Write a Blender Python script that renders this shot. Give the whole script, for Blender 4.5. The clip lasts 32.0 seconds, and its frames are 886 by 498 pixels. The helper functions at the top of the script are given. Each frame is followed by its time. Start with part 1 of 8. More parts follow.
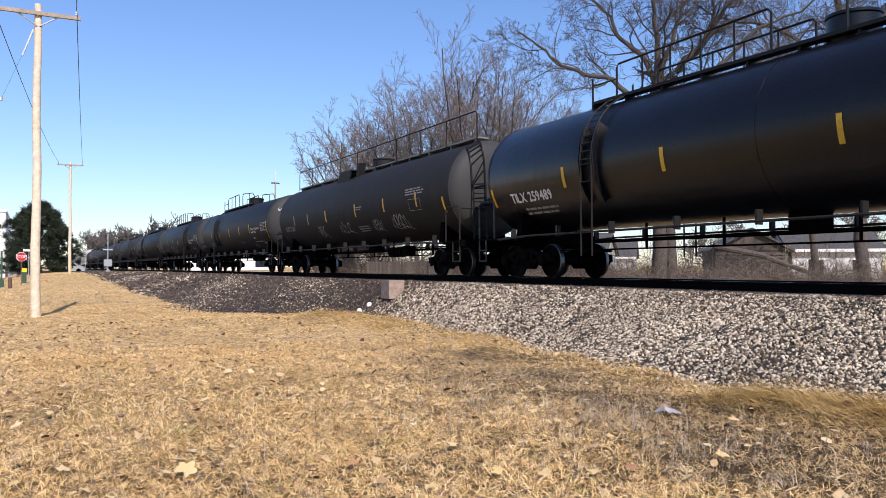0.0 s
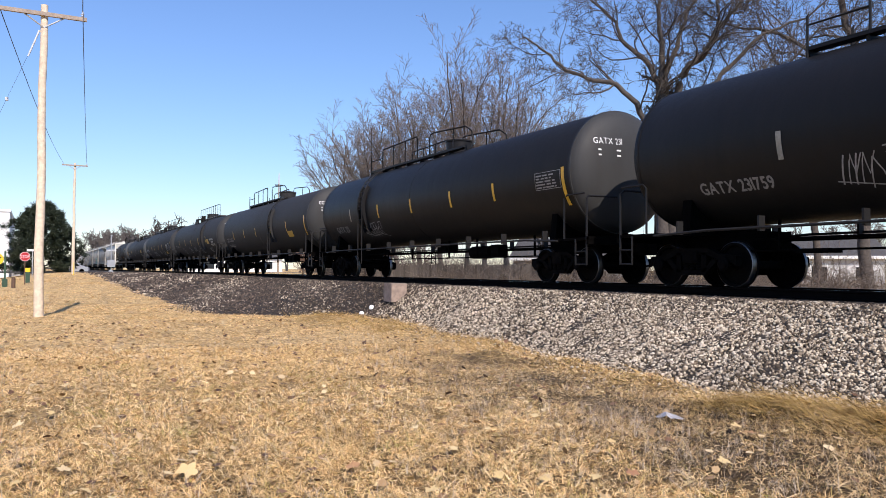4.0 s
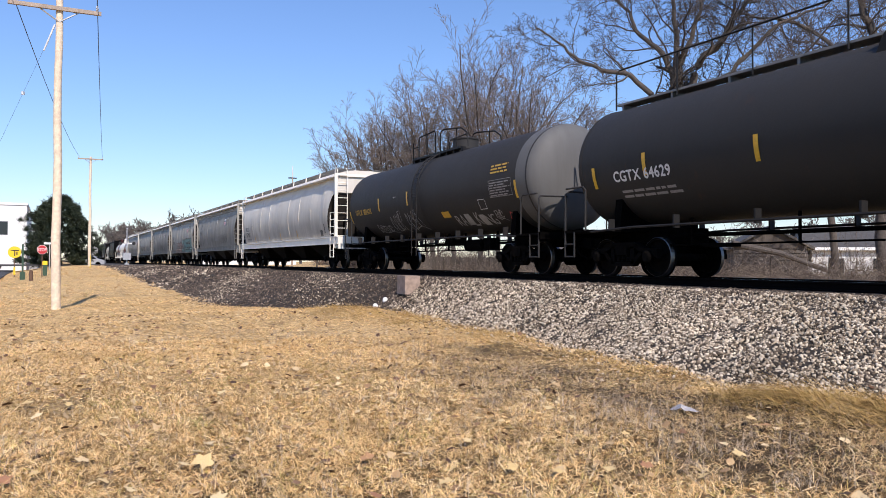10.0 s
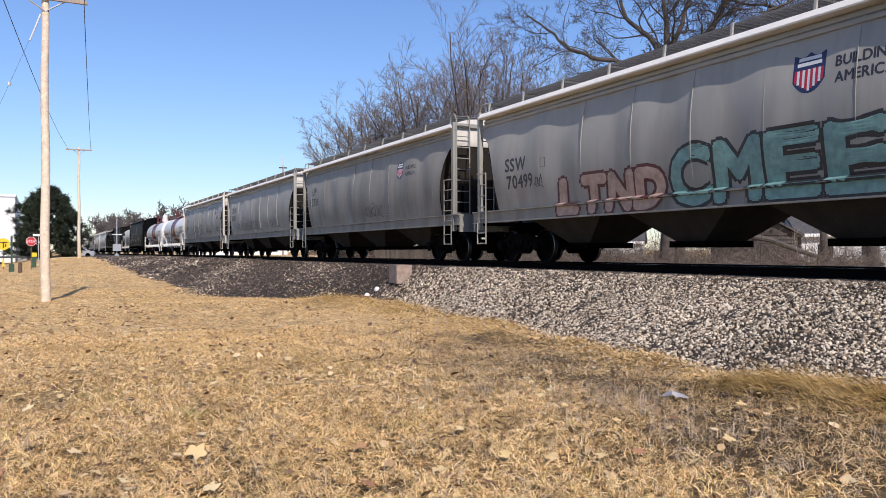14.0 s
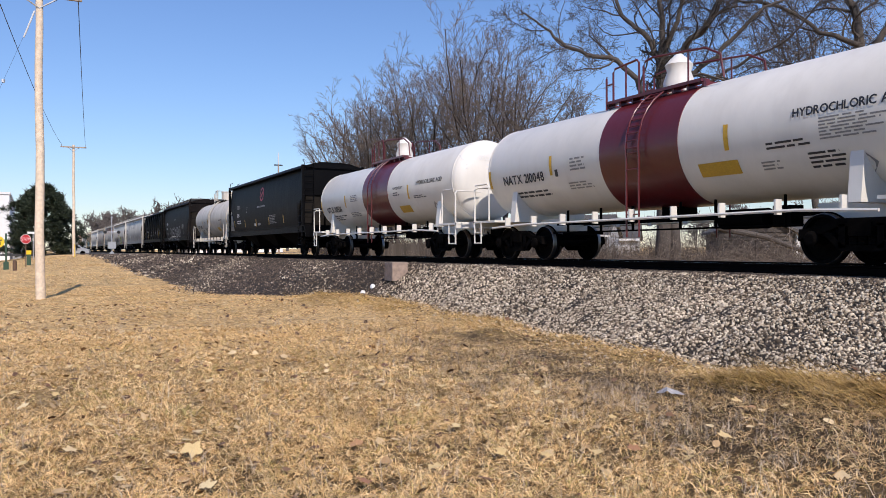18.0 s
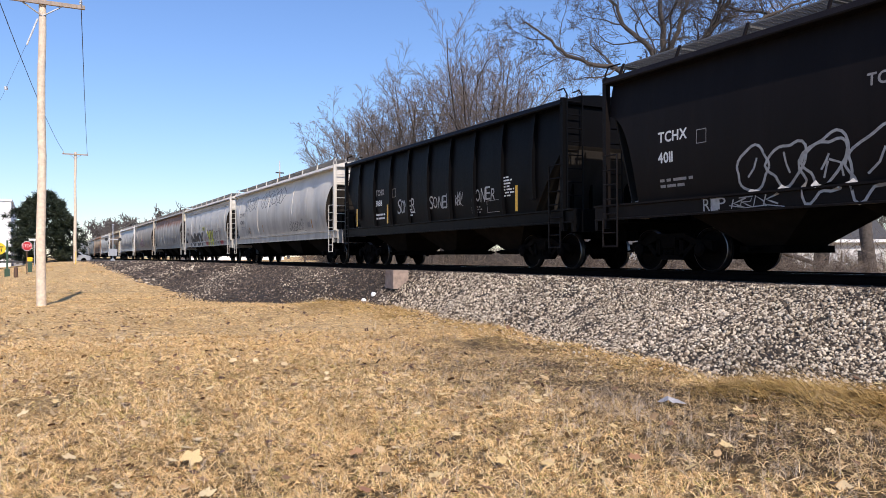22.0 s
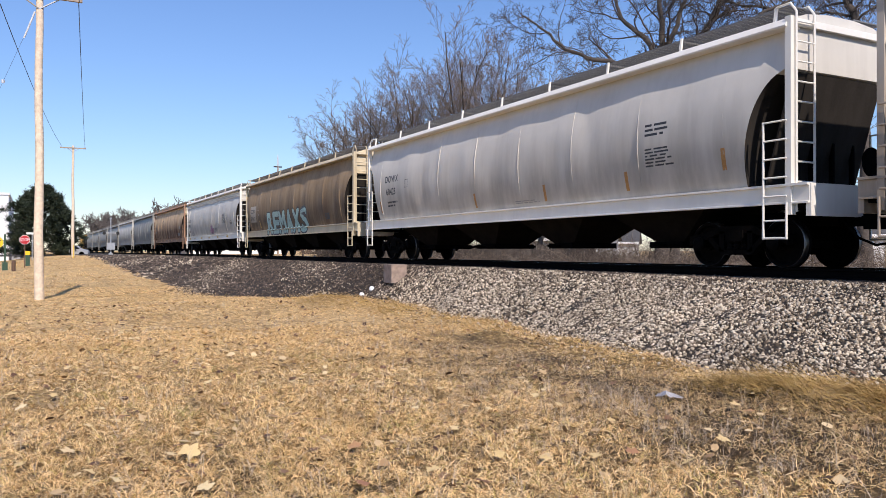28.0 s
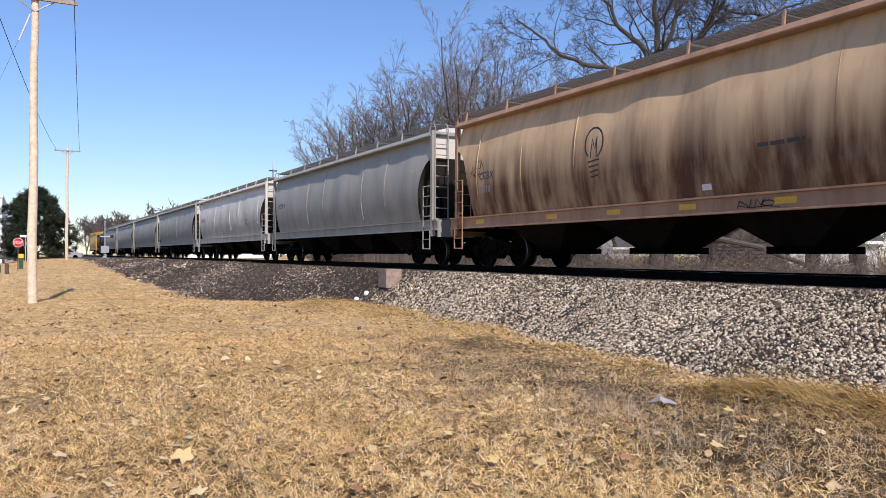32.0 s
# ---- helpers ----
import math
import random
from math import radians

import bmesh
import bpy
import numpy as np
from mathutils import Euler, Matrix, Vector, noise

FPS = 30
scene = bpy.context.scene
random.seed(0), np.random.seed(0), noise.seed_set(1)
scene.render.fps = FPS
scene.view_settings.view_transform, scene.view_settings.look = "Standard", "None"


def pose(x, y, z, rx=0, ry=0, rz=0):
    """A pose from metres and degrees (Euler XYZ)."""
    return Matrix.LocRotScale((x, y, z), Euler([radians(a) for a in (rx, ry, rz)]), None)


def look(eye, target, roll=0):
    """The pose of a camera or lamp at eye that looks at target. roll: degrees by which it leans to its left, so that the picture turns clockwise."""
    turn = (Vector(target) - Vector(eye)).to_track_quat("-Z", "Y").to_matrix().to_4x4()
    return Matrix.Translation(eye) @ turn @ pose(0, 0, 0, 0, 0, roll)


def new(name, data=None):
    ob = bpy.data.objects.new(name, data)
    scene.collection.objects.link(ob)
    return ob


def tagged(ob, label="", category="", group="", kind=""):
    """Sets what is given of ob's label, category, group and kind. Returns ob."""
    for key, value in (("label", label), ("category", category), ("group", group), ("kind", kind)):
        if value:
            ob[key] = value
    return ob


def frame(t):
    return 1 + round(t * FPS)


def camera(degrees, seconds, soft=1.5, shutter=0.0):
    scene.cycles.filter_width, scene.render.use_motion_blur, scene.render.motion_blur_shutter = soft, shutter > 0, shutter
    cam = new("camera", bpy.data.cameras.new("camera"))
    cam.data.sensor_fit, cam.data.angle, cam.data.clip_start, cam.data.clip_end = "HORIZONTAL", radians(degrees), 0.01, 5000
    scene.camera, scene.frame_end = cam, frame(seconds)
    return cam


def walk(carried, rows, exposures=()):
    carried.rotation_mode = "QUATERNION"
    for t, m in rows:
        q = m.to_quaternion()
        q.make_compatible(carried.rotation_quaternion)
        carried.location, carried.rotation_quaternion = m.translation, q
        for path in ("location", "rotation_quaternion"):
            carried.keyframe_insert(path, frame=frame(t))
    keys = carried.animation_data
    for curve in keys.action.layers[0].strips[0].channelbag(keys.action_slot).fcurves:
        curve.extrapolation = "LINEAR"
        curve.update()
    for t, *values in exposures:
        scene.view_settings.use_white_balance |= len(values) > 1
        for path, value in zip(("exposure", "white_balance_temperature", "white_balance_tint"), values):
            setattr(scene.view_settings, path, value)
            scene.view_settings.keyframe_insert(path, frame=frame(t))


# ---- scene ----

EYE = Vector((0.0, 0.0, 0.32))
# seconds, heading right of the track, tilt up, lean
TURNS = [
    (0, 28.212, 1.297, -0.195), (0.5, 28.175, 1.297, -0.224), (1, 28.126, 1.309, -0.242), (1.5, 28.065, 1.337, -0.224),
    (2, 28.036, 1.376, -0.138), (2.5, 28.041, 1.452, 0.010), (3, 28.059, 1.537, 0.151), (3.5, 28.071, 1.612, 0.258),
    (5.5, 27.539, 1.023, 0.430), (6, 27.337, 0.770, 0.324), (6.5, 27.163, 0.583, 0.243), (7, 27.044, 0.472, 0.184),
    (7.5, 26.986, 0.428, 0.173), (8, 26.984, 0.457, 0.212), (8.5, 27.004, 0.574, 0.257), (9, 27.014, 0.753, 0.293),
    (9.5, 27.014, 0.918, 0.285), (10, 27.007, 0.981, 0.217), (10.5, 27.002, 0.900, 0.124), (11, 27.010, 0.706, 0.022),
    (11.5, 27.053, 0.471, -0.084), (12, 27.143, 0.281, -0.162), (12.5, 27.256, 0.167, -0.230), (13, 27.394, 0.122, -0.237),
    (13.5, 27.532, 0.135, -0.204), (14, 27.646, 0.153, -0.187), (14.5, 27.743, 0.151, -0.190), (16.5, 27.972, -0.244, -0.238),
    (17, 27.985, -0.246, -0.253), (17.5, 27.980, -0.175, -0.256), (18, 27.960, -0.049, -0.250), (18.5, 27.944, 0.121, -0.167),
    (19, 27.939, 0.278, -0.087), (19.5, 27.940, 0.378, -0.053), (20, 27.932, 0.440, -0.055), (20.5, 27.904, 0.486, -0.080),
    (21, 27.886, 0.523, -0.097), (21.5, 27.876, 0.549, -0.074), (22, 27.892, 0.551, -0.094), (22.5, 27.931, 0.508, -0.142),
    (23, 27.961, 0.435, -0.223), (23.5, 27.965, 0.372, -0.262), (24, 27.955, 0.331, -0.272), (24.5, 27.945, 0.326, -0.255),
    (25, 27.948, 0.333, -0.227), (25.5, 27.965, 0.313, -0.224), (27.5, 27.969, 0.101, -0.072), (28, 28.022, 0.132, -0.005),
    (28.5, 28.089, 0.170, 0.042), (29, 28.141, 0.190, 0.068), (29.5, 28.166, 0.195, 0.099), (30, 28.176, 0.211, 0.148),
    (30.5, 28.181, 0.252, 0.205), (31, 28.218, 0.321, 0.238), (31.5, 28.305, 0.400, 0.226), (32, 28.400, 0.490, 0.257),
]


def aim(yaw, tilt, lean):
    a, b = radians(yaw), radians(tilt)
    way = Vector((-math.cos(a) * math.cos(b), math.sin(a) * math.cos(b), math.sin(b)))
    return look(EYE, EYE + way, lean)


cam = camera(60.0, 32.0, soft=0.7)
walk(cam, [(t, aim(a, b, c)) for t, a, b, c in TURNS], exposures=[(t, e, 6300, 17.0) for t, e in ((0.0, 0.18), (10.0, 0.16), (12.0, 0.06), (16.0, 0.04), (18.0, -0.08), (19.0, -0.13), (20.0, 0.04), (21.0, 0.10), (23.0, 0.13), (25.0, 0.03), (32.0, 0.05))])

# ---- light ----
SUN_AZ = radians(-9.0)      # from +x, a little towards the camera's side of the track
SUN_EL = radians(43.0)
sky_world = bpy.data.worlds.new("sky")
scene.world = sky_world
sky_world.use_nodes = True
wn = sky_world.node_tree
sky = wn.nodes.new("ShaderNodeTexSky")
sky.sky_type, sky.sun_disc = "NISHITA", False
sky.sun_elevation, sky.sun_rotation = SUN_EL, math.pi / 2 - SUN_AZ
sky.air_density, sky.dust_density, sky.ozone_density = 1.35, 0.0, 4.0
hue = wn.nodes.new("ShaderNodeMix")
hue.data_type, hue.blend_type = "RGBA", "MULTIPLY"
hue.inputs[0].default_value, hue.inputs[7].default_value = 1.0, (0.83, 0.955, 1.19, 1)
wn.links.new(sky.outputs[0], hue.inputs[6])
wn.links.new(hue.outputs[2], wn.nodes["Background"].inputs[0])
wn.nodes["Background"].inputs[1].default_value = 0.112
sun = new("sun", bpy.data.lights.new("sun", "SUN"))
sun.data.energy, sun.data.angle, sun.data.color = 4.7, radians(0.5), (1.0, 0.91, 0.78)
sun_way = Vector((math.cos(SUN_AZ) * math.cos(SUN_EL), math.sin(SUN_AZ) * math.cos(SUN_EL), math.sin(SUN_EL)))
sun.matrix_world = look(sun_way * 50, (0, 0, 0))

# ---- materials ----
def shader(name, build):
    m = bpy.data.materials.new(name)
    m.use_nodes = True
    build(m.node_tree, m.node_tree.nodes["Principled BSDF"])
    return m


def node(nt, kind, **inputs):
    n = nt.nodes.new(kind)
    for k, v in inputs.items():
        n.inputs[k.replace("_", " ")].default_value = v
    return n


def coords(nt, stretch=(1, 1, 1), space="Object"):
    tc = nt.nodes.new("ShaderNodeTexCoord")
    mp = nt.nodes.new("ShaderNodeMapping")
    mp.inputs["Scale"].default_value = stretch
    nt.links.new(tc.outputs[space], mp.inputs[0])
    return mp.outputs[0]


def grain(nt, scale, detail=6, stretch=(1, 1, 1), rough=0.6, space="Object"):
    n = node(nt, "ShaderNodeTexNoise", Scale=scale, Detail=detail, Roughness=rough)
    nt.links.new(coords(nt, stretch, space), n.inputs["Vector"])
    return n.outputs["Fac"]


def ramp(nt, fac, stops):
    r = nt.nodes.new("ShaderNodeValToRGB")
    el = r.color_ramp.elements
    while len(el) < len(stops):
        el.new(0.5)
    for e, (p, c) in zip(el, stops):
        e.position, e.color = p, (*c, 1) if len(c) == 3 else c
    nt.links.new(fac, r.inputs[0])
    return r.outputs[0]


def mixed(nt, fac, a, b, mode="MIX"):
    n = nt.nodes.new("ShaderNodeMix")
    n.data_type, n.blend_type = "RGBA", mode
    for sock, v in ((n.inputs[0], fac), (n.inputs[6], a), (n.inputs[7], b)):
        if isinstance(v, bpy.types.NodeSocket):
            nt.links.new(v, sock)
        elif isinstance(v, (int, float)):
            sock.default_value = v
        else:
            sock.default_value = (*v, 1)
    return n.outputs[2]


def bump(nt, bsdf, height, strength=0.3, distance=0.02):
    b = node(nt, "ShaderNodeBump", Strength=strength, Distance=distance)
    nt.links.new(height, b.inputs["Height"])
    nt.links.new(b.outputs[0], bsdf.inputs["Normal"])


def paint(name, base, rough=0.45, dirt=(0.10, 0.075, 0.055), amount=0.35, rust=0.0, rust_from=0.6, metal=0.0, coat=0.0, scale=1.0, low=0.0, gloss=0.5, roof_rust=0.0):
    """Weathered paint: vertical streaks, blotches, dust and painted shade from below, rust patches."""
    def build(nt, b):
        streak = grain(nt, 1.1 * scale, 7, (2.2, 2.2, 0.22))
        blot = grain(nt, 0.55 * scale, 6)
        fine = grain(nt, 40, 3)
        col = mixed(nt, ramp(nt, blot, [(0.3, (0, 0, 0)), (0.75, (1, 1, 1))]), tuple(c * 0.9 for c in base), tuple(min(1, c * 1.08) for c in base))
        f = ramp(nt, streak, [(0.5 - 0.12 * amount, (0, 0, 0)), (0.86, (amount, amount, amount))])
        col = mixed(nt, f, col, dirt)
        # low darkens the lower side: dust, and the shade of its down-facing curve.
        if low > 0:
            tc = nt.nodes.new("ShaderNodeTexCoord")
            sp = nt.nodes.new("ShaderNodeSeparateXYZ")
            nt.links.new(tc.outputs["Object"], sp.inputs[0])
            mr = node(nt, "ShaderNodeMapRange", From_Min=3.35, From_Max=2.25, To_Min=0.0, To_Max=low)
            nt.links.new(sp.outputs[2], mr.inputs[0])
            mm = nt.nodes.new("ShaderNodeMath")
            mm.operation = "MULTIPLY"
            nt.links.new(mr.outputs[0], mm.inputs[0])
            nt.links.new(ramp(nt, streak, [(0.25, (0.25, 0.25, 0.25)), (0.6, (1, 1, 1))]), mm.inputs[1])
            col = mixed(nt, mm.outputs[0], col, dirt)
        if rust > 0:
            rr = grain(nt, 0.9, 9, (1.6, 1.6, 0.5), 0.7)
            rf = ramp(nt, rr, [(rust_from - 0.1, (0, 0, 0)), (rust_from + 0.06, (rust, rust, rust))])
            rc = ramp(nt, grain(nt, 6, 5), [(0.3, (0.10, 0.035, 0.015)), (0.7, (0.26, 0.10, 0.04))])
            col = mixed(nt, rf, col, rc)
        if roof_rust > 0:
            tc = nt.nodes.new("ShaderNodeTexCoord")
            sp = nt.nodes.new("ShaderNodeSeparateXYZ")
            nt.links.new(tc.outputs["Object"], sp.inputs[0])
            mr = node(nt, "ShaderNodeMapRange", From_Min=2.5, From_Max=4.3, To_Min=-0.32, To_Max=0.55)
            nt.links.new(sp.outputs[2], mr.inputs[0])
            ad = nt.nodes.new("ShaderNodeMath")
            nt.links.new(mr.outputs[0], ad.inputs[0])
            nt.links.new(grain(nt, 0.9, 7, (1.5, 1.5, 0.14)), ad.inputs[1])
            rf = ramp(nt, ad.outputs[0], [(0.50, (0, 0, 0)), (0.72, (roof_rust,) * 3)])
            rc = ramp(nt, grain(nt, 4, 5), [(0.3, (0.16, 0.058, 0.026)), (0.7, (0.40, 0.185, 0.085))])
            col = mixed(nt, rf, col, rc)
        nt.links.new(col, b.inputs["Base Color"])
        nt.links.new(ramp(nt, fine, [(0.3, (rough * 0.85,) * 3), (0.7, (min(1, rough * 1.2),) * 3)]), b.inputs["Roughness"])
        b.inputs["Metallic"].default_value = metal
        b.inputs["Coat Weight"].default_value = coat
        b.inputs["Specular IOR Level"].default_value = gloss
        bump(nt, b, grain(nt, 0.8, 3, (1.5, 1.5, 0.5)), 0.35, 0.05)
    return shader(name, build)


def plain(name, base, rough=0.6, metal=0.0, vary=0.15, scale=12.0, relief=0.2, gloss=0.5):
    def build(nt, b):
        n = grain(nt, scale, 6)
        col = mixed(nt, ramp(nt, n, [(0.3, (0, 0, 0)), (0.7, (1, 1, 1))]), tuple(c * (1 - vary) for c in base), tuple(min(1, c * (1 + vary)) for c in base))
        nt.links.new(col, b.inputs["Base Color"])
        b.inputs["Roughness"].default_value, b.inputs["Metallic"].default_value = rough, metal
        b.inputs["Specular IOR Level"].default_value = gloss
        bump(nt, b, grain(nt, scale * 4, 4), relief, 0.005)
    return shader(name, build)


def islands(name, stops, rough=0.9, stain=0.25, scale=3.0, space="Object", relief=0.4):
    """Joined small pieces, each with a tone of its own."""
    def build(nt, b):
        g = nt.nodes.new("ShaderNodeNewGeometry")
        col = ramp(nt, g.outputs["Random Per Island"], stops)
        n = grain(nt, scale, 6, space=space)
        col = mixed(nt, ramp(nt, n, [(0.35, (stain,) * 3), (0.7, (0, 0, 0))]), col, tuple(c * 0.45 for c in stops[0][1]))
        nt.links.new(col, b.inputs["Base Color"])
        b.inputs["Roughness"].default_value = rough
        if relief:
            bump(nt, b, grain(nt, 60, 3), relief, 0.004)
    return shader(name, build)


def by_piece(name, stops, rough=0.8, scale=8.0):
    def build(nt, b):
        oi = nt.nodes.new("ShaderNodeObjectInfo")
        col = ramp(nt, oi.outputs["Random"], stops)
        col = mixed(nt, ramp(nt, grain(nt, scale, 6), [(0.35, (0.35,) * 3), (0.65, (0, 0, 0))]), col, tuple(c * 0.5 for c in stops[0][1]))
        nt.links.new(col, b.inputs["Base Color"])
        b.inputs["Roughness"].default_value = rough
        bump(nt, b, grain(nt, scale * 5, 4), 0.3, 0.004)
    return shader(name, build)


# ---- mesh helpers ----
class Shape:
    """Collects points and faces of one mesh."""

    def __init__(self):
        self.v, self.f = [], []

    def box(self, x0, x1, y0, y1, z0, z1):
        n = len(self.v)
        self.v += [(x, y, z) for z in (z0, z1) for y in (y0, y1) for x in (x0, x1)]
        self.f += [tuple(n + i for i in q) for q in ((0, 2, 3, 1), (4, 5, 7, 6), (0, 1, 5, 4), (2, 6, 7, 3), (0, 4, 6, 2), (1, 3, 7, 5))]
        return self

    def hexa(self, pts):
        """Eight corners, lower four then upper four, each ring in turn."""
        n = len(self.v)
        self.v += [tuple(p) for p in pts]
        self.f += [tuple(n + i for i in q) for q in ((3, 2, 1, 0), (4, 5, 6, 7), (0, 1, 5, 4), (1, 2, 6, 5), (2, 3, 7, 6), (3, 0, 4, 7))]
        return self

    def pipe(self, pts, r, n=6, r2=None):
        pts = [Vector(p) for p in pts]
        start = len(self.v)
        for i, p in enumerate(pts):
            a = pts[max(0, i - 1)]
            b = pts[min(len(pts) - 1, i + 1)]
            d = (b - a).normalized()
            u = d.orthogonal() if abs(d.z) > 0.95 else d.cross(Vector((0, 0, 1)))
            u.normalize()
            w = d.cross(u)
            rad = r if r2 is None else r + (r2 - r) * i / (len(pts) - 1)
            for k in range(n):
                c = 2 * math.pi * k / n
                self.v.append(tuple(p + rad * (math.cos(c) * u + math.sin(c) * w)))
        for i in range(len(pts) - 1):
            for k in range(n):
                a, b = start + i * n + k, start + i * n + (k + 1) % n
                self.f.append((a, b, b + n, a + n))
        self.f.append(tuple(start + k for k in reversed(range(n))))
        last = start + (len(pts) - 1) * n
        self.f.append(tuple(last + k for k in range(n)))
        return self

    def lathe(self, prof, axis="x", n=32, at=(0, 0, 0)):
        """prof: (place along the axis, radius), closed to the axis where the radius is 0."""
        start = len(self.v)
        for s, r in prof:
            for k in range(n):
                c = 2 * math.pi * k / n
                a, b = max(r, 1e-4) * math.cos(c), max(r, 1e-4) * math.sin(c)
                p = {"x": (s, a, b), "y": (b, s, a), "z": (a, b, s)}[axis]
                self.v.append((p[0] + at[0], p[1] + at[1], p[2] + at[2]))
        for i in range(len(prof) - 1):
            for k in range(n):
                a, b = start + i * n + k, start + i * n + (k + 1) % n
                self.f.append((a, b, b + n, a + n))
        self.f.append(tuple(start + k for k in reversed(range(n))))
        last = start + (len(prof) - 1) * n
        self.f.append(tuple(last + k for k in range(n)))
        return self

    def slab(self, outline, axis, a, b):
        """A flat outline of two coordinates, given thickness from a to b along the axis."""
        n, m = len(self.v), len(outline)
        for t in (a, b):
            for u, w in outline:
                self.v.append({"x": (t, u, w), "y": (u, t, w), "z": (u, w, t)}[axis])
        self.f.append(tuple(n + i for i in range(m)))
        self.f.append(tuple(n + m + i for i in reversed(range(m))))
        for i in range(m):
            j = (i + 1) % m
            self.f.append((n + j, n + i, n + m + i, n + m + j))
        return self

    def mesh(self, name, mat, smooth=False, angle=35):
        me = bpy.data.meshes.new(name)
        me.from_pydata(self.v, [], self.f)
        bm = bmesh.new()
        bm.from_mesh(me)
        bmesh.ops.recalc_face_normals(bm, faces=bm.faces)
        bm.to_mesh(me)
        bm.free()
        if smooth:
            me.shade_smooth()
            me.set_sharp_from_angle(angle=radians(angle))
        me.materials.append(mat)
        return me


def part(name, me, parent, label="", m=None):
    ob = new(name, me)
    ob.parent = parent
    if m is not None:
        ob.matrix_basis = m
    if label:
        ob["label"] = label
    return ob


def thing(name, at, label, category, group="", kind="", rz=0):
    ob = new(name)
    ob.empty_display_size = 0.3
    ob.matrix_basis = pose(*at, 0, 0, rz)
    return tagged(ob, label, category, group, kind)


def solo(name, me, label, category="", group="", kind="", m=None):
    ob = new(name, me)
    if m is not None:
        ob.matrix_basis = m
    return tagged(ob, label, category, group, kind)


def quick(name, verts, faces, mat, smooth=False):
    me = bpy.data.meshes.new(name)
    me.from_pydata([], [], [])
    verts = np.asarray(verts, dtype=np.float32)
    faces = np.asarray(faces, dtype=np.int32)
    k = faces.shape[1]
    me.vertices.add(len(verts))
    me.vertices.foreach_set("co", verts.ravel())
    me.loops.add(faces.size)
    me.loops.foreach_set("vertex_index", faces.ravel())
    me.polygons.add(len(faces))
    me.polygons.foreach_set("loop_start", np.arange(0, faces.size, k, dtype=np.int32))
    me.update(calc_edges=True)
    me.validate()
    if smooth:
        me.shade_smooth()
    me.materials.append(mat)
    return me


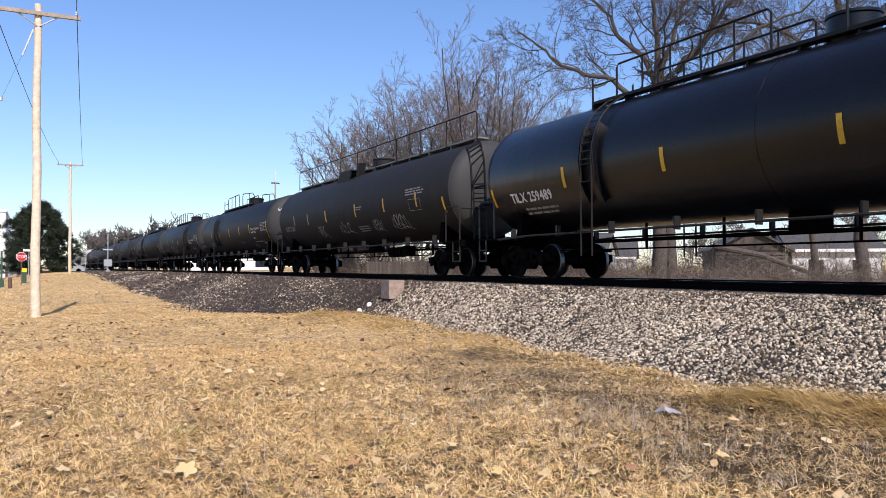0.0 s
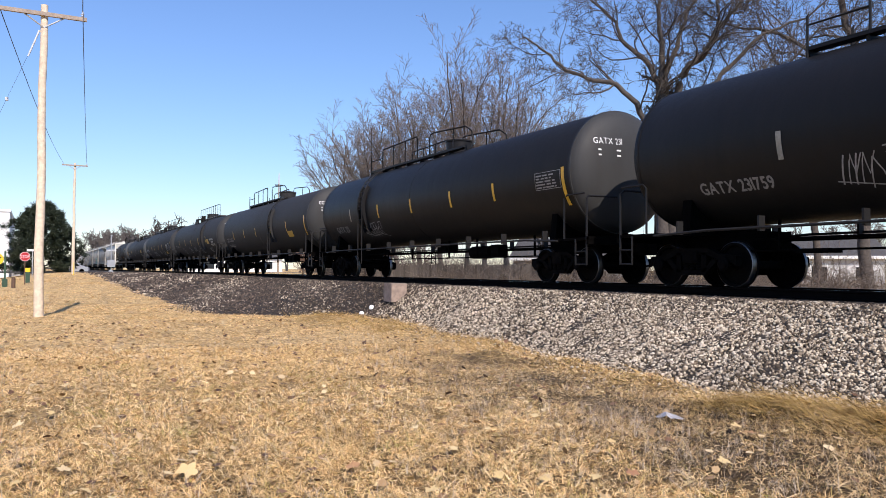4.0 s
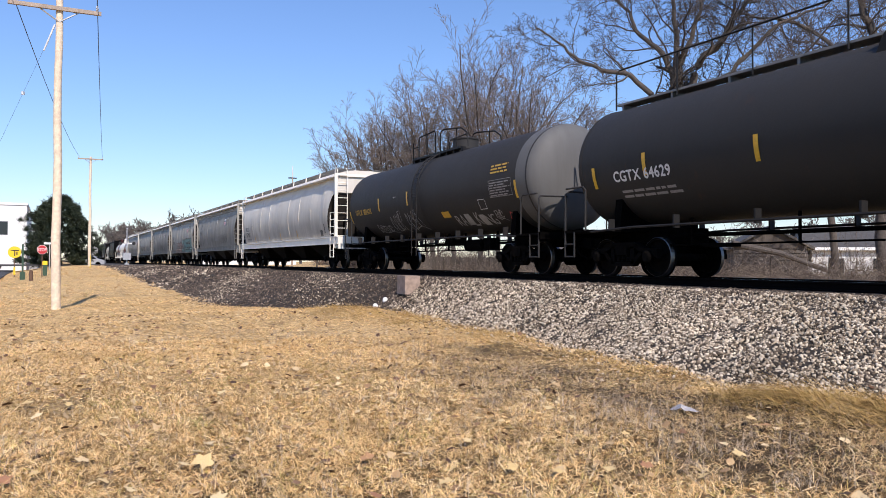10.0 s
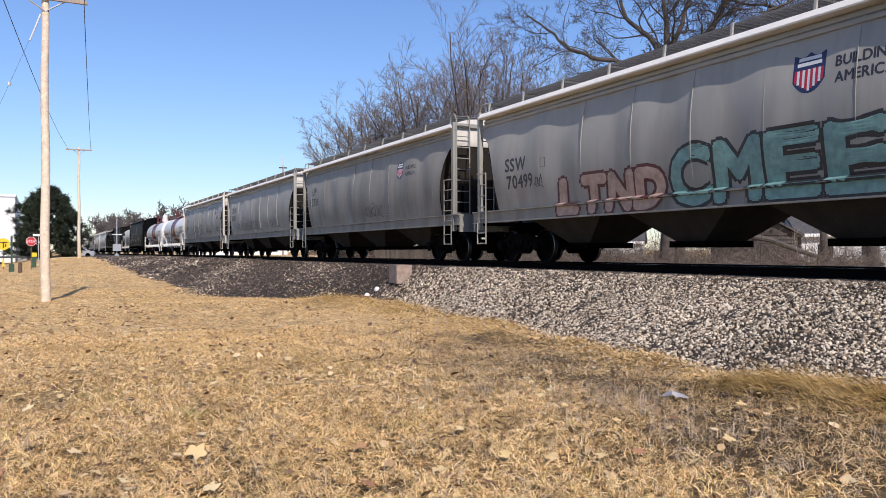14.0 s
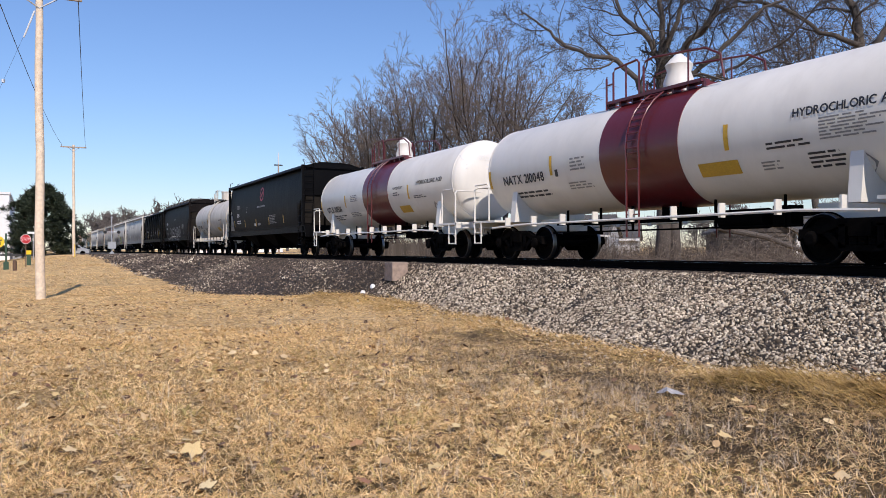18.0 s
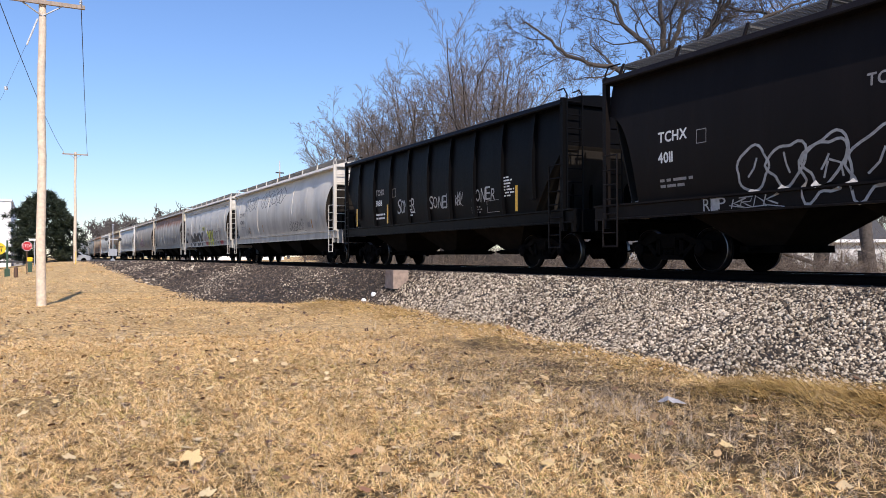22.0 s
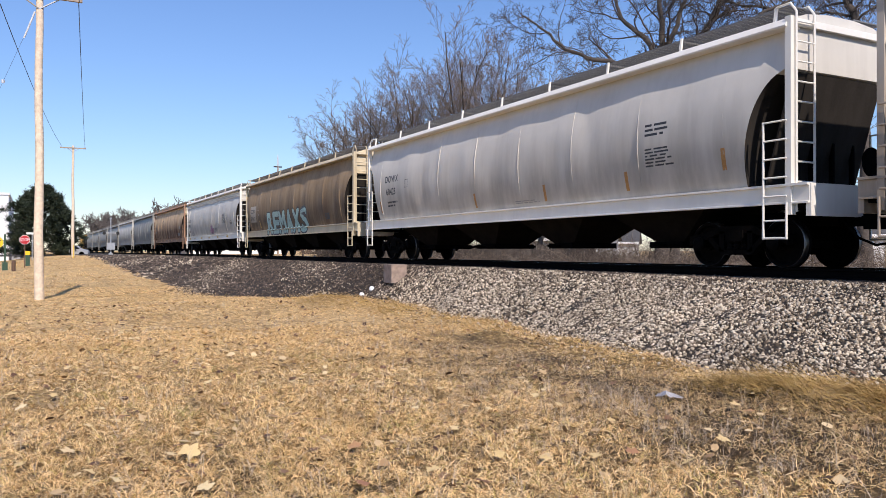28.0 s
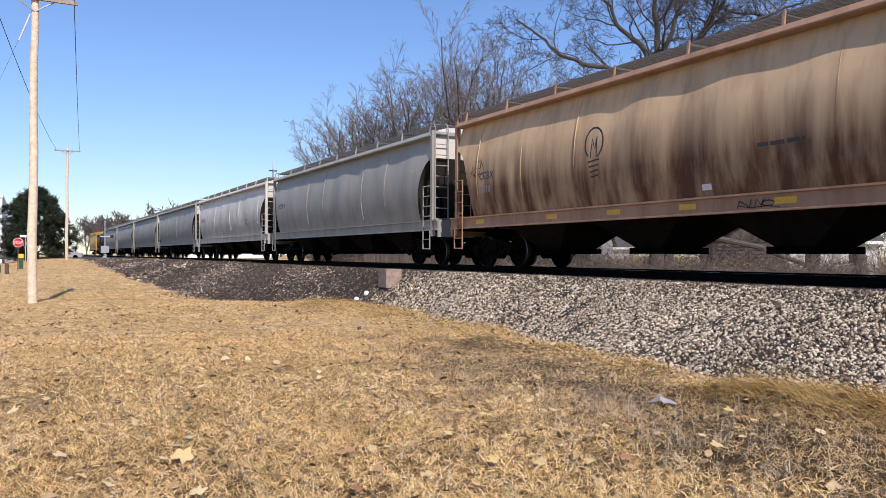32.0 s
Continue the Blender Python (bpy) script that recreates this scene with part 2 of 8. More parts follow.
M = {
    "black": paint("black_paint", (0.0115, 0.0112, 0.0117), 0.5, (0.022, 0.0188, 0.0172), 0.5, gloss=0.18),
    "black_gloss": paint("glossy_black_paint", (0.005, 0.005, 0.007), 0.30, (0.02, 0.017, 0.015), 0.2, gloss=0.35),
    "black_dusty": paint("dusty_black_paint", (0.019, 0.0186, 0.0188), 0.6, (0.032, 0.028, 0.025), 0.5, gloss=0.16),
    "charcoal": paint("charcoal_paint", (0.034, 0.0334, 0.033), 0.6, (0.042, 0.037, 0.033), 0.45, gloss=0.16, rust=0.3, rust_from=0.72),
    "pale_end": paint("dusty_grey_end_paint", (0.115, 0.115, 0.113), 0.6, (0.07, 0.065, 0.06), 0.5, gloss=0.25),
    # Sunlight on the dark cars' ends is put into this dusty colour.
    "sunlit_dusty_end": paint("sunlit_dusty_end_paint", (0.045, 0.045, 0.044), 0.6, (0.03, 0.027, 0.025), 0.5, gloss=0.25),
    "hopper_black": paint("carbon_black_paint", (0.003, 0.003, 0.0035), 0.5, (0.010, 0.0085, 0.008), 0.3, gloss=0.07),
    "hopper_brown": paint("brown_black_paint", (0.009, 0.0070, 0.0066), 0.55, (0.020, 0.015, 0.014), 0.5, gloss=0.10),
    "white": paint("white_tank_paint", (0.76, 0.73, 0.66), 0.36, (0.36, 0.31, 0.24), 0.2, coat=0.1),
    "white_dirty": paint("stained_white_paint", (0.62, 0.58, 0.51), 0.5, (0.30, 0.24, 0.16), 0.75, rust=0.25, rust_from=0.70),
    "maroon": paint("maroon_paint", (0.115, 0.012, 0.014), 0.35, (0.07, 0.03, 0.03), 0.25, coat=0.2),
    "grey_white": paint("light_grey_paint", (0.66, 0.625, 0.55), 0.5, (0.20, 0.17, 0.135), 0.22, low=0.5, gloss=0.35),
    "grey": paint("grey_paint", (0.36, 0.352, 0.315), 0.55, (0.15, 0.132, 0.108), 0.4, low=0.35, gloss=0.3),
    "grey_mid": paint("mid_grey_paint", (0.30, 0.294, 0.262), 0.6, (0.11, 0.098, 0.082), 0.5, low=0.45, gloss=0.3),
    "grey_cream": paint("cream_grey_paint", (0.54, 0.48, 0.39), 0.6, (0.24, 0.165, 0.10), 0.5, low=0.6),
    "rusty": paint("rusting_grey_paint", (0.52, 0.49, 0.43), 0.6, (0.15, 0.13, 0.105), 0.5, low=0.6, roof_rust=0.95),
    "tan": paint("tan_paint", (0.36, 0.255, 0.145), 0.65, (0.085, 0.05, 0.03), 0.75, low=0.8, gloss=0.25),
    "orange_brown": paint("orange_brown_paint", (0.66, 0.47, 0.28), 0.65, (0.105, 0.042, 0.022), 0.6, low=1.0, rust=0.25, rust_from=0.66, gloss=0.25),
    "cream_end": paint("cream_paint", (0.66, 0.56, 0.38), 0.6, (0.30, 0.22, 0.13), 0.5),
    "yellow_car": paint("yellow_paint", (0.62, 0.36, 0.05), 0.5, (0.2, 0.13, 0.07), 0.5),
    # Near-black: the shade beneath the cars is put into these grimy colours.
    "under": plain("shaded_underframe_grime", (0.0028, 0.0025, 0.0023), 0.95, 0.0, 0.4, 5, gloss=0.03),
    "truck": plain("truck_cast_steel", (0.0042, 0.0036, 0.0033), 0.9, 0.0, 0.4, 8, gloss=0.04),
    # Chute colour holds the shade under the sills as well as grime.
    "chute": plain("shaded_grimy_chute_paint", (0.010, 0.008, 0.0065), 0.9, 0.0, 0.4, 3, gloss=0.05),
    # End sheets painted dark for the shade of their recess, slightly browned.
    "end_shade": paint("shaded_end_sheet", (0.036, 0.031, 0.026), 0.8, (0.012, 0.010, 0.009), 0.8, gloss=0.1),
    # Grey chutes too: dirt plus underside shade put into the paint.
    "chute_grey": paint("shaded_dirty_chute_paint", (0.038, 0.034, 0.030), 0.75, (0.010, 0.0085, 0.007), 0.8, gloss=0.2),
    # Wheel steel is darkened the same way, for shade under the car.
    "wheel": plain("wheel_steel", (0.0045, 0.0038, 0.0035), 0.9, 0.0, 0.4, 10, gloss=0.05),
    "tread": plain("polished_wheel_tread", (0.22, 0.21, 0.20), 0.42, 1.0, 0.1, 20),
    "grating": plain("galvanised_grating_steel", (0.20, 0.20, 0.195), 0.6, 0.3, 0.2, 10),
    "stripe": plain("yellow_reflective_tape", (0.66, 0.38, 0.02), 0.4, 0, 0.15, 20),
    "stripe_dull": plain("dulled_reflective_tape", (0.33, 0.30, 0.24), 0.5, 0, 0.2, 20),
    "stripe_orange": plain("orange_tape", (0.42, 0.20, 0.05), 0.5, 0, 0.2, 20),
    "ink_white": plain("white_stencil_paint", (0.70, 0.70, 0.68), 0.5, 0, 0.1, 30),
    "ink_grey": plain("faded_stencil_paint", (0.26, 0.25, 0.24), 0.6, 0, 0.25, 30),
    "ink_black": plain("black_stencil_paint", (0.03, 0.03, 0.035), 0.5, 0, 0.15, 30),
    "ink_yellow": plain("yellow_stencil_paint", (0.55, 0.33, 0.03), 0.5, 0, 0.15, 30),
    "ink_red": plain("red_stencil_paint", (0.50, 0.02, 0.05), 0.5, 0, 0.15, 30),
    "spray_silver": plain("silver_spray_paint", (0.36, 0.36, 0.36), 0.5, 0.2, 0.3, 9),
    "spray_black": plain("black_spray_paint", (0.02, 0.02, 0.022), 0.5, 0, 0.2, 9),
    "spray_teal": plain("teal_spray_paint", (0.16, 0.30, 0.27), 0.55, 0, 0.3, 6),
    "spray_green": plain("dark_green_spray_paint", (0.035, 0.06, 0.05), 0.55, 0, 0.3, 6),
    "spray_mint": plain("mint_spray_paint", (0.38, 0.55, 0.50), 0.55, 0, 0.2, 6),
    "spray_maroon": plain("maroon_spray_paint", (0.085, 0.022, 0.022), 0.55, 0, 0.3, 6),
    "spray_salmon": plain("salmon_spray_paint", (0.40, 0.28, 0.22), 0.55, 0, 0.3, 6),
    "spray_lime": plain("lime_spray_paint", (0.55, 0.56, 0.04), 0.5, 0, 0.2, 6),
    "spray_red": plain("red_spray_paint", (0.45, 0.03, 0.05), 0.5, 0, 0.25, 6),
    "spray_pink": plain("pink_spray_paint", (0.45, 0.16, 0.30), 0.55, 0, 0.25, 6),
    "placard": plain("red_placard", (0.55, 0.05, 0.06), 0.4, 0, 0.1, 30),
    "shield_blue": plain("dark_blue_paint", (0.02, 0.03, 0.09), 0.5, 0, 0.1, 20),
    "brake_part": plain("light_brake_gear", (0.33, 0.32, 0.30), 0.6, 0.1, 0.3, 20),
}

# ---- ground, track bed, track ----
def smooth(a, b, v):
    t = np.clip((np.asarray(v, dtype=float) - a) / (b - a), 0, 1)
    return t * t * (3 - 2 * t)


TUFTS = [(-5.5, 6.9, 0.75), (-4.9, 7.3, 0.85), (-3.6, 7.9, 1.0), (-8.4, 7.75, 0.5), (-10.4, 8.0, 0.65), (-11.6, 7.3, 0.5), (-13.2, 8.2, 0.7), (-14.9, 8.2, 0.8), (-17.2, 8.3, 1.0), (-20.2, 8.6, 1.4), (-23.0, 8.3, 1.3)]
BARE = [(-7.2, 5.9, 0.95), (-4.5, 5.3, 0.75), (-9.3, 6.7, 0.7), (-5.6, 6.3, 0.6), (-12.0, 7.0, 0.8), (-16.5, 6.3, 1.2), (-3.2, 5.9, 0.9), (-6.3, 5.8, 0.8), (-4.2, 4.6, 0.7), (-2.6, 4.8, 0.9), (-8.9, 0.1, 0.5)]


def near_any(x, y, spots):
    w = np.zeros(np.shape(x))
    for cx, cy, r in spots:
        w = np.maximum(w, np.exp(-(((x - cx) / (1.5 * r)) ** 2 + ((y - cy) / (0.75 * r)) ** 2)))
    return w


def waves(x, y):
    return 0.05 * np.sin(x * 0.55 + 1.3 * np.sin(y * 0.4)) * np.cos(y * 0.7 + 0.5 * x * 0.3) + 0.02 * np.sin(2.1 * x + y) * np.sin(1.7 * y - 0.6 * x)


def ground_z(x, y):
    x, y = np.asarray(x, dtype=float), np.asarray(y, dtype=float)
    far = smooth(-32, -88, x)
    near_side = -1.25 + far * (0.20 + 0.85 * smooth(-5, 3, y))
    other_side = -1.1 + far * 0.95
    z = near_side + (other_side - near_side) * smooth(12, 14, y)
    dip = -0.10 * np.exp(-((y - 8.3) / 1.2) ** 2) * (1 - far)
    hump = 0.20 * near_any(x, y, TUFTS)
    return z + dip + hump + waves(x, y) * np.exp(-np.maximum(0, np.hypot(x, y) - 40) / 60)


def toe_y(x):
    x = np.asarray(x, dtype=float)
    edge = 0.10 * np.sin(0.9 * x) + 0.09 * np.sin(2.3 * x + 1) + 0.05 * np.sin(5.9 * x) + 0.03 * np.sin(13.0 * x + 2)
    return edge + np.interp(x, [-90, -60, -40, -30, -28, -26, -24.5, -20, -18.4, -17.4, -12.7, -9.8, -7.7, -6.7, -5.6, 0], [4.9, 5.2, 5.4, 5.4, 6.1, 8.2, 9.7, 9.9, 9.5, 9.0, 8.6, 8.3, 8.1, 8.85, 9.25, 9.4])


def bed_z(x, y):
    """The stone bed: shoulder, crown and both slopes."""
    x, y = np.asarray(x, dtype=float), np.asarray(y, dtype=float)
    toe = toe_y(x)
    g = ground_z(x, toe) - 0.05
    t = np.clip((y - toe) / (11.05 - toe), 0, 1)
    near = g + (-0.21 - g) * t ** 1.15
    gb = ground_z(x, 17.6) - 0.1
    tb = np.clip((17.6 - y) / 2.4, 0, 1)
    return np.where(y < 13.1, near, gb + (-0.21 - gb) * tb)


def sheet(name, xs, ys, height, mat):
    X, Y = np.meshgrid(xs, ys)
    Z = height(X, Y)
    v = np.stack([X.ravel(), Y.ravel(), Z.ravel()], 1)
    n, m = len(xs), len(ys)
    i = (np.arange(m - 1)[:, None] * n + np.arange(n - 1)[None, :]).ravel()
    return quick(name, v, np.stack([i, i + 1, i + n + 1, i + n], 1), mat, True)


def trodden(nt, top):
    """A worn, browner stretch of grass below the stone bed."""
    g = nt.nodes.new("ShaderNodeTexGradient")
    g.gradient_type = "SPHERICAL"
    mp = nt.nodes.new("ShaderNodeMapping")
    mp.inputs["Location"].default_value = (6.0 / 11.0, -6.1 / 2.6, 0)
    mp.inputs["Scale"].default_value = (1 / 11.0, 1 / 2.6, 0)
    tc = nt.nodes.new("ShaderNodeTexCoord")
    nt.links.new(tc.outputs["Object"], mp.inputs[0])
    nt.links.new(mp.outputs[0], g.inputs[0])
    ad = nt.nodes.new("ShaderNodeMath")
    nt.links.new(g.outputs["Fac"], ad.inputs[0])
    nt.links.new(ramp(nt, grain(nt, 1.1, 6), [(0.3, (0, 0, 0)), (0.7, (0.7, 0.7, 0.7))]), ad.inputs[1])
    return ramp(nt, ad.outputs[0], [(0.55, (0, 0, 0)), (0.95, (top, top, top))])


def grass_ground(nt, b):
    big = grain(nt, 0.22, 5, space="Object")
    mid = grain(nt, 1.3, 8)
    fine = grain(nt, 22, 8, rough=0.75)
    straw = ramp(nt, fine, [(0.30, (0.20, 0.125, 0.055)), (0.46, (0.60, 0.395, 0.17)), (0.66, (0.95, 0.68, 0.34))])
    brown = ramp(nt, fine, [(0.3, (0.06, 0.042, 0.026)), (0.7, (0.25, 0.175, 0.105))])
    green = ramp(nt, fine, [(0.3, (0.05, 0.045, 0.014)), (0.7, (0.22, 0.18, 0.055))])
    c = mixed(nt, ramp(nt, mid, [(0.52, (0, 0, 0)), (0.72, (0.55, 0.55, 0.55))]), straw, brown)
    c = mixed(nt, ramp(nt, big, [(0.56, (0, 0, 0)), (0.74, (0.4, 0.4, 0.4))]), c, green)
    soil = ramp(nt, fine, [(0.3, (0.035, 0.026, 0.018)), (0.7, (0.15, 0.105, 0.07))])
    c = mixed(nt, trodden(nt, 0.95), c, soil)
    c = mixed(nt, ramp(nt, grain(nt, 5.5, 7, rough=0.7), [(0.48, (0, 0, 0)), (0.60, (0.55, 0.55, 0.55))]), c, brown)
    c = mixed(nt, ramp(nt, grain(nt, 14, 5, (1, 1, 1), 0.7), [(0.52, (0, 0, 0)), (0.60, (0.75, 0.75, 0.75))]), c, (0.12, 0.078, 0.038))
    c = mixed(nt, ramp(nt, grain(nt, 11, 5, (1.1, 1, 1), 0.7), [(0.54, (0, 0, 0)), (0.62, (0.6, 0.6, 0.6))]), c, (0.98, 0.74, 0.40))
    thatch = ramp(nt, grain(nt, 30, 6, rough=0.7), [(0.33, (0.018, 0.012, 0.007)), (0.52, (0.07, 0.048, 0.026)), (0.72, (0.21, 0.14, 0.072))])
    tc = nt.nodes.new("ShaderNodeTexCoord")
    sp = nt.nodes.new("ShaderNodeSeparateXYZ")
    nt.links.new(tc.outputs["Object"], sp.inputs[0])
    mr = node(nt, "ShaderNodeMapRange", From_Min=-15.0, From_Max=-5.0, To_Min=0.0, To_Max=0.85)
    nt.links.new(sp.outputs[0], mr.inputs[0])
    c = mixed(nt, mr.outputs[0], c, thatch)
    nt.links.new(c, b.inputs["Base Color"])
    b.inputs["Roughness"].default_value = 1.0
    b.inputs["Specular IOR Level"].default_value = 0.1
    bump(nt, b, fine, 0.9, 0.04)


def stone_ground(nt, b):
    vor = node(nt, "ShaderNodeTexVoronoi", Scale=17.0)
    nt.links.new(coords(nt), vor.inputs["Vector"])
    tone = ramp(nt, vor.outputs["Color"], [(0.1, (0.008, 0.006, 0.005)), (0.45, (0.022, 0.017, 0.013)), (0.9, (0.07, 0.055, 0.043))])
    gap = ramp(nt, vor.outputs["Distance"], [(0.25, (0, 0, 0)), (0.62, (0.8, 0.8, 0.8))])
    c = mixed(nt, gap, tone, (0.012, 0.010, 0.008))
    dirty = ramp(nt, grain(nt, 0.35, 5), [(0.42, (0, 0, 0)), (0.62, (0.65, 0.65, 0.65))])
    c = mixed(nt, dirty, c, (0.03, 0.023, 0.018))
    nt.links.new(c, b.inputs["Base Color"])
    b.inputs["Roughness"].default_value = 0.95
    bump(nt, b, vor.outputs["Distance"], 0.8, 0.03)


M["grass_ground"] = shader("dry_grass_ground", grass_ground)
M["stone_ground"] = shader("crushed_stone", stone_ground)
M["rail"] = plain("rail_steel", (0.006, 0.0045, 0.004), 0.9, 0.0, 0.3, 6, gloss=0.04)
M["rail_top"] = plain("polished_rail_head", (0.45, 0.44, 0.42), 0.25, 1.0, 0.08, 8)
M["tie"] = by_piece("creosoted_oak", [(0.0, (0.03, 0.022, 0.017)), (1.0, (0.08, 0.06, 0.045))], 0.9)
M["stones"] = islands("crushed_stones", [(0.0, (0.05, 0.037, 0.026)), (0.3, (0.18, 0.136, 0.094)), (0.55, (0.46, 0.37, 0.265)), (0.8, (0.76, 0.645, 0.48)), (1.0, (0.92, 0.81, 0.64))], 0.95, 0.4, 0.5)
M["stones_dusty"] = islands("dusty_crushed_stones", [(0.0, (0.026, 0.018, 0.013)), (0.4, (0.062, 0.045, 0.033)), (0.8, (0.16, 0.12, 0.09)), (1.0, (0.38, 0.295, 0.225))], 0.95, 0.5, 0.5)


def blade_colour(stops, patch, worn=0.35):
    def build(nt, b):
        g = nt.nodes.new("ShaderNodeNewGeometry")
        col = ramp(nt, g.outputs["Random Per Island"], stops)
        col = mixed(nt, ramp(nt, grain(nt, 0.45, 5), [(0.45, (0, 0, 0)), (0.65, (0.6, 0.6, 0.6))]), col, patch)
        col = mixed(nt, ramp(nt, grain(nt, 2.2, 5), [(0.52, (0, 0, 0)), (0.68, (0.45, 0.45, 0.45))]), col, (0.20, 0.125, 0.055))
        col = mixed(nt, trodden(nt, worn), col, (0.17, 0.12, 0.08))
        nt.links.new(col, b.inputs["Base Color"])
        b.inputs["Roughness"].default_value = 0.7
        b.inputs["Specular IOR Level"].default_value = 0.25
    return build


M["straw"] = shader("dry_grass_blades", blade_colour([(0.0, (0.17, 0.096, 0.04)), (0.18, (0.42, 0.25, 0.10)), (0.32, (0.76, 0.49, 0.21)), (0.62, (0.97, 0.67, 0.32)), (0.88, (1.0, 0.79, 0.46)), (0.93, (0.56, 0.44, 0.12)), (1.0, (0.38, 0.33, 0.08))], (0.66, 0.43, 0.18)))
M["olive"] = shader("olive_grass_blades", blade_colour([(0.0, (0.22, 0.14, 0.045)), (0.4, (0.44, 0.28, 0.09)), (0.8, (0.62, 0.42, 0.16)), (1.0, (0.25, 0.21, 0.06))], (0.40, 0.25, 0.08), 0.0))
M["stalk"] = shader("pale_stalks", blade_colour([(0.0, (0.42, 0.33, 0.23)), (1.0, (0.68, 0.56, 0.42))], (0.45, 0.36, 0.27)))
M["green_blades"] = shader("greenish_grass_blades", blade_colour([(0.0, (0.16, 0.15, 0.035)), (0.5, (0.38, 0.34, 0.10)), (1.0, (0.70, 0.55, 0.22))], (0.40, 0.33, 0.10), 0.0))
M["asphalt"] = plain("asphalt", (0.055, 0.055, 0.056), 0.9, 0, 0.2, 6)
M["concrete"] = plain("weathered_concrete", (0.33, 0.25, 0.20), 0.9, 0, 0.3, 5, 0.5)

xs = np.unique(np.concatenate([np.linspace(-3000, -300, 16), np.linspace(-300, -70, 60), np.linspace(-70, 12, 240), np.linspace(12, 120, 30), np.linspace(120, 3000, 14)]))
ys = np.unique(np.concatenate([np.linspace(-3000, -60, 14), np.linspace(-60, -5, 30), np.linspace(-5, 20, 120), np.linspace(20, 90, 40), np.linspace(90, 3000, 14)]))


def ground_sheet(x, y):
    bed = smooth(0, 0.5, y - toe_y(x)) * (1 - smooth(17.3, 17.9, y))
    return ground_z(x, y) - 0.25 * bed


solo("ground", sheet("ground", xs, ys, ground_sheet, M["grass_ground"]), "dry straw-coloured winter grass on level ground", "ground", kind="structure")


def bed_sheet():
    xs = np.unique(np.concatenate([np.linspace(-900, -80, 60), np.linspace(-80, 10, 360), np.linspace(10, 700, 60)]))
    n = 44
    toe = toe_y(xs)
    ts = np.linspace(0, 1, n)
    X = np.repeat(xs[None, :], n, 0)
    Y = toe[None, :] + (17.6 - toe)[None, :] * ts[:, None]
    rng = np.random.RandomState(4)
    Z = bed_z(X, Y) + rng.normal(0, 0.012, X.shape)
    v = np.stack([X.ravel(), Y.ravel(), Z.ravel()], 1)
    m = len(xs)
    i = (np.arange(n - 1)[:, None] * m + np.arange(m - 1)[None, :]).ravel()
    return quick("ballast", v, np.stack([i, i + 1, i + m + 1, i + m], 1), M["stone_ground"], True)


solo("ballast", bed_sheet(), "sloping bed of crushed grey and pinkish stone", "track bed", kind="structure")


def scatter_stones():
    rng = np.random.RandomState(7)
    cube = np.array([(x, y, z) for z in (-1, 1) for y in (-1, 1) for x in (-1, 1)], dtype=float) * 0.62
    quads = np.array([(0, 2, 3, 1), (4, 5, 7, 6), (0, 1, 5, 4), (2, 6, 7, 3), (0, 4, 6, 2), (1, 3, 7, 5)])
    pts = []
    for x0, x1, n, s in ((-5.5, 2.0, 30000, 0.0220), (-13.0, -5.5, 33000, 0.0225), (-24.0, -13.0, 26000, 0.0275), (-45.0, -24.0, 22000, 0.029), (-100.0, -45.0, 9000, 0.07)):
        x = rng.uniform(x0, x1, n)
        toe = toe_y(x)
        t = rng.uniform(-0.06, 1.0, n)
        y = toe + t * (12.1 - toe)
        pts.append(np.stack([x, y, bed_z(x, y) + s * 0.25, s * rng.lognormal(0, 0.24, n)], 1))
    # strays in the grass
    x = rng.uniform(-34, 1, 2200)
    y = toe_y(x) - rng.exponential(0.34, 2200)
    pts.append(np.stack([x, y, ground_z(x, y) + 0.005, 0.024 * rng.lognormal(0, 0.3, 2200)], 1))
    P = np.concatenate(pts)
    n = len(P)
    q = rng.normal(size=(n, 3, 3))
    Q, _ = np.linalg.qr(q)
    base = cube[None] * (1 + rng.uniform(-0.35, 0.35, (n, 8, 3))) * rng.uniform(0.6, 1.25, (n, 1, 3))
    V = np.einsum("nij,nkj->nki", Q, base) * P[:, None, 3:4] + P[:, None, :3]
    x, y = P[:, 0], P[:, 1]
    dusty = smooth(10.7, 12.0, y + 0.25 * np.sin(1.7 * x)) + smooth(-19.5, -24.5, x + 0.8 * np.sin(2 * y)) * (0.78 + 0.22 * np.sin(0.45 * x + 1.2 * y))
    pick = rng.uniform(0, 1, n) < 0.985 * np.clip(dusty * 1.1, 0, 1)
    return [(V[w].reshape(-1, 3), (quads[None] + (np.arange(int(w.sum())) * 8)[:, None, None]).reshape(-1, 4)) for w in (~pick, pick)]


clean, dusty = scatter_stones()
solo("ballast_stones", quick("ballast_stones", *clean, M["stones"]), "loose angular crushed stones, pale grey and pinkish", "ballast", kind="stuff")
solo("dusty_stones", quick("dusty_stones", *dusty, M["stones_dusty"]), "crushed stones browned with dust beside the rail", "ballast", kind="stuff")


def rail_mesh():
    s = Shape()
    s.slab([(-0.07, -0.175), (0.07, -0.175), (0.07, -0.16), (0.012, -0.135), (0.012, -0.045), (0.036, -0.035), (0.036, -0.006), (0.028, 0.0), (-0.028, 0.0), (-0.036, -0.006), (-0.036, -0.035), (-0.012, -0.045), (-0.012, -0.135), (-0.07, -0.16)], "x", -900, 700)
    me = s.mesh("rail", M["rail"])
    me.materials.append(M["rail_top"])
    for p in me.polygons:
        if p.normal.z > 0.8 and p.center.z > -0.003:
            p.material_index = 1
    return me


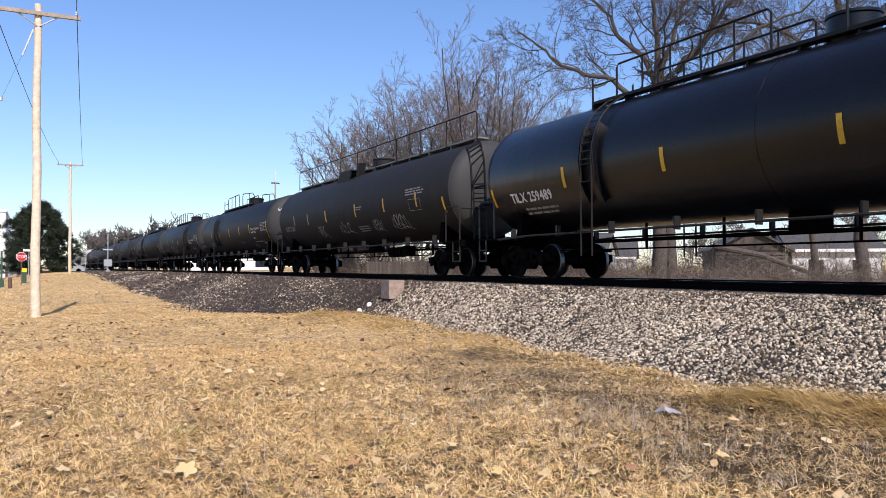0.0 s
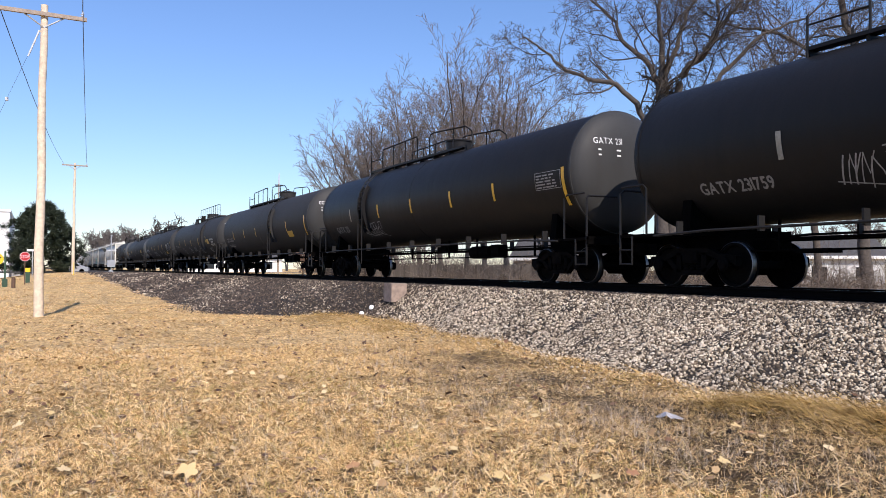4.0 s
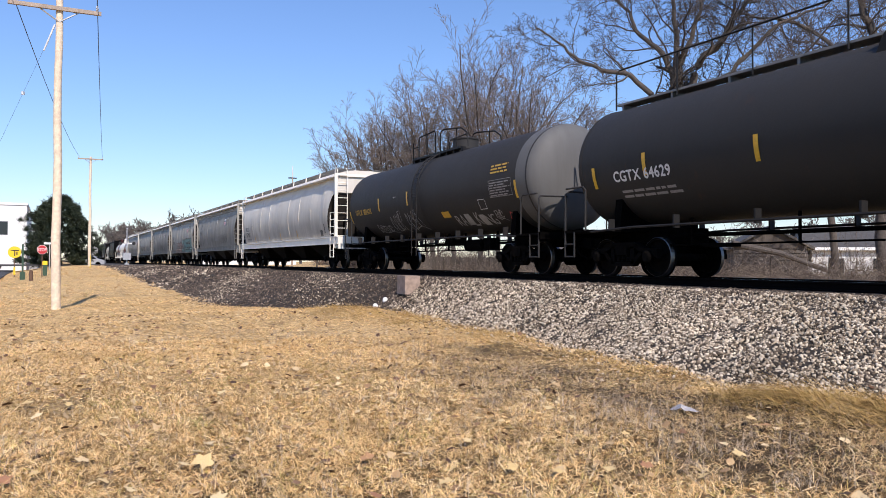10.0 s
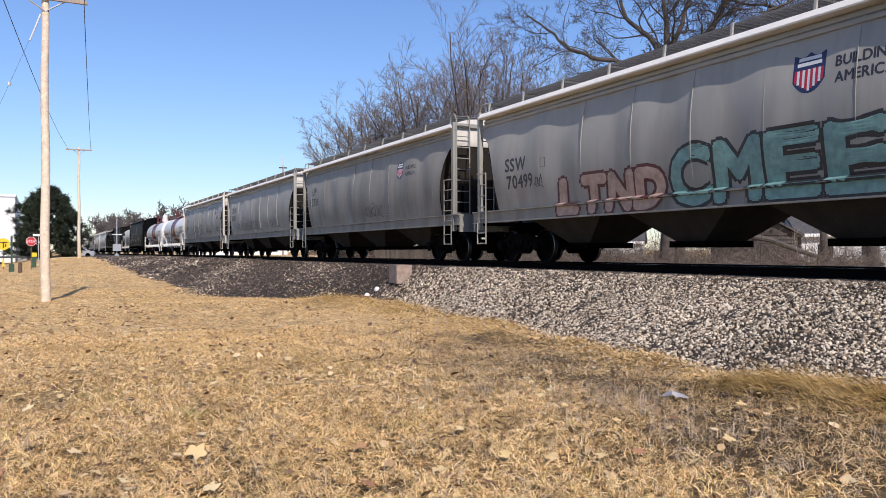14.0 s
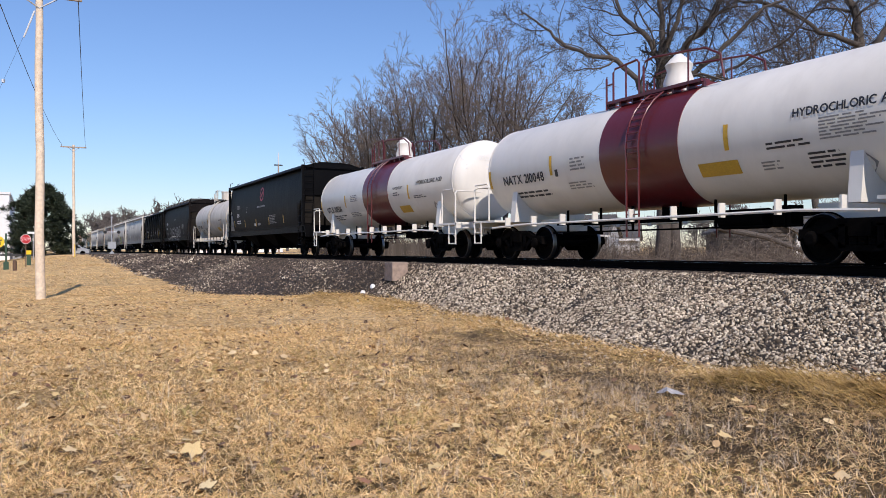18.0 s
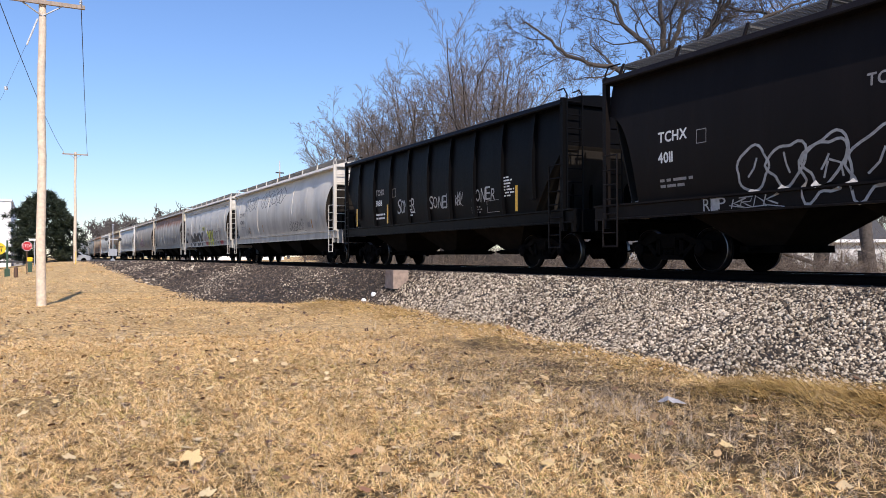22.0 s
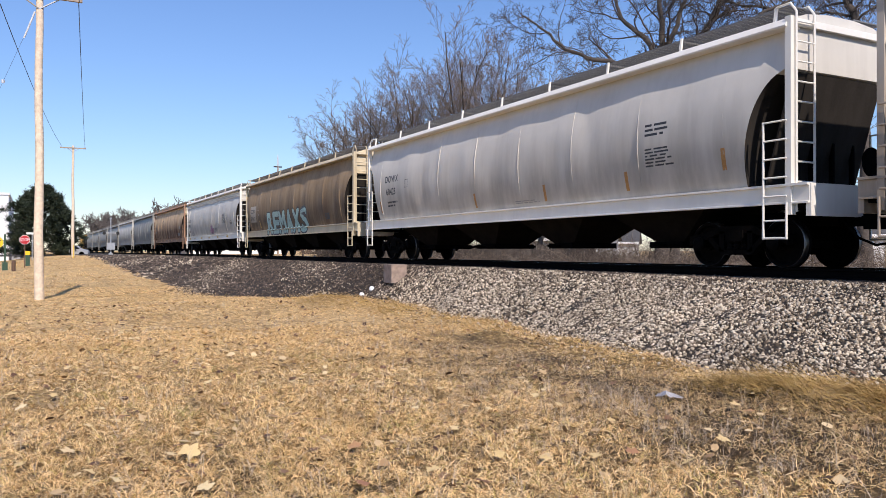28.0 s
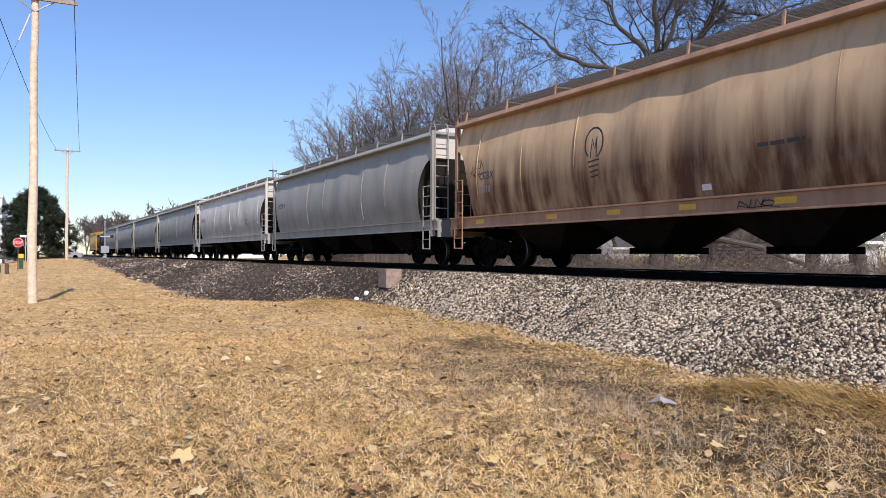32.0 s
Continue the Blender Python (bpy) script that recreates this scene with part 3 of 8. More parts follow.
track = thing("railway_track", (0, 13.1, 0), "rusty steel rails spiked to dark timber ties", "railway track")
rails = rail_mesh()
for y in (-0.755, 0.755):
    part("rail", rails, track, "", pose(0, y, 0))
tie_me = Shape().box(-0.115, 0.115, -1.3, 1.3, -0.345, -0.178).mesh("tie", M["tie"])
for k in range(140):
    part("tie", tie_me, track, "", pose(-62 + k * 0.5, 0.02 * math.sin(k * 7.3), 0))
s = Shape()
for k in range(700):
    x = -412 + k * 0.5
    if x < -62:
        s.box(x - 0.115, x + 0.115, -1.3, 1.3, -0.345, -0.178)
tagged(part("tie_row", s.mesh("tie_row", M["tie"]), track), kind="stuff")


def blades(seed, rings, lean_at, spread, keep, comb=None):
    rng = np.random.RandomState(seed)
    vs, fs, n0 = [], [], 0
    for r0, r1, n, ln, wd in rings:
        per = 12
        n //= per
        r = np.sqrt(rng.uniform(r0 * r0, r1 * r1, n))
        a = np.radians(rng.uniform(-5, 63, n))
        size = rng.lognormal(0, 0.4, n)
        cx, cy = -r * np.cos(a), r * np.sin(a)
        swirl = np.repeat(rng.uniform(0, 2 * np.pi, n) if comb is None else comb + 0.6 * np.sin(1.7 * cx + cy) + rng.normal(0, 0.3, n), per)
        off = rng.normal(0, 1, (n * per, 2)) * np.repeat((0.30 if r1 < 9.5 else 1.3) * ln * size + 0.6 * wd, per)[:, None]
        x, y = np.repeat(cx, per) + off[:, 0], np.repeat(cy, per) + off[:, 1]
        size = np.repeat(size, per)
        n *= per
        ok = (y < toe_y(x) + rng.normal(0, 0.22, n) - 0.02) & keep(x, y, rng.uniform(0, 1, n))
        x, y, size, swirl = x[ok], y[ok], size[ok], swirl[ok]
        m = len(x)
        L = ln * rng.lognormal(0, 0.25, m) * size ** 0.7
        az = swirl + rng.normal(0, 0.75 if comb is None else 0.35, m)
        lean = np.clip(rng.normal(lean_at, spread, m), 0.1, 1.52)
        d = np.stack([np.cos(az) * np.sin(lean), np.sin(az) * np.sin(lean), np.cos(lean)], 1)
        lean2 = np.clip(lean + rng.uniform(0.1, 0.8, m), 0, 1.8)
        d2 = np.stack([np.cos(az) * np.sin(lean2), np.sin(az) * np.sin(lean2), np.cos(lean2)], 1)
        side = np.stack([-np.sin(az), np.cos(az), rng.normal(0, 0.5, m)], 1) * (wd * rng.uniform(0.5, 1.3, m))[:, None]
        p0 = np.stack([x, y, ground_z(x, y) - 0.004 + rng.uniform(0, 0.02, m)], 1)
        p1 = p0 + d * (L * 0.5)[:, None]
        p2 = p1 + d2 * (L * 0.55)[:, None]
        if r1 < 9.5:
            V = np.stack([p0 - side, p0 + side, p1 + side * 0.8, p1 - side * 0.8, p2 + side * 0.15, p2 - side * 0.15], 1)
            F = np.array([(0, 1, 2, 3), (3, 2, 4, 5)])[None] + (np.arange(m) * 6)[:, None, None]
        else:
            V = np.stack([p0 - side, p0 + side, p2 + side * 0.25, p2 - side * 0.25], 1)
            F = np.array([(0, 1, 2, 3)])[None] + (np.arange(m) * 4)[:, None, None]
        vs.append(V.reshape(-1, 3))
        fs.append(F.reshape(-1, 4) + n0)
        n0 += len(vs[-1])
    return np.concatenate(vs), np.concatenate(fs)


def speckle(x, y):
    """Uneven patches, some 0.3 to 1 m across, between -1 and 1."""
    a = np.sin(6.1 * x + 2.3 * np.sin(4.7 * y + 1.1 * x)) * np.sin(7.3 * y + 2.1 * np.sin(5.3 * x - 0.7 * y))
    b = np.sin(2.3 * x + 2.7 * np.sin(1.9 * y) + 0.4) * np.sin(2.9 * y + 2.2 * np.sin(1.7 * x))
    return 0.65 * a + 0.35 * b


def mat_keep(x, y, u):
    clump = 0.5 + 0.5 * speckle(x, y)
    return u < np.clip(0.40 + 1.0 * clump, 0, 1) * (1 - 0.85 * near_any(x, y, BARE))


v, f = blades(11, ((2.3, 5.0, 80000, 0.062, 0.0019), (5.0, 9.0, 165000, 0.060, 0.0025), (9.0, 16.0, 235000, 0.055, 0.0036), (16.0, 36.0, 220000, 0.05, 0.0055), (36.0, 85.0, 80000, 0.09, 0.017)), 1.08, 0.32, mat_keep)
solo("dry_grass", quick("dry_grass", v, f, M["straw"]), "matted dry straw-coloured winter grass", "grass", kind="stuff")
v, f = blades(12, ((4.0, 9.0, 100000, 0.21, 0.0020), (9.5, 27.0, 100000, 0.21, 0.0040)), 1.0, 0.25, lambda x, y, u: u < 1.25 * near_any(x, y, TUFTS) - 0.12, -1.9)
solo("grass_tufts", quick("grass_tufts", v, f, M["olive"]), "long drooping olive-tan grass tufts along the stone bed", "grass", kind="stuff")
v, f = blades(13, ((3.0, 9.0, 16000, 0.11, 0.0018), (9.5, 18.0, 14000, 0.12, 0.0032)), 0.5, 0.35, lambda x, y, u: u < 0.26 + 0.8 * near_any(x, y, [(-6.5, 4.8, 1.5), (-9.0, 5.0, 1.4), (-11.5, 5.6, 1.6), (-4.3, 4.6, 0.8)]))
GREENER = [(-8.8, 0.7, 0.6), (-7.3, 1.3, 0.35), (-9.6, 1.9, 0.5), (-10.6, 3.5, 0.6), (-6.3, 2.9, 0.3), (-12.5, 1.0, 0.7), (-5.4, 1.6, 0.25)]
v2, f2 = blades(14, ((4.0, 9.0, 30000, 0.10, 0.0021), (9.0, 15.0, 24000, 0.10, 0.0034)), 0.95, 0.3, lambda x, y, u: u < 0.8 * near_any(x, y, GREENER) - 0.15)
solo("green_grass", quick("green_grass", v2, f2, M["green_blades"]), "greenish living grass among the straw", "grass", kind="stuff")
solo("dead_stalks", quick("dead_stalks", v, f, M["stalk"]), "pale upright dead grass stalks", "grass", kind="stuff")

# ---- trees and far things ----
M["bark"] = plain("grey_bark", (0.085, 0.070, 0.058), 0.9, 0, 0.35, 9, 0.6)
M["twigs"] = plain("bare_twigs", (0.19, 0.152, 0.125), 0.9, 0, 0.25, 3)
M["twigs_red"] = plain("reddish_twigs", (0.24, 0.155, 0.115), 0.9, 0, 0.25, 3)
M["far_twigs"] = plain("greyed_far_twigs", (0.125, 0.108, 0.096), 0.9, 0, 0.25, 3)
M["brush"] = islands("bare_brush", [(0.0, (0.035, 0.025, 0.018)), (0.45, (0.12, 0.088, 0.066)), (0.85, (0.26, 0.205, 0.155)), (1.0, (0.42, 0.35, 0.28))], 0.9, 0.3, 1.0, relief=0)
M["pine"] = islands("pine_needles", [(0.0, (0.008, 0.016, 0.007)), (0.6, (0.024, 0.038, 0.016)), (1.0, (0.05, 0.062, 0.025))], 0.7, 0.2, 0.8, relief=0)


def tubes(lines, sides):
    """lines: arrays of points with radii (k, 4), all with the same k."""
    A = np.asarray(lines)
    n, k, _ = A.shape
    P, R = A[:, :, :3], A[:, :, 3]
    D = np.zeros_like(P)
    D[:, 1:-1] = P[:, 2:] - P[:, :-2]
    D[:, 0], D[:, -1] = P[:, 1] - P[:, 0], P[:, -1] - P[:, -2]
    D /= np.linalg.norm(D, axis=2, keepdims=True) + 1e-9
    ref = np.where(np.abs(D[:, :, 2:3]) > 0.9, np.array([1.0, 0, 0]), np.array([0, 0, 1.0]))
    U = np.cross(D, ref)
    U /= np.linalg.norm(U, axis=2, keepdims=True) + 1e-9
    W = np.cross(D, U)
    a = np.arange(sides) * 2 * np.pi / sides
    V = P[:, :, None] + R[:, :, None, None] * (np.cos(a)[None, None, :, None] * U[:, :, None] + np.sin(a)[None, None, :, None] * W[:, :, None])
    idx = (np.arange(n) * k * sides)[:, None, None] + (np.arange(k - 1) * sides)[None, :, None]
    j = np.arange(sides)[None, None, :]
    j2 = (j + 1) % sides
    F = np.stack([idx + j, idx + j2, idx + j2 + sides, idx + j + sides], 3)
    return V.reshape(-1, 3), F.reshape(-1, 4)


def grow(seed, height, trunk_r, levels, spread=0.9, first=0.3, kids=(7, 7, 6, 5, 4), upright=0.35, ratio=0.62, bend=0.25, lean=(0, 0), stems=1, least=0.006, taper=0.72, reach=1.0, tf=0.62, crook=0.0):
    """A bare tree: lists of branch lines, level by level."""
    rng = np.random.RandomState(seed)
    out = [[] for _ in range(levels + 1)]

    def branch(p, d, ln, r, level):
        k = 6 if level == 0 else (5 if level < 3 else 3)
        pts = [(*p, r)]
        q, dd = np.array(p, dtype=float), np.array(d, dtype=float)
        for i in range(1, k):
            dd = dd + rng.normal(0, bend * (0.35 if level == 0 else 1.0), 3) + np.array([0, 0, upright * 0.25 * (1 if level else 0)])
            dd /= np.linalg.norm(dd)
            q = q + dd * ln / (k - 1)
            pts.append((*q, max(least, r * (1 - (taper if level == 0 else 0.72) * i / (k - 1)))))
        out[level].append(pts)
        if level == levels:
            return
        n = kids[level]
        for c in range(n):
            f = (first if level == 0 else 0.22) + (1 - (first if level == 0 else 0.22)) * (c + rng.uniform(0.1, 0.9)) / n
            s = min(k - 2, int(f * (k - 1)))
            w = f * (k - 1) - s
            a, b = np.array(pts[s]), np.array(pts[s + 1])
            st = a * (1 - w) + b * w
            dm = b[:3] - a[:3]
            dm /= np.linalg.norm(dm)
            side = rng.normal(size=3)
            if crook and level == 0:
                turn = 2.4 * c + rng.uniform(-0.4, 0.4)
                side = np.array([math.cos(turn), math.sin(turn), rng.normal(0, 0.1)])
            side -= dm * side.dot(dm)
            side /= np.linalg.norm(side)
            ang = spread * rng.uniform(0.6, 1.25)
            nd = dm * math.cos(ang) + side * math.sin(ang)
            nd[2] += upright * rng.uniform(0.2, 1.0)
            nd /= np.linalg.norm(nd)
            branch(st[:3], nd, ln * ratio * (reach if level == 0 else 1.0) * rng.uniform(0.65, 1.15) * (1.15 - 0.5 * f if level == 0 else 1.0), max(least, st[3] * (rng.uniform(0.5, 0.75) if not crook else rng.uniform(0.5, 0.8) * (0.92 if level == 0 else 0.8))), level + 1)
    for t in range(stems):
        off = rng.normal(0, 0.25, 2) if stems > 1 else (0, 0)
        branch((off[0], off[1], -0.3), (lean[0] + rng.normal(0, 0.10 * (stems > 1)), lean[1] + rng.normal(0, 0.10 * (stems > 1)), 1.0), height * tf * rng.uniform(0.92, 1.08), trunk_r * (1 if stems == 1 else 0.6), 0)
    return out


def sprout(rng, p, d, ln, r, level, spec, out):
    """One branch as a crooked line, then the branches that leave it."""
    k, crook, rise, tip = spec[level][:4]
    x, y, z = p
    dx, dy, dz = d
    seg = ln / (k - 1)
    pts = [(x, y, z, r)]
    least = spec[-1]
    for i in range(1, k):
        dx, dy, dz = dx + rng.gauss(0, crook), dy + rng.gauss(0, crook), dz + rng.gauss(0, crook) + rise
        q = seg / math.sqrt(dx * dx + dy * dy + dz * dz)
        x, y, z = x + dx * q, y + dy * q, z + dz * q
        q /= seg
        dx, dy, dz = dx * q, dy * q, dz * q
        pts.append((x, y, z, max(least, r * (1 - (1 - tip) * i / (k - 1)))))
    out[level].append(pts)
    fork(rng, pts, ln, level, spec, out)


def fork(rng, pts, ln, level, spec, out):
    if level + 2 >= len(spec):
        return
    n, bare, angle, ratio, thin = spec[level][4:]
    k = len(pts)
    turn = rng.uniform(0, 6.28)
    for c in range(n):
        f = bare + (1 - bare) * (c + rng.random()) / n
        i = min(k - 2, int(f * (k - 1)))
        w = f * (k - 1) - i
        a, b = pts[i], pts[i + 1]
        st = [u + (v - u) * w for u, v in zip(a, b)]
        dm = Vector((b[0] - a[0], b[1] - a[1], b[2] - a[2])).normalized()
        side = dm.orthogonal().normalized()
        turn += 2.4 + rng.uniform(-0.5, 0.5)
        side = side * math.cos(turn) + dm.cross(side) * math.sin(turn)
        ang = angle * rng.uniform(0.65, 1.3)
        nd = dm * math.cos(ang) + side * math.sin(ang)
        sprout(rng, st[:3], tuple(nd), ln * ratio * (rng.uniform(0.6, 1.25) if level else rng.uniform(0.88, 1.12)) * (1.2 - 0.5 * f), max(spec[-1], st[3] * thin * rng.uniform(0.8, 1.15)), level + 1, spec, out)


def tree_parts(root, trunk, limbs, rest, crown_mat):
    for name, lines, sides in (("trunk", trunk, 10), ("limb", limbs, 7)):
        for line in lines:
            v, f = tubes(np.array([line]), sides)
            part(name, quick(name, v, f, M["bark"], True), root)
    vs, fs, n = [], [], 0
    for lines in rest:
        if lines:
            v, f = tubes(np.array(lines), 4 if len(lines) < 150 else 3)
            vs.append(v)
            fs.append(f + n)
            n += len(v)
    tagged(part("crown", quick("crown", np.concatenate(vs), np.concatenate(fs), M[crown_mat]), root, "fine bare branches and twigs"), kind="stuff")


# points on a branch, crook, rise, taper; then branches on it, bare share, angle, length, thickness
VASE = [(5, 0.05, 0.0, 0.75, 9, 0.55, 0.50, 1.95, 0.56), (9, 0.10, 0.05, 0.30, 11, 0.22, 0.60, 0.33, 0.50), (6, 0.13, 0.06, 0.35, 7, 0.2, 0.60, 0.44, 0.55), (4, 0.14, 0.04, 0.5, 4, 0.2, 0.65, 0.52, 0.7), (2, 0.14, 0.02, 0.8), 0.011]
BUSH = [(5, 0.08, 0.0, 0.7, 8, 0.30, 0.60, 1.1, 0.62), (7, 0.14, 0.05, 0.35, 10, 0.15, 0.7, 0.45, 0.55), (5, 0.15, 0.05, 0.4, 7, 0.15, 0.7, 0.5, 0.65), (3, 0.15, 0.03, 0.6, 4, 0.2, 0.7, 0.6, 0.8), (2, 0.15, 0.0, 0.8), 0.012]


def tree(at, label, seed, height, trunk_r, spec, mat="twigs", group="bare trees beyond the track", lean=(0, 0)):
    root = thing("tree", at, label, "tree", group)
    rng = random.Random(seed)
    out = [[] for _ in range(len(spec))]
    sprout(rng, (0, 0, -0.3), tuple(Vector((lean[0], lean[1], 1)).normalized()), height * 0.36, trunk_r, 0, spec, out)
    tree_parts(root, out[0], out[1], out[2:], mat)
    return root


def spread_tree(at, label, seed, facing, stems, spec):
    """A broad tree whose main limbs follow their own bent lines: across, up, then thickness at both ends."""
    root = thing("tree", at, label, "tree", "bare trees beyond the track")
    rng = random.Random(seed)
    across = Vector((math.sin(facing), math.cos(facing), 0))
    away = Vector((-math.cos(facing), math.sin(facing), 0))
    out = [[] for _ in range(len(spec))]
    trunks, limbs = [], []
    for line, r0, r1, depth in stems:
        n = 4 * (len(line) - 1) + 1
        pts = []
        for i in range(n):
            q = min(len(line) - 2, i // 4)
            u = i / 4 - q
            a, b, c, d = (line[max(0, min(len(line) - 1, q + e))] for e in (-1, 0, 1, 2))
            uu = [0.5 * (2 * b[e] + (c[e] - a[e]) * u + (2 * a[e] - 5 * b[e] + 4 * c[e] - d[e]) * u * u + (3 * b[e] - a[e] - 3 * c[e] + d[e]) * u ** 3) for e in (0, 1)]
            f = i / (n - 1)
            p = across * (uu[0] + rng.gauss(0, 0.05)) + away * (depth * f ** 1.3 + rng.gauss(0, 0.05)) + Vector((0, 0, uu[1] + rng.gauss(0, 0.04)))
            pts.append((*p, r0 + (r1 - r0) * f ** 0.8))
        if line[0][1] < 0:
            trunks.append(pts)
        else:
            limbs.append(pts)
        high = [p for p in pts if p[2] > 6.5]
        if len(high) > 3:
            long = sum(math.dist(a[:3], b[:3]) for a, b in zip(high, high[1:]))
            fork(rng, high, min(long, 7.0), 0, spec, out)
    tree_parts(root, trunks, limbs, out[1:], "bark")
    return root


OAK = [(0, 0, 0, 0, 12, 0.08, 0.95, 0.42, 0.42), (7, 0.26, 0.03, 0.35, 6, 0.15, 0.9, 0.50, 0.55), (5, 0.28, 0.03, 0.4, 6, 0.2, 0.85, 0.52, 0.6), (4, 0.28, 0.03, 0.5, 3, 0.2, 0.8, 0.55, 0.7), (2, 0.2, 0.0, 0.8), 0.009]
spread_tree((-28.8, 27.8, -0.9), "large spreading oak, bare of leaves, with dark crooked limbs", 21, radians(44), [
    (((0, -0.3), (0.05, 5), (0.0, 9.0), (-0.05, 11.0)), 0.42, 0.25, 0.0),
    (((0, 6.4), (-1.0, 9.2), (-2.2, 10.6), (-3.7, 11.0), (-4.9, 11.6), (-5.9, 12.5), (-6.7, 13.0)), 0.19, 0.035, -2.0),
    (((-0.1, 10.4), (-0.9, 12.0), (-2.0, 13.2), (-2.6, 14.6), (-4.0, 15.9), (-5.0, 17.5)), 0.17, 0.03, 1.6),
    (((-0.05, 10.8), (0.0, 12.5), (-0.15, 14.4), (0.5, 16.5), (0.3, 19.0)), 0.19, 0.03, -0.8),
    (((0.05, 10.6), (0.7, 12.6), (1.2, 14.4), (2.2, 16.0), (2.8, 18.5)), 0.16, 0.03, 2.0),
    (((0.6, -0.3), (0.45, 7.5), (0.6, 9.6), (1.2, 11.2), (2.1, 12.0), (2.9, 13.4), (3.9, 14.5), (4.6, 16.8)), 0.30, 0.04, -1.2),
    (((0.6, 9.4), (1.9, 10.2), (3.2, 11.3), (4.6, 12.8), (5.6, 13.3), (7.2, 14.0), (8.6, 15.5)), 0.16, 0.03, 1.2),
    (((0.5, 8.4), (2.2, 9.3), (4.0, 10.2), (5.6, 10.9), (7.0, 12.5)), 0.12, 0.03, -2.0),
    (((2.1, 12.0), (2.7, 13.9), (2.7, 15.6), (3.3, 17.5)), 0.12, 0.03, 1.5),
], OAK)
spread_tree((-23.2, 35.0, -1.0), "tall leaning bare tree with forked limbs", 77, radians(56.4), [
    (((0.3, -0.3), (0.2, 6), (0.0, 11.5), (-0.6, 14.0), (-0.9, 17)), 0.33, 0.12, 0.5),
    (((0.0, 11.0), (-1.6, 11.8), (-3.4, 13.2), (-5.6, 13.8), (-7.2, 14.9)), 0.15, 0.03, -1.5),
    (((0.1, 10.0), (1.4, 12.2), (2.2, 14.5), (2.4, 17.0)), 0.2, 0.05, 1.0),
    (((0.1, 8.6), (-2.0, 10.0), (-3.9, 10.9), (-6.0, 10.6)), 0.10, 0.02, 2.0),
], OAK)
tree((-29.6, 41.2, -1.0), "straight bare tree behind the gardens", 53, 19.0, 0.24, VASE)
for px, py, hh, sd, tilt in ((-55.7, 22.7, 13.2, 31, 0.22), (-54.0, 23.5, 14.4, 32, 0.16), (-52.4, 24.4, 15.2, 33, 0.10), (-50.8, 25.3, 15.6, 34, 0.06), (-49.1, 26.1, 17.9, 35, 0.0), (-47.5, 27.0, 19.6, 36, 0.0), (-46.0, 27.7, 19.0, 37, -0.04), (-43.6, 28.2, 16.0, 38, 0.0), (-41.1, 28.6, 14.2, 39, -0.14)):
    tree((px, py, -1.0), "slender tree with fine upright bare branches", sd, hh * 0.965, 0.19, VASE, lean=(-0.45 * tilt, -0.9 * tilt))
for px, py, hh, sd in ((-66.0, 25.4, 10.6, 41), (-71.0, 24.2, 9.4, 42), (-62.0, 26.0, 11.6, 43), (-76.0, 24.2, 8.0, 44), (-58.8, 25.2, 11.6, 45), (-68.5, 26.5, 9.5, 46)):
    tree((px, py, -0.7), "small bare tree with reddish twigs", sd, hh * 0.68, 0.12, BUSH, mat="twigs_red")


def far_wood(name, spots, label):
    vs, fs, n = [], [], 0
    for x, y, z, hh, sd in spots:
        lines = grow(sd, hh, 0.22, 3, kids=(9, 6, 5), spread=0.95, first=0.25, upright=0.3, ratio=0.55, bend=0.3, least=max(0.03, math.hypot(x, y) * 0.00032))
        for lv, A in enumerate(lines):
            v, f = tubes(np.array(A), 4 if lv < 2 else 3)
            vs.append(v + np.array([x, y, z]))
            fs.append(f + n)
            n += len(v)
    solo(name, quick(name, np.concatenate(vs), np.concatenate(fs), M["far_twigs"]), label, "trees", kind="stuff")


rng = random.Random(5)
far_wood("far_woods", [(-rng.uniform(240, 320), rng.uniform(17, 60), -0.5, rng.uniform(14, 21), 100 + k) for k in range(44)], "distant bare woods beyond the crossing")
far_wood("garden_trees", [(-rng.uniform(95, 180), rng.uniform(28, 60), -0.3, rng.uniform(8, 13), 200 + k) for k in range(22)], "bare trees beyond the track")
far_wood("house_trees", [(-rng.uniform(35, 110), rng.uniform(72, 120), -0.8, rng.uniform(8, 12), 400 + k) for k in range(20)], "bare trees behind the houses")
far_wood("far_hedge", [(-rng.uniform(150, 420), -rng.uniform(5, 120), -0.5, rng.uniform(8, 14), 300 + k) for k in range(22)], "distant bare trees")


def thicket(seed, n, x0, x1, y0, deep, tall, thick):
    rng = np.random.RandomState(seed)
    x = rng.uniform(x0, x1, n)
    y = y0 + rng.exponential(deep, n) + 0.10 * np.maximum(0, x + 40)
    z = ground_z(x, y) - 0.05
    hgt = tall * rng.lognormal(0, 0.38, n) * (0.85 + 0.4 * np.sin(x * 0.8) * np.sin(x * 0.31 + y * 0.2))
    az = rng.uniform(0, 2 * np.pi, n)
    out = rng.uniform(0.3, 2.6, n)
    r = rng.uniform(0.4, 1.0, n) * thick
    k = 4
    A = np.zeros((n, k, 4))
    for i in range(k):
        f = i / (k - 1)
        A[:, i, 0] = x + np.cos(az) * out * f ** 1.6 + rng.normal(0, 0.09, n) * (i > 0)
        A[:, i, 1] = y + np.sin(az) * out * f ** 1.6 + rng.normal(0, 0.09, n) * (i > 0)
        A[:, i, 2] = z + hgt * (f - 0.3 * f * f * np.minimum(out, 1.3)) + rng.normal(0, 0.06, n) * (i > 0)
        A[:, i, 3] = r * (1 - 0.6 * f)
    return tubes(A, 3)


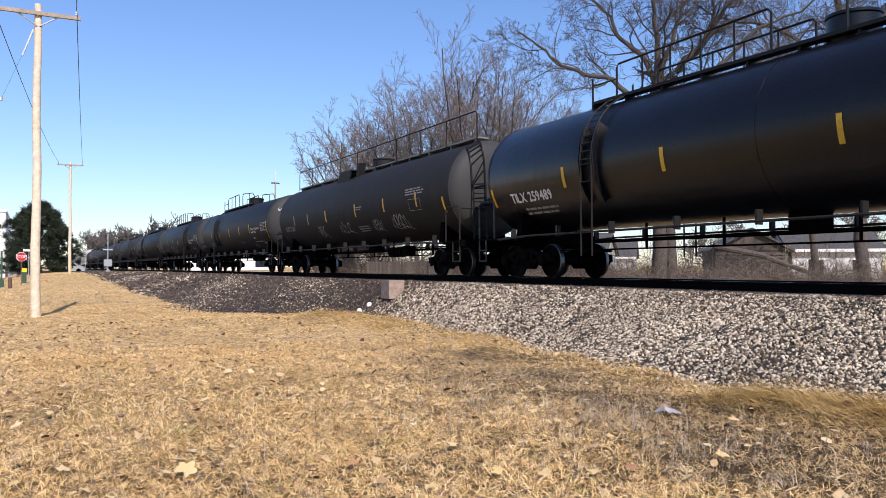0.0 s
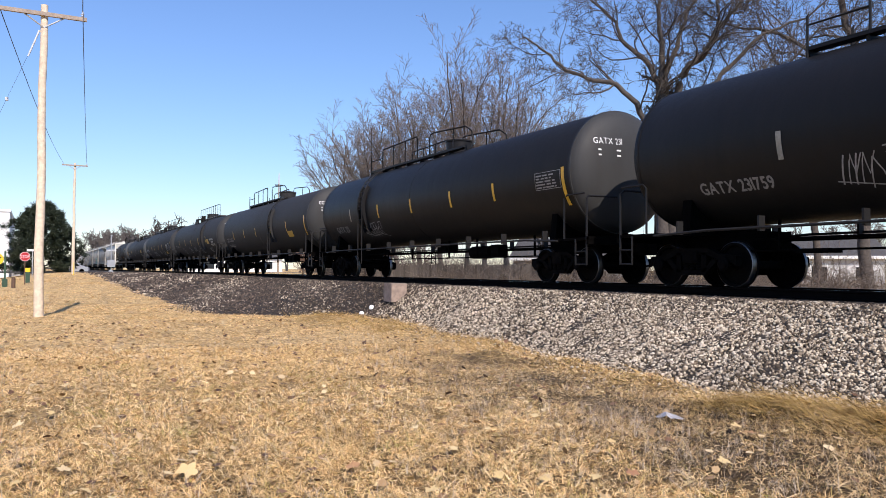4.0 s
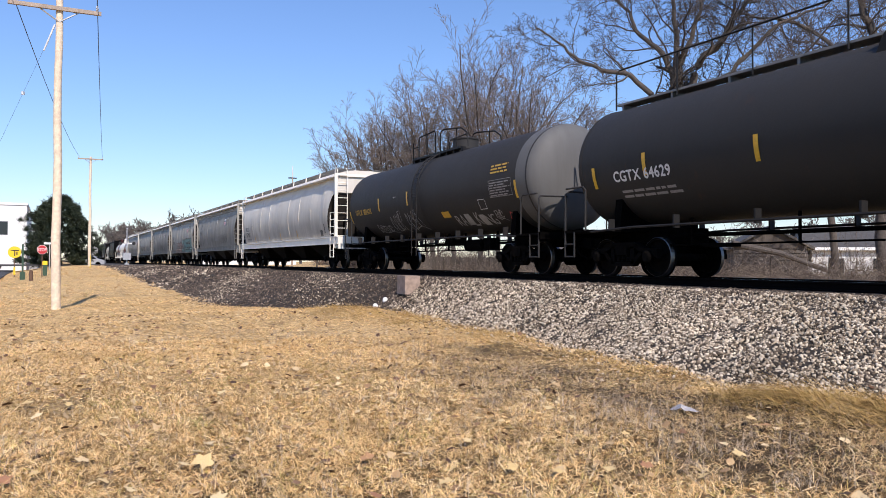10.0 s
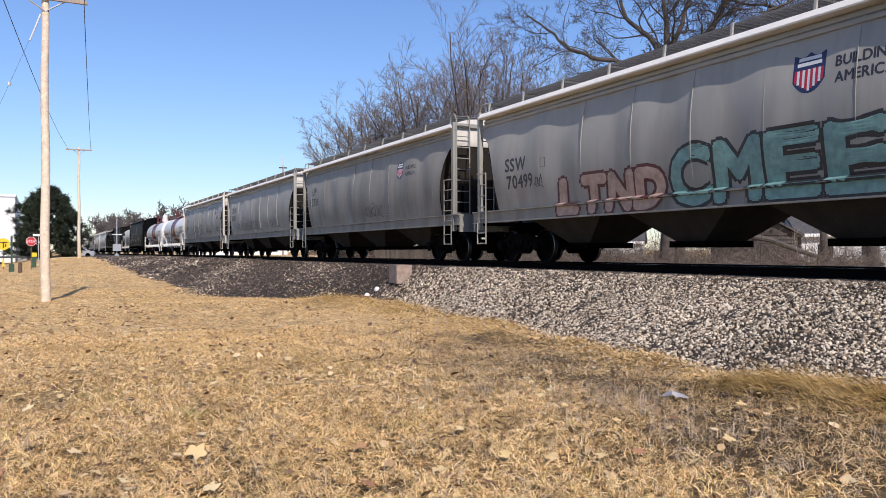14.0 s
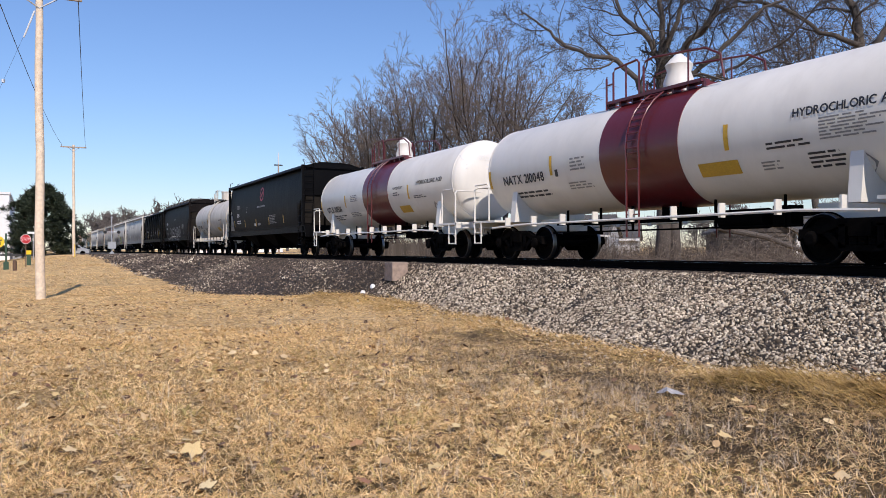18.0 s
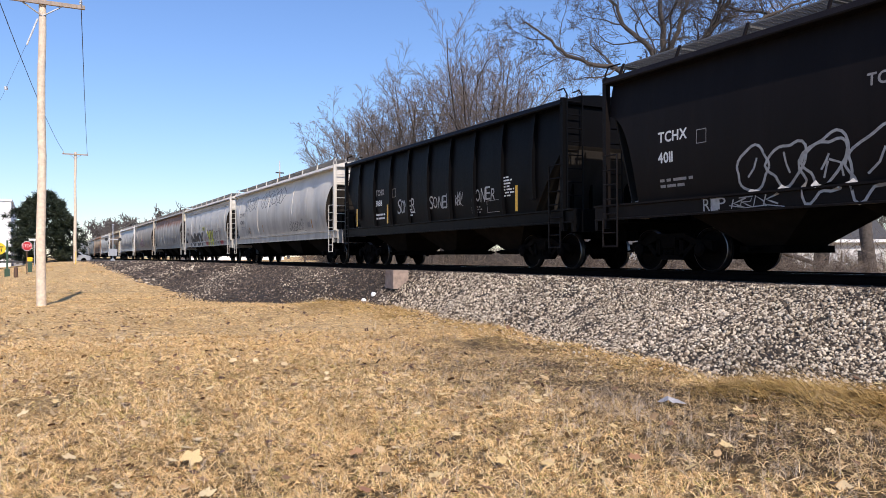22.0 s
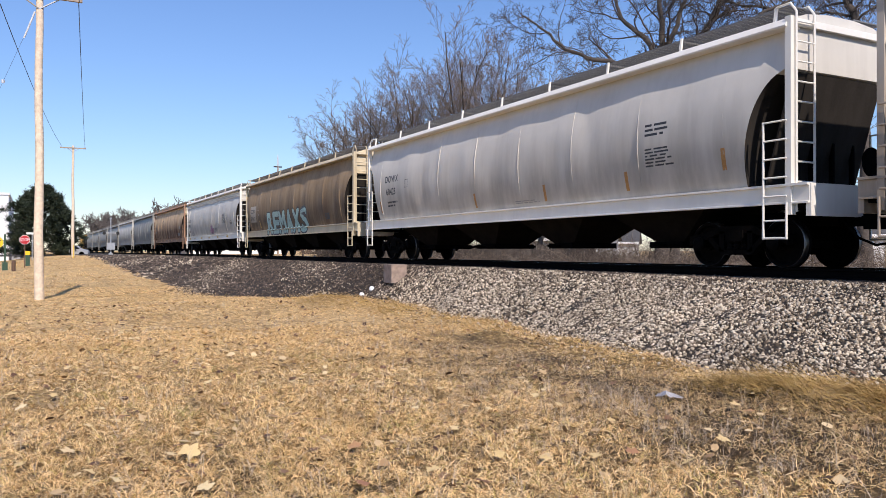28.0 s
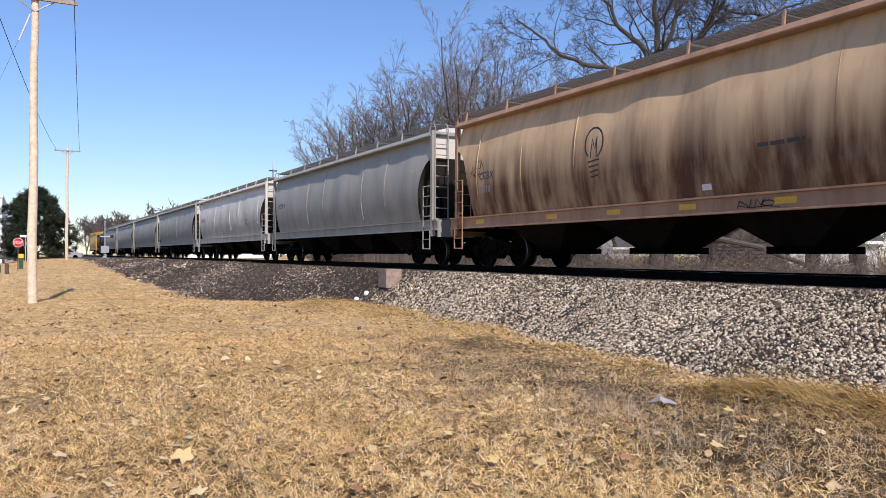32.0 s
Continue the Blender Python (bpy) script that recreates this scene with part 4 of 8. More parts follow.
v, f = thicket(17, 20000, -66, 2, 22.0, 4.5, 1.75, 0.012)
solo("thicket", quick("thicket", v, f, M["brush"]), "tangled bare brush along the far side of the track", "brush", kind="stuff")
v, f = thicket(18, 7000, -110, 4, 34.0, 8.0, 2.3, 0.022)
solo("garden_brush", quick("garden_brush", v, f, M["brush"]), "deep bare brush and saplings among the gardens", "brush", kind="stuff")

# ---- poles, signs, buildings ----
M["pole_wood"] = plain("weathered_pole_wood", (0.72, 0.59, 0.44), 0.85, 0, 0.2, 7, 0.5)
M["arm_wood"] = plain("grey_crossarm_wood", (0.36, 0.29, 0.23), 0.85, 0, 0.25, 7, 0.5)
M["wire"] = plain("dark_wire", (0.03, 0.03, 0.035), 0.6)
M["insulator"] = plain("white_insulator", (0.62, 0.64, 0.66), 0.3)
M["silver"] = plain("aluminium_paint", (0.46, 0.47, 0.48), 0.4, 0.4, 0.1)
M["sign_red"] = plain("red_sign_face", (0.50, 0.025, 0.03), 0.4, 0, 0.06)
M["sign_white"] = plain("white_sign_face", (0.80, 0.80, 0.78), 0.4, 0, 0.05)
M["sign_yellow"] = plain("yellow_sign_face", (0.78, 0.55, 0.02), 0.4, 0, 0.05)
M["sign_black"] = plain("black_sign_ink", (0.015, 0.015, 0.015), 0.5)
M["sign_green"] = plain("green_sign_face", (0.02, 0.16, 0.07), 0.4)
M["post_green"] = plain("dark_green_post", (0.03, 0.07, 0.04), 0.6)
M["post_rust"] = plain("rusty_post", (0.12, 0.07, 0.045), 0.8)
M["white_wall"] = plain("white_block_wall", (0.78, 0.77, 0.74), 0.8, 0, 0.05, 2)
M["siding"] = plain("white_siding", (0.70, 0.70, 0.69), 0.6, 0, 0.06, 3)
M["siding_grey"] = plain("grey_siding", (0.33, 0.34, 0.35), 0.7, 0, 0.1, 3)
M["siding_brown"] = plain("weathered_brown_siding", (0.085, 0.07, 0.058), 0.85, 0, 0.2, 4)
M["shingle"] = plain("grey_shingles", (0.075, 0.072, 0.07), 0.9, 0, 0.25, 4, 0.5)
M["dark_glass"] = plain("dark_window_glass", (0.02, 0.025, 0.03), 0.08, 0, 0.1)
M["fence_wood"] = by_piece("grey_fence_boards", [(0.0, (0.07, 0.058, 0.048)), (1.0, (0.14, 0.12, 0.10))], 0.9)
M["leaf"] = by_piece("fallen_leaf", [(0.0, (0.66, 0.47, 0.20)), (0.6, (0.80, 0.64, 0.36)), (0.85, (0.55, 0.31, 0.13)), (1.0, (0.34, 0.15, 0.08))], 0.7, 20)
M["leaves"] = islands("fallen_leaves", [(0.0, (0.07, 0.035, 0.02)), (0.35, (0.20, 0.10, 0.05)), (0.65, (0.46, 0.30, 0.14)), (1.0, (0.74, 0.57, 0.32))], 0.7, 0.2, 10, relief=0)
M["plastic_bag"] = plain("pale_plastic", (0.34, 0.33, 0.33), 0.35, 0, 0.1)


def utility_pole(at, arm_z, top_z, r, arm, label, shift=0.0):
    root = thing("utility_pole", at, label, "utility pole", "power line")
    zb = at[2]
    s = Shape()
    s.pipe([(0.03 * math.sin(i), 0.02 * math.cos(i * 1.7), -0.4 + (top_z - zb + 0.4) * i / 8) for i in range(9)], r, 14, r * 0.72)
    part("pole_shaft", s.mesh("pole_shaft", M["pole_wood"], True), root)
    z = arm_z - zb
    s = Shape().box(r * 0.75, r * 0.75 + 0.1, -arm - shift, arm - shift, z - 0.06, z + 0.06)
    part("crossarm", s.mesh("crossarm", M["arm_wood"]), root)
    for sy in (-1, 1):
        s = Shape().pipe([(r * 0.9, sy * arm * 0.42, z - 0.05), (r * 0.8, 0.0, z - 0.42)], 0.025, 5)
        part("arm_brace", s.mesh("arm_brace", M["silver"]), root)
        for y in ((sy * (arm - 0.12),) if arm > 1.2 else (sy * (arm - 0.1),)):
            s = Shape().lathe([(z + 0.06, 0.015), (z + 0.10, 0.05), (z + 0.13, 0.03), (z + 0.16, 0.055), (z + 0.19, 0.03), (z + 0.24, 0.035), (z + 0.26, 0.0)], "z", 10, (r * 0.75 + 0.05, y - shift, 0))
            part("insulator", s.mesh("insulator", M["insulator"], True), root)
    return root


pole = utility_pole((-27.2, 0.12, -1.24), 8.30, 8.62, 0.145, 1.32, "tall weathered wooden utility pole with one crossarm", 0.1)
s = Shape().pipe([(0.0, -0.12, 9.05), (-0.05, -0.42, 8.2)], 0.028, 8)
part("guy_rod", s.mesh("guy_rod", M["insulator"], True), pole, "white fibreglass guy strain rod")
utility_pole((-83.2, 3.3, -0.25), 10.35, 10.6, 0.15, 1.15, "distant wooden utility pole with a crossarm")

slim = thing("utility_pole", (-77.0, 21.9, -0.9), "slim pole with a short arm beyond the track", "utility pole", "power line")
part("pole_shaft", Shape().pipe([(0, 0, -0.4), (0.02, 0, 5), (0, 0, 9.9)], 0.11, 10, 0.07).mesh("pole_shaft", M["arm_wood"], True), slim)
part("crossarm", Shape().box(-0.05, 0.05, -0.42, 0.42, 9.72, 9.84).mesh("crossarm", M["wire"]), slim)
part("insulator", Shape().lathe([(9.9, 0.05), (10.0, 0.07), (10.9, 0.05), (11.1, 0.0)], "z", 10).mesh("insulator", M["insulator"], True), slim, "white upright rod")


def wire(a, b, sag, label="thin dark overhead wire strung between poles", r=0.014):
    a, b = Vector(a), Vector(b)
    pts = [a.lerp(b, i / 24) - Vector((0, 0, sag * 4 * (i / 24) * (1 - i / 24))) for i in range(25)]
    s = Shape().pipe(pts, r, 5)
    return solo("overhead_wire", s.mesh("overhead_wire", M["wire"], True), label, "wire", "power line")


for sy in (-1, 1):
    near = (-27.05, 0.02 + sy * 1.2, 8.56)
    wire(near, (-83.05, 3.3 + sy * 1.05, 10.6), 0.5)
    wire(near, (28.0, -2.6 + sy * 1.24, 8.3), 0.5)
wire((-27.25, -0.3, 7.0), (-27.3, -3.5, -1.2), 0.02, "taut guy wire anchored in the grass", 0.004)
s = Shape().lathe([(-0.06, 0.0), (-0.05, 0.05), (0.05, 0.05), (0.06, 0.0)], "z", 8)
solo("guy_insulator", s.mesh("guy_insulator", M["insulator"], True), "small white insulator on the guy wire", "insulator", m=pose(-27.26, -0.86, 5.55))


def crossing_signal(at):
    root = thing("crossing_signal", at, "silver railway crossing signal mast seen from behind", "crossing signal")
    s = Shape().lathe([(-0.1, 0.25), (0.12, 0.25), (0.2, 0.09), (0.3, 0.065), (4.05, 0.055), (4.1, 0.0)], "z", 14)
    part("mast", s.mesh("mast", M["silver"], True), root)
    part("flasher_arm", Shape().pipe([(0, -0.85, 2.45), (0, 0.85, 2.45)], 0.05, 8).mesh("flasher_arm", M["silver"], True), root)
    for y in (-0.72, 0.72):
        s = Shape().lathe([(-0.22, 0.0), (-0.2, 0.15), (0.0, 0.17), (0.22, 0.19), (0.22, 0.0)], "x", 16, (0, y, 2.45))
        part("flasher_lamp", s.mesh("flasher_lamp", M["sign_black"], True), root)
    for a in (-45, 45):
        s = Shape().box(-0.03, 0.0, -0.6, 0.6, -0.11, 0.11)
        part("crossbuck_blade", s.mesh("crossbuck_blade", M["silver"]), root, "", pose(-0.12, 0, 3.45, a, 0, 78))
    part("bell", Shape().lathe([(4.1, 0.0), (4.12, 0.14), (4.2, 0.12), (4.26, 0.0)], "z", 14).mesh("bell", M["silver"], True), root)
    s = Shape().box(-0.25, 0.3, -0.42, 0.42, 0.55, 1.35)
    part("junction_box", s.mesh("junction_box", M["silver"]), root)
    return root


crossing_signal((-96.0, 7.75, -0.1))


def sign_post(name, at, top, face, label, category, post="post_rust", r=0.03):
    root = thing(name, at, label, category)
    part("post", Shape().box(-r, r, -r, r, -0.3, top).mesh("post", M[post]), root)
    return root


root = stop_sign = sign_post("stop_sign", (-61.6, -0.62, -0.95), 2.1, None, "red octagonal stop sign on a post", "stop sign")
oct8 = [(0.32 * math.cos(math.pi / 8 + k * math.pi / 4), 2.05 + 0.32 * math.sin(math.pi / 8 + k * math.pi / 4)) for k in range(8)]
part("border", Shape().slab([(y * 1.08, 2.05 + (z - 2.05) * 1.08) for y, z in oct8], "x", 0.035, 0.045).mesh("border", M["sign_white"]), root)
part("plate", Shape().slab(oct8, "x", 0.046, 0.056).mesh("plate", M["sign_red"]), root)
root = sign_post("warning_sign", (-68.7, -2.6, -0.95), 2.3, None, "round yellow railway warning sign on a post", "road sign")
disc = [(0.46 * math.cos(k * math.pi / 14), 1.92 + 0.46 * math.sin(k * math.pi / 14)) for k in range(28)]
part("plate", Shape().slab(disc, "x", 0.035, 0.05).mesh("plate", M["sign_yellow"]), root)
s = Shape()
s.box(0.052, 0.058, -0.26, 0.30, 2.02, 2.10).box(0.052, 0.058, -0.03, 0.05, 1.62, 2.02).box(0.052, 0.058, 0.12, 0.2, 1.7, 1.94)
part("symbol", s.mesh("symbol", M["sign_black"]), root)
part("reflector", Shape().box(0.032, 0.04, -0.07, 0.07, 0.15, 0.75).mesh("reflector", M["sign_yellow"]), root)
root = sign_post("street_sign", (-78.6, -0.2, -0.9), 2.7, None, "small street name sign on a thin post", "street sign", "silver")
part("blade", Shape().box(0.03, 0.04, -0.45, 0.35, 2.7, 2.88).mesh("blade", M["sign_white"]), root)
s = Shape().box(-0.06, 0.06, -0.06, 0.06, -0.3, 2.45)
root = thing("marker_post", (-59.3, -1.76, -1.0), "dark green steel marker post in the grass", "post")
part("post", s.mesh("post", M["post_green"]), root)
part("foot", Shape().box(-0.12, 0.12, -0.16, 0.16, -0.1, 0.55).mesh("foot", M["post_green"]), root)
root = thing("bollard", (-56.8, -1.2, -1.05), "short rusty steel bollard", "bollard")
part("post", Shape().lathe([(-0.2, 0.12), (0.68, 0.12), (0.74, 0.06), (0.74, 0)], "z", 12).mesh("post", M["post_rust"], True), root)
root = thing("utility_pedestal", (-65.4, -0.46, -0.95), "green and yellow utility pedestal", "utility box")
part("cabinet", Shape().box(-0.15, 0.15, -0.15, 0.15, -0.1, 0.95).mesh("cabinet", M["post_green"]), root)
part("cap", Shape().box(-0.17, 0.17, -0.17, 0.17, 0.95, 1.25).mesh("cap", M["sign_yellow"]), root)
for px, py, c in ((-74.0, 3.0, "sign_yellow"),):
    root = thing("marker_stake", (px, py, float(ground_z(px, py))), "thin marker stake in the grass", "stake")
    part("stake", Shape().box(-0.03, 0.03, -0.03, 0.03, -0.2, 1.15).mesh("stake", M[c]), root)


def road_strip(name, outline, z, mat, label):
    s = Shape().slab(outline, "z", z - 0.2, z)
    return solo(name, s.mesh(name, M[mat]), label, "road", kind="structure")


road_strip("road", [(-240, -16), (-240, -7.2), (-63, -3.3), (-40, -3.6), (-40, -12)], -0.93, "asphalt", "grey asphalt side road")
road_strip("crossing_road", [(-106, -60), (-99, -60), (-99, 11.2), (-106, 11.2)], -0.13, "asphalt", "asphalt road leading over the railway crossing")
road_strip("crossing_road_beyond", [(-106, 15.0), (-99, 15.0), (-99, 120), (-106, 120)], -0.13, "asphalt", "asphalt road beyond the railway crossing")


def window(parent, name, x0, x1, y0, y1, z0, z1, frame_mat="siding"):
    w = part(name, Shape().box(x0, x1, y0 - 0.08, y1 + 0.08, z0 - 0.08, z1 + 0.08).mesh(name, M[frame_mat]), parent)
    part("pane", Shape().box(x1 - 0.01, x1 + 0.012, y0, y1, z0, z1).mesh("pane", M["dark_glass"]), w)
    return w


# the white works building by the road
root = thing("works_building", (-115, -3.0, -0.6), "large plain white industrial building with a flat roof", "building")
part("wall", Shape().box(-30, 0, -45, 0, -0.5, 8.2).mesh("wall", M["white_wall"]), root)
part("roof_edge", Shape().box(-30.1, 0.12, -45.1, 0.12, 8.2, 8.5).mesh("roof_edge", M["white_wall"]), root)
for k in range(7):
    window(root, "window", -0.05, 0.02, -3.4 - k * 5.0, -2.2 - k * 5.0, 4.3, 6.0, "siding_grey")
# Grey block, darker than the white wall it stands against.
part("lean_to", Shape().box(-18, -2, 0.02, 1.3, -0.5, 4.4).mesh("lean_to", M["siding_grey"]), root)


def parked_car(at, coat, rz, label):
    root = thing("parked_car", at, label, "car", rz=rz)
    s = Shape().slab([(-2.2, 0.3), (-2.25, 0.75), (-2.0, 0.92), (-1.35, 0.98), (-0.75, 1.42), (0.75, 1.45), (1.45, 1.0), (2.1, 0.88), (2.25, 0.55), (2.2, 0.3)], "y", -0.85, 0.85)
    part("body", s.mesh("body", coat), root)
    for sy in (-1, 1):
        s = Shape().slab([(-1.15, 1.0), (-0.68, 1.36), (0.7, 1.38), (1.25, 1.0)], "y", sy * 0.855 - 0.01, sy * 0.855 + 0.01)
        part("side_window", s.mesh("side_window", M["dark_glass"]), root)
        for x in (-1.4, 1.4):
            part("wheel", Shape().lathe([(sy * 0.7, 0.0), (sy * 0.7, 0.33), (sy * 0.88, 0.33), (sy * 0.88, 0.0)], "y", 18, (x, 0, 0.33)).mesh("wheel", M["under"], True), root)
    return root


parked_car((-103, -7.5, -0.93), M["sign_black"], 90, "dark car parked by the white building")
parked_car((-118, 4.5, -0.45), M["silver"], 80, "silver car parked beyond the grass")

# the low white building beyond the crossing
root = thing("shop_building", (-112, 19.0, -0.6), "low white building beyond the track", "building")
part("wall", Shape().box(-14, 0, 0, 13.5, -0.5, 2.6).mesh("wall", M["white_wall"]), root)
part("roof", Shape().hexa([(-14.5, -0.5, 2.6), (0.5, -0.5, 2.6), (0.5, 14, 2.6), (-14.5, 14, 2.6), (-10, 3, 4.4), (-4, 3, 4.4), (-4, 11, 4.4), (-10, 11, 4.4)]).mesh("roof", M["shingle"]), root)
for k in range(3):
    window(root, "window", -0.04, 0.02, 1.5 + k * 4.2, 3.6 + k * 4.2, 0.9, 1.9)


def house(at, rz, length, depth, wall_h, roof_h, label, wall="siding"):
    root = thing("house", at, label, "house", "houses beyond the track", rz=rz)
    a, b = length / 2, depth / 2
    part("wall", Shape().box(-a, a, -b, b, -0.6, wall_h).mesh("wall", M[wall]), root)
    s = Shape()
    for side in (-1, 1):
        s.hexa([(-a - 0.4, side * (b + 0.4), wall_h - 0.1), (a + 0.4, side * (b + 0.4), wall_h - 0.1), (a + 0.4, 0, wall_h + roof_h), (-a - 0.4, 0, wall_h + roof_h),
                (-a - 0.4, side * (b + 0.4), wall_h + 0.08), (a + 0.4, side * (b + 0.4), wall_h + 0.08), (a + 0.4, 0, wall_h + roof_h + 0.18), (-a - 0.4, 0, wall_h + roof_h + 0.18)])
    part("roof", s.mesh("roof", M["shingle"]), root)
    for sx in (-1, 1):
        part("gable", Shape().slab([(-b, wall_h), (b, wall_h), (0, wall_h + roof_h)], "x", sx * a - 0.08, sx * a + 0.08).mesh("gable", M[wall]), root)
    part("fascia", Shape().box(-a - 0.4, a + 0.4, -b - 0.44, -b - 0.40, wall_h - 0.12, wall_h + 0.10).mesh("fascia", M["sign_white"]), root)
    for k in range(int(length / 3)):
        x = -a + 1.6 + k * 3.0
        w = part("window", Shape().box(x - 0.62, x + 0.62, -b - 0.05, -b + 0.05, 0.75, 2.0).mesh("window", M["sign_white"]), root)
        part("pane", Shape().box(x - 0.52, x + 0.52, -b - 0.062, -b - 0.03, 0.85, 1.9).mesh("pane", M["dark_glass"]), w)
    for k in range(9):
        z = 0.25 + k * (wall_h - 0.3) / 9
        for sx in (-1, 1):
            part("siding_board", Shape().hexa([(sx * (a + 0.02), -b, z), (sx * (a + 0.02), b, z), (sx * a, b, z), (sx * a, -b, z), (sx * (a + 0.085), -b, z - 0.02), (sx * (a + 0.085), b, z - 0.02), (sx * a, b, z + 0.2), (sx * a, -b, z + 0.2)]).mesh("siding_board", M[wall]), root)
    # Thin grey strip at the wall's foot, a painted shadow line.
    part("siding_foot", Shape().box(-a, a, -b - 0.02, -b - 0.005, 0.0, 0.06).mesh("siding_foot", M["siding_grey"]), root)
    return root


house((-42.2, 49.4, -1.2), 139, 9, 5.0, 2.6, 1.5, "weathered grey-brown sided garage with a low gable roof", "siding_brown")
house((-38.6, 54.0, -1.2), 52, 6, 7, 2.6, 1.6, "white sided bungalow with a grey shingle roof behind brush")
house((-68.3, 58.6, -1.2), 45, 5, 6, 2.4, 1.7, "small white house half hidden by brush")
house((-62.0, 47.0, -1.0), 40, 9, 7, 2.4, 2.0, "distant grey house among bare trees", "siding_grey")

# board fence
fence = thing("board_fence", (-47.5, 19.8, -1.1), "grey weathered board fence beyond the track", "fence", rz=40)
board = Shape().box(-0.07, 0.07, -0.012, 0.012, 0.0, 1.75).mesh("board", M["fence_wood"])
for k in range(96):
    part("board", board, fence, "", pose(k * 0.155, 0.004 * math.sin(k * 3.1), 0.03 * math.sin(k * 1.7), 0, 1.2 * math.sin(k * 5.3), 0))
for z in (0.35, 1.4):
    part("fence_rail", Shape().box(0, 14.8, 0.015, 0.06, z, z + 0.09).mesh("fence_rail", M["fence_wood"]), fence)

# fallen limb in the brush
s = Shape().pipe([(-25.7, 28.2, 1.25), (-25.4, 28.8, 1.1), (-24.7, 30.2, 0.8), (-24.1, 31.4, 0.3), (-23.3, 32.9, -0.3), (-22.7, 33.8, -0.9)], 0.16, 8, 0.08)
solo("fallen_limb", s.mesh("fallen_limb", M["bark"], True), "broken grey limb leaning in the brush", "branch")


def pine_tree(at, width, height):
    root = thing("pine_tree", at, "broad dark green pine with an uneven crown", "tree")
    part("trunk", Shape().pipe([(0, 0, -0.3), (0.05, 0, height * 0.5), (0, 0.05, height * 0.85)], 0.24, 10, 0.06).mesh("trunk", M["bark"], True), root)
    rng = np.random.RandomState(3)
    n = 620
    f = rng.uniform(0.03, 1.0, n)
    z = f * height
    prof = np.interp(f, [0, 0.12, 0.35, 0.6, 0.8, 0.95, 1.0], [0.85, 1.0, 1.0, 0.88, 0.62, 0.28, 0.08]) * width / 2
    a = rng.uniform(0, 2 * np.pi, n)
    rr = prof * np.sqrt(rng.uniform(0.3, 1.0, n)) * (1 + 0.2 * np.sin(a * 3 + f * 9) + rng.normal(0, 0.12, n))
    c = np.stack([rr * np.cos(a), rr * np.sin(a), z], 1)
    m = 70
    out = np.stack([np.cos(a), np.sin(a), 0.35 * np.ones(n)], 1)
    d = rng.normal(size=(n, m, 3)) + out[:, None] * 1.1
    d /= np.linalg.norm(d, axis=2, keepdims=True)
    L = rng.uniform(0.22, 0.55, (n, m, 1))
    base = c[:, None] + rng.normal(0, 0.14, (n, m, 3))
    side = np.cross(d, rng.normal(size=(n, m, 3)))
    side /= np.linalg.norm(side, axis=2, keepdims=True) + 1e-9
    V = np.stack([base - side * 0.035, base + side * 0.035, base + d * L + side * 0.012, base + d * L - side * 0.012], 2).reshape(-1, 3)
    F = np.arange(len(V)).reshape(-1, 4)
    tagged(part("crown", quick("crown", V, F, M["pine"]), root, "dense dark needles in clumps"), kind="stuff")
    lines = []
    for k in range(60):
        q = rng.randint(n)
        lines.append([(0, 0, max(0.3, z[q] - 0.5), 0.05), (*(c[q] * np.array([0.55, 0.55, 1]) - np.array([0, 0, 0.15])), 0.035), (*c[q], 0.02)])
    v, fq = tubes(np.array(lines), 4)
    tagged(part("branches", quick("branches", v, fq, M["bark"]), root), kind="stuff")
    return root


pine_tree((-101.0, 0.75, -0.5), 7.0, 8.3)

# ---- small things by the track and in the grass ----
s = Shape().box(-0.42, 0.42, -0.26, 0.26, -0.6, 0.0)
bm_block = s.mesh("concrete_block", M["concrete"])
solo("concrete_block", bm_block, "weathered concrete block set in the stone slope", "concrete block", m=pose(-23.1, 10.5, -0.13, 0, 0, -6))
s = Shape().box(-0.16, 0.16, -0.02, 0.02, 0, 0.16)
for px, py in ((-24.15, 9.75), (-24.0, 10.05)):
    q = Shape().lathe([(-0.02, 0.05), (0.03, 0.09), (0.1, 0.085), (0.15, 0.05), (0.16, 0.0)], "z", 9)
    solo("white_stone", q.mesh("white_stone", M["sign_white"], True), "white-painted stone beside the concrete block", "stone", m=pose(px, py, float(bed_z(px, py)) + 0.02))


def leaf_shape(seed, size):
    rng = random.Random(seed)
    pts = []
    lobes = 5
    for k in range(22):
        a = k / 22 * 2 * math.pi
        r = size * (0.74 + 0.15 * math.cos(lobes * a + rng.uniform(-0.5, 0.5)) + 0.08 * math.cos(15 * a + rng.random())) * (1.0 if math.cos(a) > -0.85 else 0.6)
        pts.append((r * math.cos(a), r * math.sin(a)))
    s = Shape()
    curl = rng.uniform(0.5, 2.0) / size
    s.v = [(0, 0, 0.012)] + [(x, y, 0.012 + curl * 0.12 * (x * x - 0.6 * y * y) + rng.uniform(-0.004, 0.006)) for x, y in pts]
    s.f = [(0, 1 + k, 1 + (k + 1) % 22) for k in range(22)]
    n = len(s.v)
    s.v += [(size * -0.5, 0, 0.013), (size * -1.25, 0.01, 0.03), (size * -1.25, -0.002, 0.03), (size * -0.5, -0.006, 0.013)]
    s.f.append((n, n + 1, n + 2, n + 3))
    me = bpy.data.meshes.new("maple_leaf")
    me.from_pydata(s.v, [], s.f)
    me.materials.append(M["leaf"])
    return me


